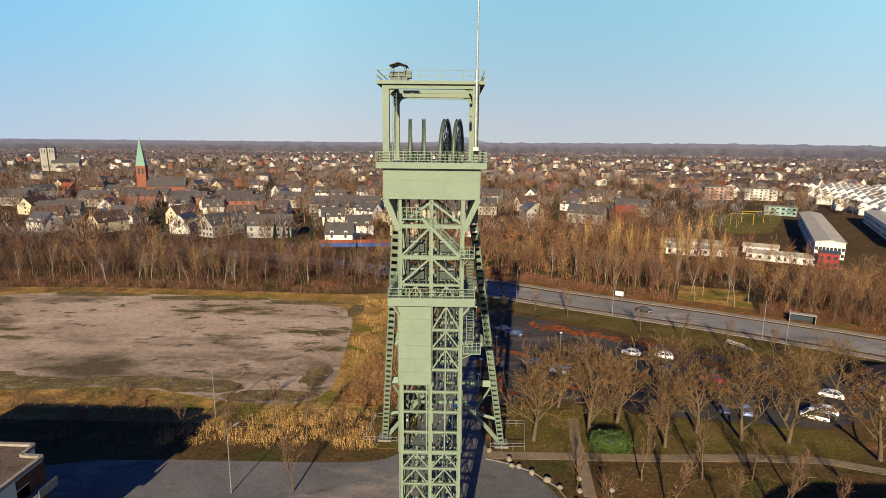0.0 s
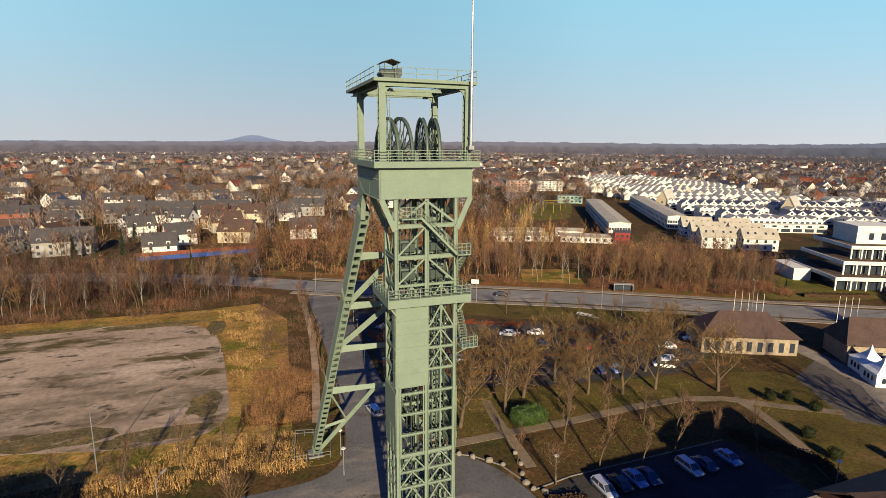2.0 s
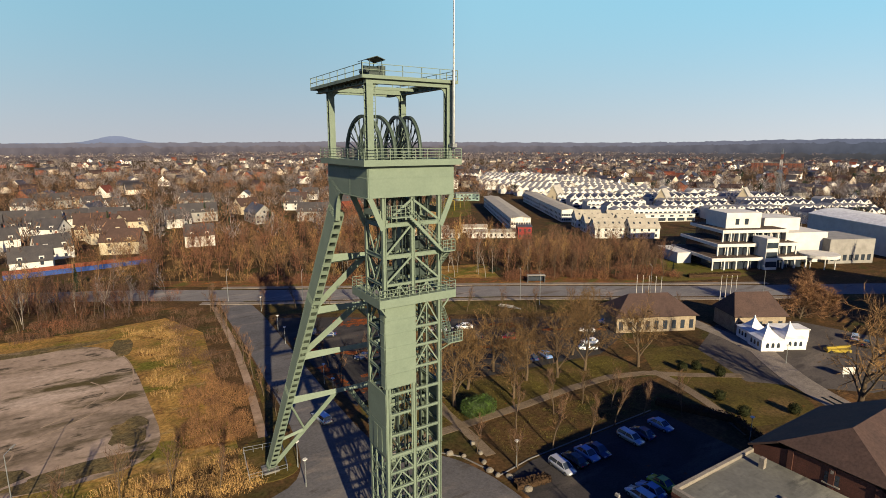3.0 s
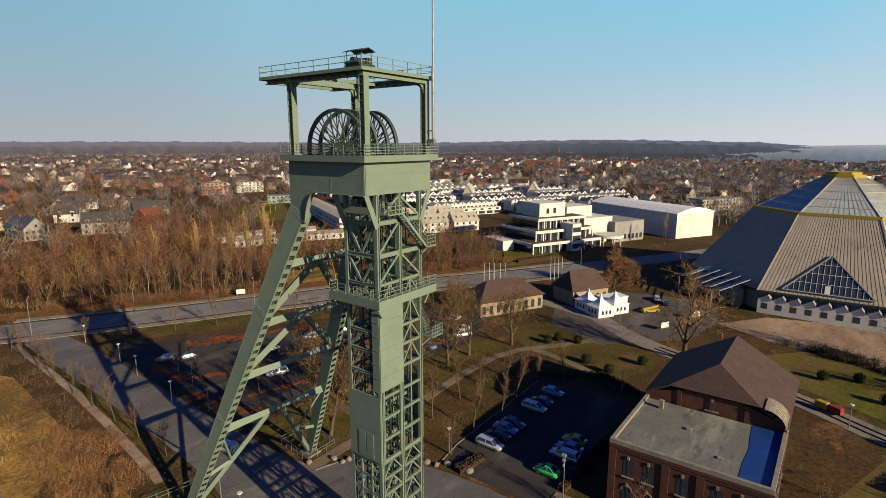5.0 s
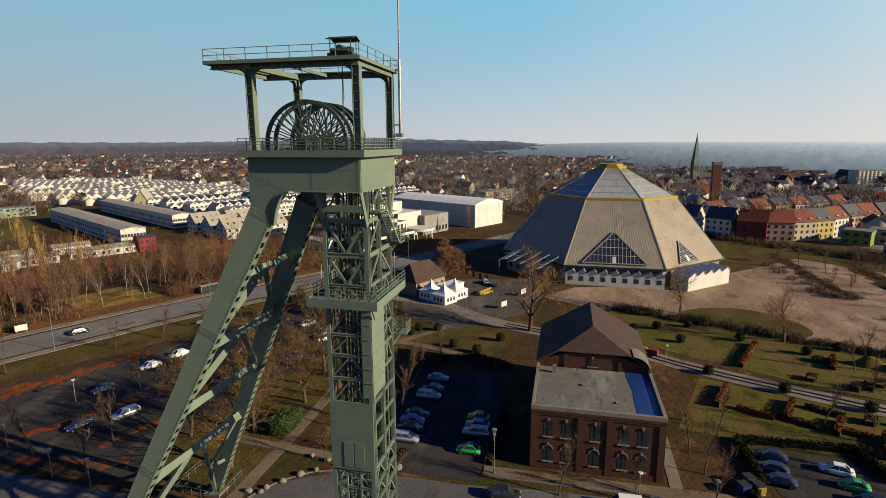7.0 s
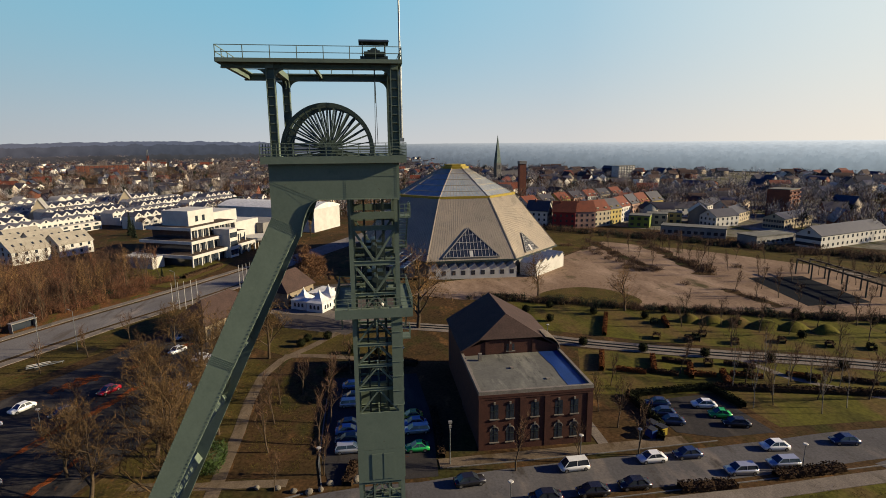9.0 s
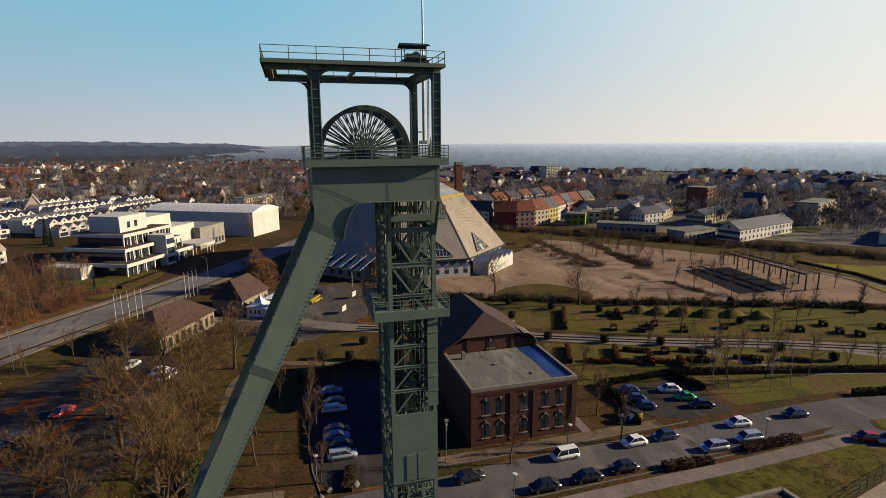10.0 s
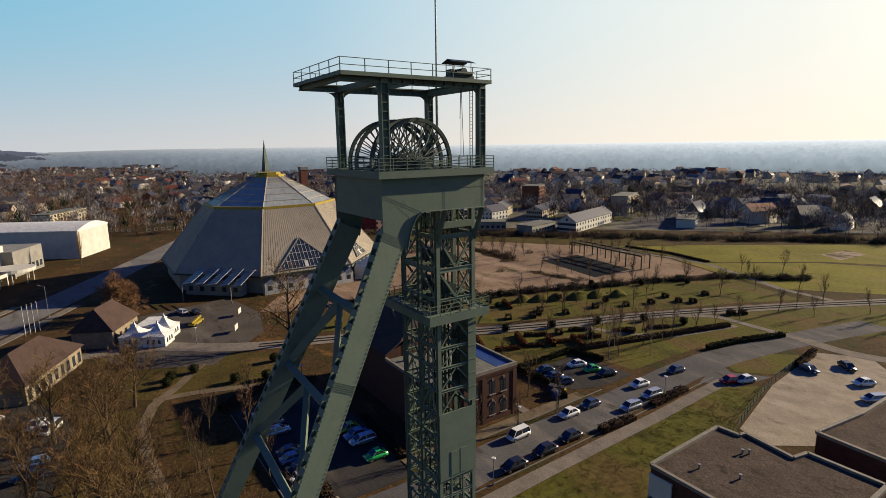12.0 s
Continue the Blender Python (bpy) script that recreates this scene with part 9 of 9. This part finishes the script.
# ---- flat-roofed buildings by the street and at the first road ----
def flat_block(name, outline, h, wall, label, windows, lower=()):
    ox, oy = outline[0]
    ob = thing(name, label, "building", base=(ox, oy, 0))
    part("wall", MB().prism(outline, -0.2, h), wall, ob, "", False, True)
    n = len(outline)
    cx, cy = sum(p[0] for p in outline) / n, sum(p[1] for p in outline) / n
    part("roof", MB().prism([(x + (cx - x) * 0.04, y + (cy - y) * 0.04) for x, y in outline], h, h + 0.1), GRAVELROOF, ob, "brown gravel roof", False, True)
    for i in range(n):
        (a, b), (c, d) = outline[i], outline[(i + 1) % n]
        part("parapet", MB().beam((a, b, h + 0.2), (c, d, h + 0.2), 0.42, 0.45, side=(0, 0, 1)), TRIMSTONE, ob, "pale metal coping", False, True)
    for x0, x1, y0, y1, z0, z1 in windows:
        w = part("window", MB().box(x0, x1, y0, y1, z0, z1), GLASS, ob, "", False, True)
        f = MB()
        f.box(x0 - 0.03, x1 + 0.03, y0 - 0.03, y1 + 0.03, z0 - 0.1, z0).box(x0 - 0.03, x1 + 0.03, y0 - 0.03, y1 + 0.03, z1, z1 + 0.1)
        part("window_frame", f, WHITE, w, "", False, True)
    return ob


fb = flat_block("flat_roofed_building", [(-6.6, 28.4), (-15.5, 28.6), (-24, 28.6), (-24, 10.9), (-16.1, 10.9), (-15.6, 13.4), (-9.4, 12.4), (-9.2, 13.5), (-6.4, 13.7)][::-1], 10.5, BRICK,
                "flat-roofed building with a gravel roof and pale coping", [(-6.55, -6.35, 15.5 + 3.1 * k, 17.3 + 3.1 * k, z, z + 1.6) for k in range(4) for z in (1.2, 4.3, 7.4)])
for x, y in ((-11.5, 17.2), (-12.0, 16.6), (-14.0, 22.5), (-10.2, 24.4)):
    part("roof_vent", MB().rod((x, y, 10.6), (x, y, 11.1), 0.12, n=8).rod((x, y, 11.1), (x, y, 11.2), 0.2, n=8), GALV, fb, "", False, True)
part("white_bay", MB().box(-9.6, -6.7, 28.62, 28.85, -0.2, 9.9), WHITE, fb, "white rendered bay", False, True)
part("balcony", MB().box(-9.4, -7.0, 28.86, 30.2, 6.0, 7.0), DARKSTEEL, fb, "", False, True)
flat_block("flat_roofed_building", [(-14.6, 4.6), (-38, 6.0), (-38, -22), (-16.5, -21), (-16.0, -6)][::-1], 10.5, BRICK, "dark brick flat-roofed building with large glazing",
           [(-15.2, -14.95, -5.2 + 2.4 * k, -3.2 + 2.4 * k, z, z + 2.2) for k in range(4) for z in (1.0, 4.4, 7.6)])
ap = flat_block("apartment_building", [(-43.4, 46.0), (-43.4, 54.6), (-46.0, 54.8), (-46.2, 57.0), (-80, 57.6), (-80, 46.5)], 11.6, WHITE, "white and brick flat-roofed apartment building with balconies",
                [(-43.45, -43.3, 48.0 + 2.6 * k, 49.6 + 2.6 * k, z, z + 1.5) for k in range(2) for z in (2.2, 5.4, 8.6)])
part("brick_bay", MB().box(-46.2, -43.3, 50.6, 54.7, -0.2, 11.3), BRICK, ap, "dark brick bay", False, True)
for z in (2.6, 5.6, 8.6):
    part("balcony", MB().box(-43.3, -41.6, 51.4, 54.2, z, z + 0.18).box(-41.66, -41.6, 51.4, 54.2, z + 0.2, z + 1.1), GALV, ap, "", False, True)

# ---- shelter, hoarding, signboards, pergola, goal, rails ----
sh = thing("bus_shelter", "glazed bus shelter beside the main road", "shelter", base=(101.5, 144.2, 0), turn=-28)
part("roof", MB().box(-3.2, 3.2, -0.9, 0.9, 2.4, 2.6), GREYWALL, sh)
part("back_wall", MB().box(-3.0, 3.0, 0.7, 0.76, 0.2, 2.4), GLASS, sh)
for x in (-3.0, 3.0):
    part("post", MB().box(x - 0.06, x + 0.06, -0.7, 0.7, 0, 2.4), GALV, sh)
hd = thing("hoarding", "long red and blue site hoarding before the houses", "fence", base=(-36, 248, 0))
for k in range(12):
    a, b = (-58 + k * 3.9, 244.6 + k * 0.45), (-58 + (k + 1) * 3.9, 244.6 + (k + 1) * 0.45)
    part("blue_panel", MB().beam((*a, 0.9), (*b, 0.9), 0.12, 1.8, side=(0, 1, 0)), BLUE, hd, "", False, True)
    part("red_panel", MB().beam((*a, 2.6), (*b, 2.6), 0.14, 1.5, side=(0, 1, 0)), ROOFRED, hd, "", False, True)
for x, y in ((57.5, 166.5), (118.5, 45.6), (104, 50)):
    sg = thing("signboard", "white blank signboard on posts", "sign", "signboards", (x, y, 0), -30)
    part("board", MB().box(-1.3, 1.3, -0.06, 0.06, 0.7, 2.2), WHITE, sg)
    for e in (-1, 1):
        part("post", MB().box(e - 0.05, e + 0.05, -0.05, 0.05, -0.1, 0.7), GALV, sg)
pg = thing("pergola", "long steel pergola on paired posts", "pergola", base=(106, -106.5, 0))
PA, PB = Vector((122, -100.5, 5.4)), Vector((84, -97.5, 5.4))
for o in (-2.6, 2.6):
    part("beam", MB().beam(PA + Vector((0, o, 0)), PB + Vector((0, o, 0)), 0.4, 0.55), WOODPOST, pg, "", False, True)
for i in range(6):
    c = PA.lerp(PB, i / 5)
    for o in (-2.6, 2.6):
        part("post", MB().rod((c.x, c.y + o, -0.1), (c.x, c.y + o, 5.2), 0.24, n=8), DARKSTEEL, pg, "", False, True)
for i in range(8):
    c = PA.lerp(PB, 1 - i / 34)
    part("slat", MB().beam((c.x, c.y - 3.2, 5.75), (c.x, c.y + 3.2, 5.75), 0.2, 0.2), WOODPOST, pg, "", False, True)
for i in range(8):
    c = PA.lerp(PB, i / 9)
    part("slat", MB().beam((c.x, c.y - 2.9, 5.75), (c.x, c.y + 2.9, 5.75), 0.16, 0.2), WOODPOST, pg, "", False, True)
for x, y, t in ((183, 334, -10), (196, 346, -10)):
    gl = thing("climbing_frame", "yellow tubular goal frame on the meadow", "goal", "goal frames", (x, y, 0), t)
    for e in (-6.5, 6.5):
        part("post", MB().rod((e, 0, -0.1), (e, 0, 7.2), 0.16, n=6), YELLOWTRIM, gl)
    part("crossbar", MB().rod((-6.5, 0, 7.2), (6.5, 0, 7.2), 0.16, n=6), YELLOWTRIM, gl)
rails = thing("park_railway", "narrow rails sunk in a dark bed along the promenade", "railway", base=(80, 22, 0))
for o in (0.8, -0.8):
    line = curve([(x + o, y - o * 0.42) for x, y in PROM[3:11]])
    part("rail_trough", ribbon(line, 0.55, -0.1, 0.075), BLACKTOP, rails, "", False, True)
    part("rail", ribbon(line, 0.12, 0.05, 0.22), DARKSTEEL, rails, "", False, True)
train = thing("park_train", "small red and yellow park train on the narrow rails", "train", base=(76.3, 14.6, 0.1), turn=64)
for k, m in enumerate((REDWALL, YELLOWTRIM)):
    part("carriage", MB().box(-2.2 + k * 2.3, -0.2 + k * 2.3, -0.6, 0.6, 0.35, 1.3).box(-2.1 + k * 2.3, -0.3 + k * 2.3, -0.55, 0.55, 1.3, 1.5), m, train)
    part("wheels", MB().rod((-1.2 + k * 2.3, -0.5, 0.25), (-1.2 + k * 2.3, 0.5, 0.25), 0.25, n=10), TYRE, train)
bt = thing("boat_trailer", "empty galvanised boat trailer parked on the dark asphalt", "trailer", base=(73.7, 124.8, 0), turn=-60)
for e in (-0.55, 0.55):
    part("rail", MB().beam((-2.8, e, 0.62), (2.2, e, 0.62), 0.12, 0.16), GALV, bt)
    part("roller_arm", MB().beam((-2.6, e * 0.8, 0.95), (1.6, e * 0.8, 0.95), 0.14, 0.1), WHITE, bt)
    part("drawbar", MB().beam((2.2, e, 0.62), (4.0, 0, 0.55), 0.1, 0.14), GALV, bt)
    part("wheel", MB().rod((-0.9, e * 1.75 - 0.1, 0.32), (-0.9, e * 1.75 + 0.1, 0.32), 0.31, n=14), TYRE, bt)
    part("mudguard", MB().box(-1.3, -0.5, e * 1.75 - 0.14, e * 1.75 + 0.14, 0.64, 0.7), WHITE, bt)
part("axle", MB().rod((-0.9, -1, 0.32), (-0.9, 1, 0.32), 0.06, n=8), DARKSTEEL, bt)
for x in (-2.6, -0.4, 1.6):
    part("crossbar", MB().beam((x, -0.6, 0.72), (x, 0.6, 0.72), 0.1, 0.1, side=(1, 0, 0)), GALV, bt)
part("jockey_wheel", MB().rod((3.7, 0.12, -0.02), (3.7, 0.12, 0.6), 0.05, n=8), GALV, bt)
for k, (x, y, m, lab) in enumerate(((29.6, 7.6, BLUE, "blue"), (28.0, 6.8, YELLOWTRIM, "yellow"), (27.6, 8.8, BLUE, "blue"))):
    bn = thing("recycling_bin", lab + " recycling container behind a low hedge", "container", "recycling bins", (x, y, 0), 20)
    part("body", MB().prism([(-0.7, -0.6), (0.7, -0.6), (0.7, 0.6), (-0.7, 0.6)], 0.04, 1.35), m, bn)
    part("lid", MB().box(-0.76, 0.76, -0.66, 0.66, 1.35, 1.5), PLASTIC, bn)
# low mounds on the park lawn
for k, (x, y, r) in enumerate([(77.6, -35.5, 3.4), (75.4, -41.2, 3.7), (72.4, -46.8, 3.9), (70.0, -53, 3.6), (66.6, -59, 3.0), (80, -30.5, 2.8)]):
    vs, fs = [], []
    for i in range(4):
        for j in range(16):
            a = j / 16 * 6.283
            q = r * (1 - i / 4)
            vs.append((x + q * math.cos(a) * 0.8, y + q * math.sin(a) * 1.2, 0.01 + 2.1 * math.sin(i / 4 * 1.57)))
    vs.append((x, y, 2.12))
    for i in range(3):
        for j in range(16):
            fs.append((i * 16 + j, i * 16 + (j + 1) % 16, (i + 1) * 16 + (j + 1) % 16, (i + 1) * 16 + j))
    for j in range(16):
        fs.append((48 + j, 48 + (j + 1) % 16, 64))
    solid("grass_mound", MB().add(vs, fs), GREENLAWN, "low rounded grass mound", "mound", smooth=True)

# fence between the lawn and the yard
yf = thing("mesh_fence", "dark steel mesh fence between lawn and yard", "fence", base=(5, -28, 0))
FL = [(8.6, -55), (7.6, -42), (6.3, -30), (3.8, -18), (1.2, -7.7)]
for (x0, y0), (x1, y1) in zip(FL, FL[1:]):
    n = 5
    for i in range(n):
        f = i / n
        x, y = x0 + (x1 - x0) * f, y0 + (y1 - y0) * f
        part("post", MB().box(x - 0.04, x + 0.04, y - 0.04, y + 0.04, -0.1, 1.7), DARKSTEEL, yf, "", False, True)
    for z in (0.15, 0.6, 1.1, 1.6):
        part("rail", MB().beam((x0, y0, z), (x1, y1, z), 0.04, 0.05), DARKSTEEL, yf, "", False, True)
hedge([(8.2, -54), (7.2, -43)], 1.6, 1.2, TWIG, "brown hedge along the yard fence", 31)
# lattice telecom mast behind the white terraces
lm = thing("lattice_mast", "red and white lattice telecom mast", "mast", base=(432, 232, 0))
for k in range(10):
    z0, z1 = k * 4.4, (k + 1) * 4.4
    r0, r1 = 1.5 - 0.11 * k, 1.5 - 0.11 * (k + 1)
    mb = MB()
    for sx, sy in ((-1, -1), (1, -1), (1, 1), (-1, 1)):
        mb.beam((432 + sx * r0, 232 + sy * r0, z0), (432 + sx * r1, 232 + sy * r1, z1), 0.2, 0.2)
        mb.beam((432 + sx * r0, 232 + sy * r0, z0), (432 - sy * r1, 232 + sx * r1, z1), 0.12, 0.12)
    part("section", mb, (GALV, WHITE, ROOFRED)[k % 3 if k > 5 else 0], lm, "", False, True)["kind"] = "stuff"
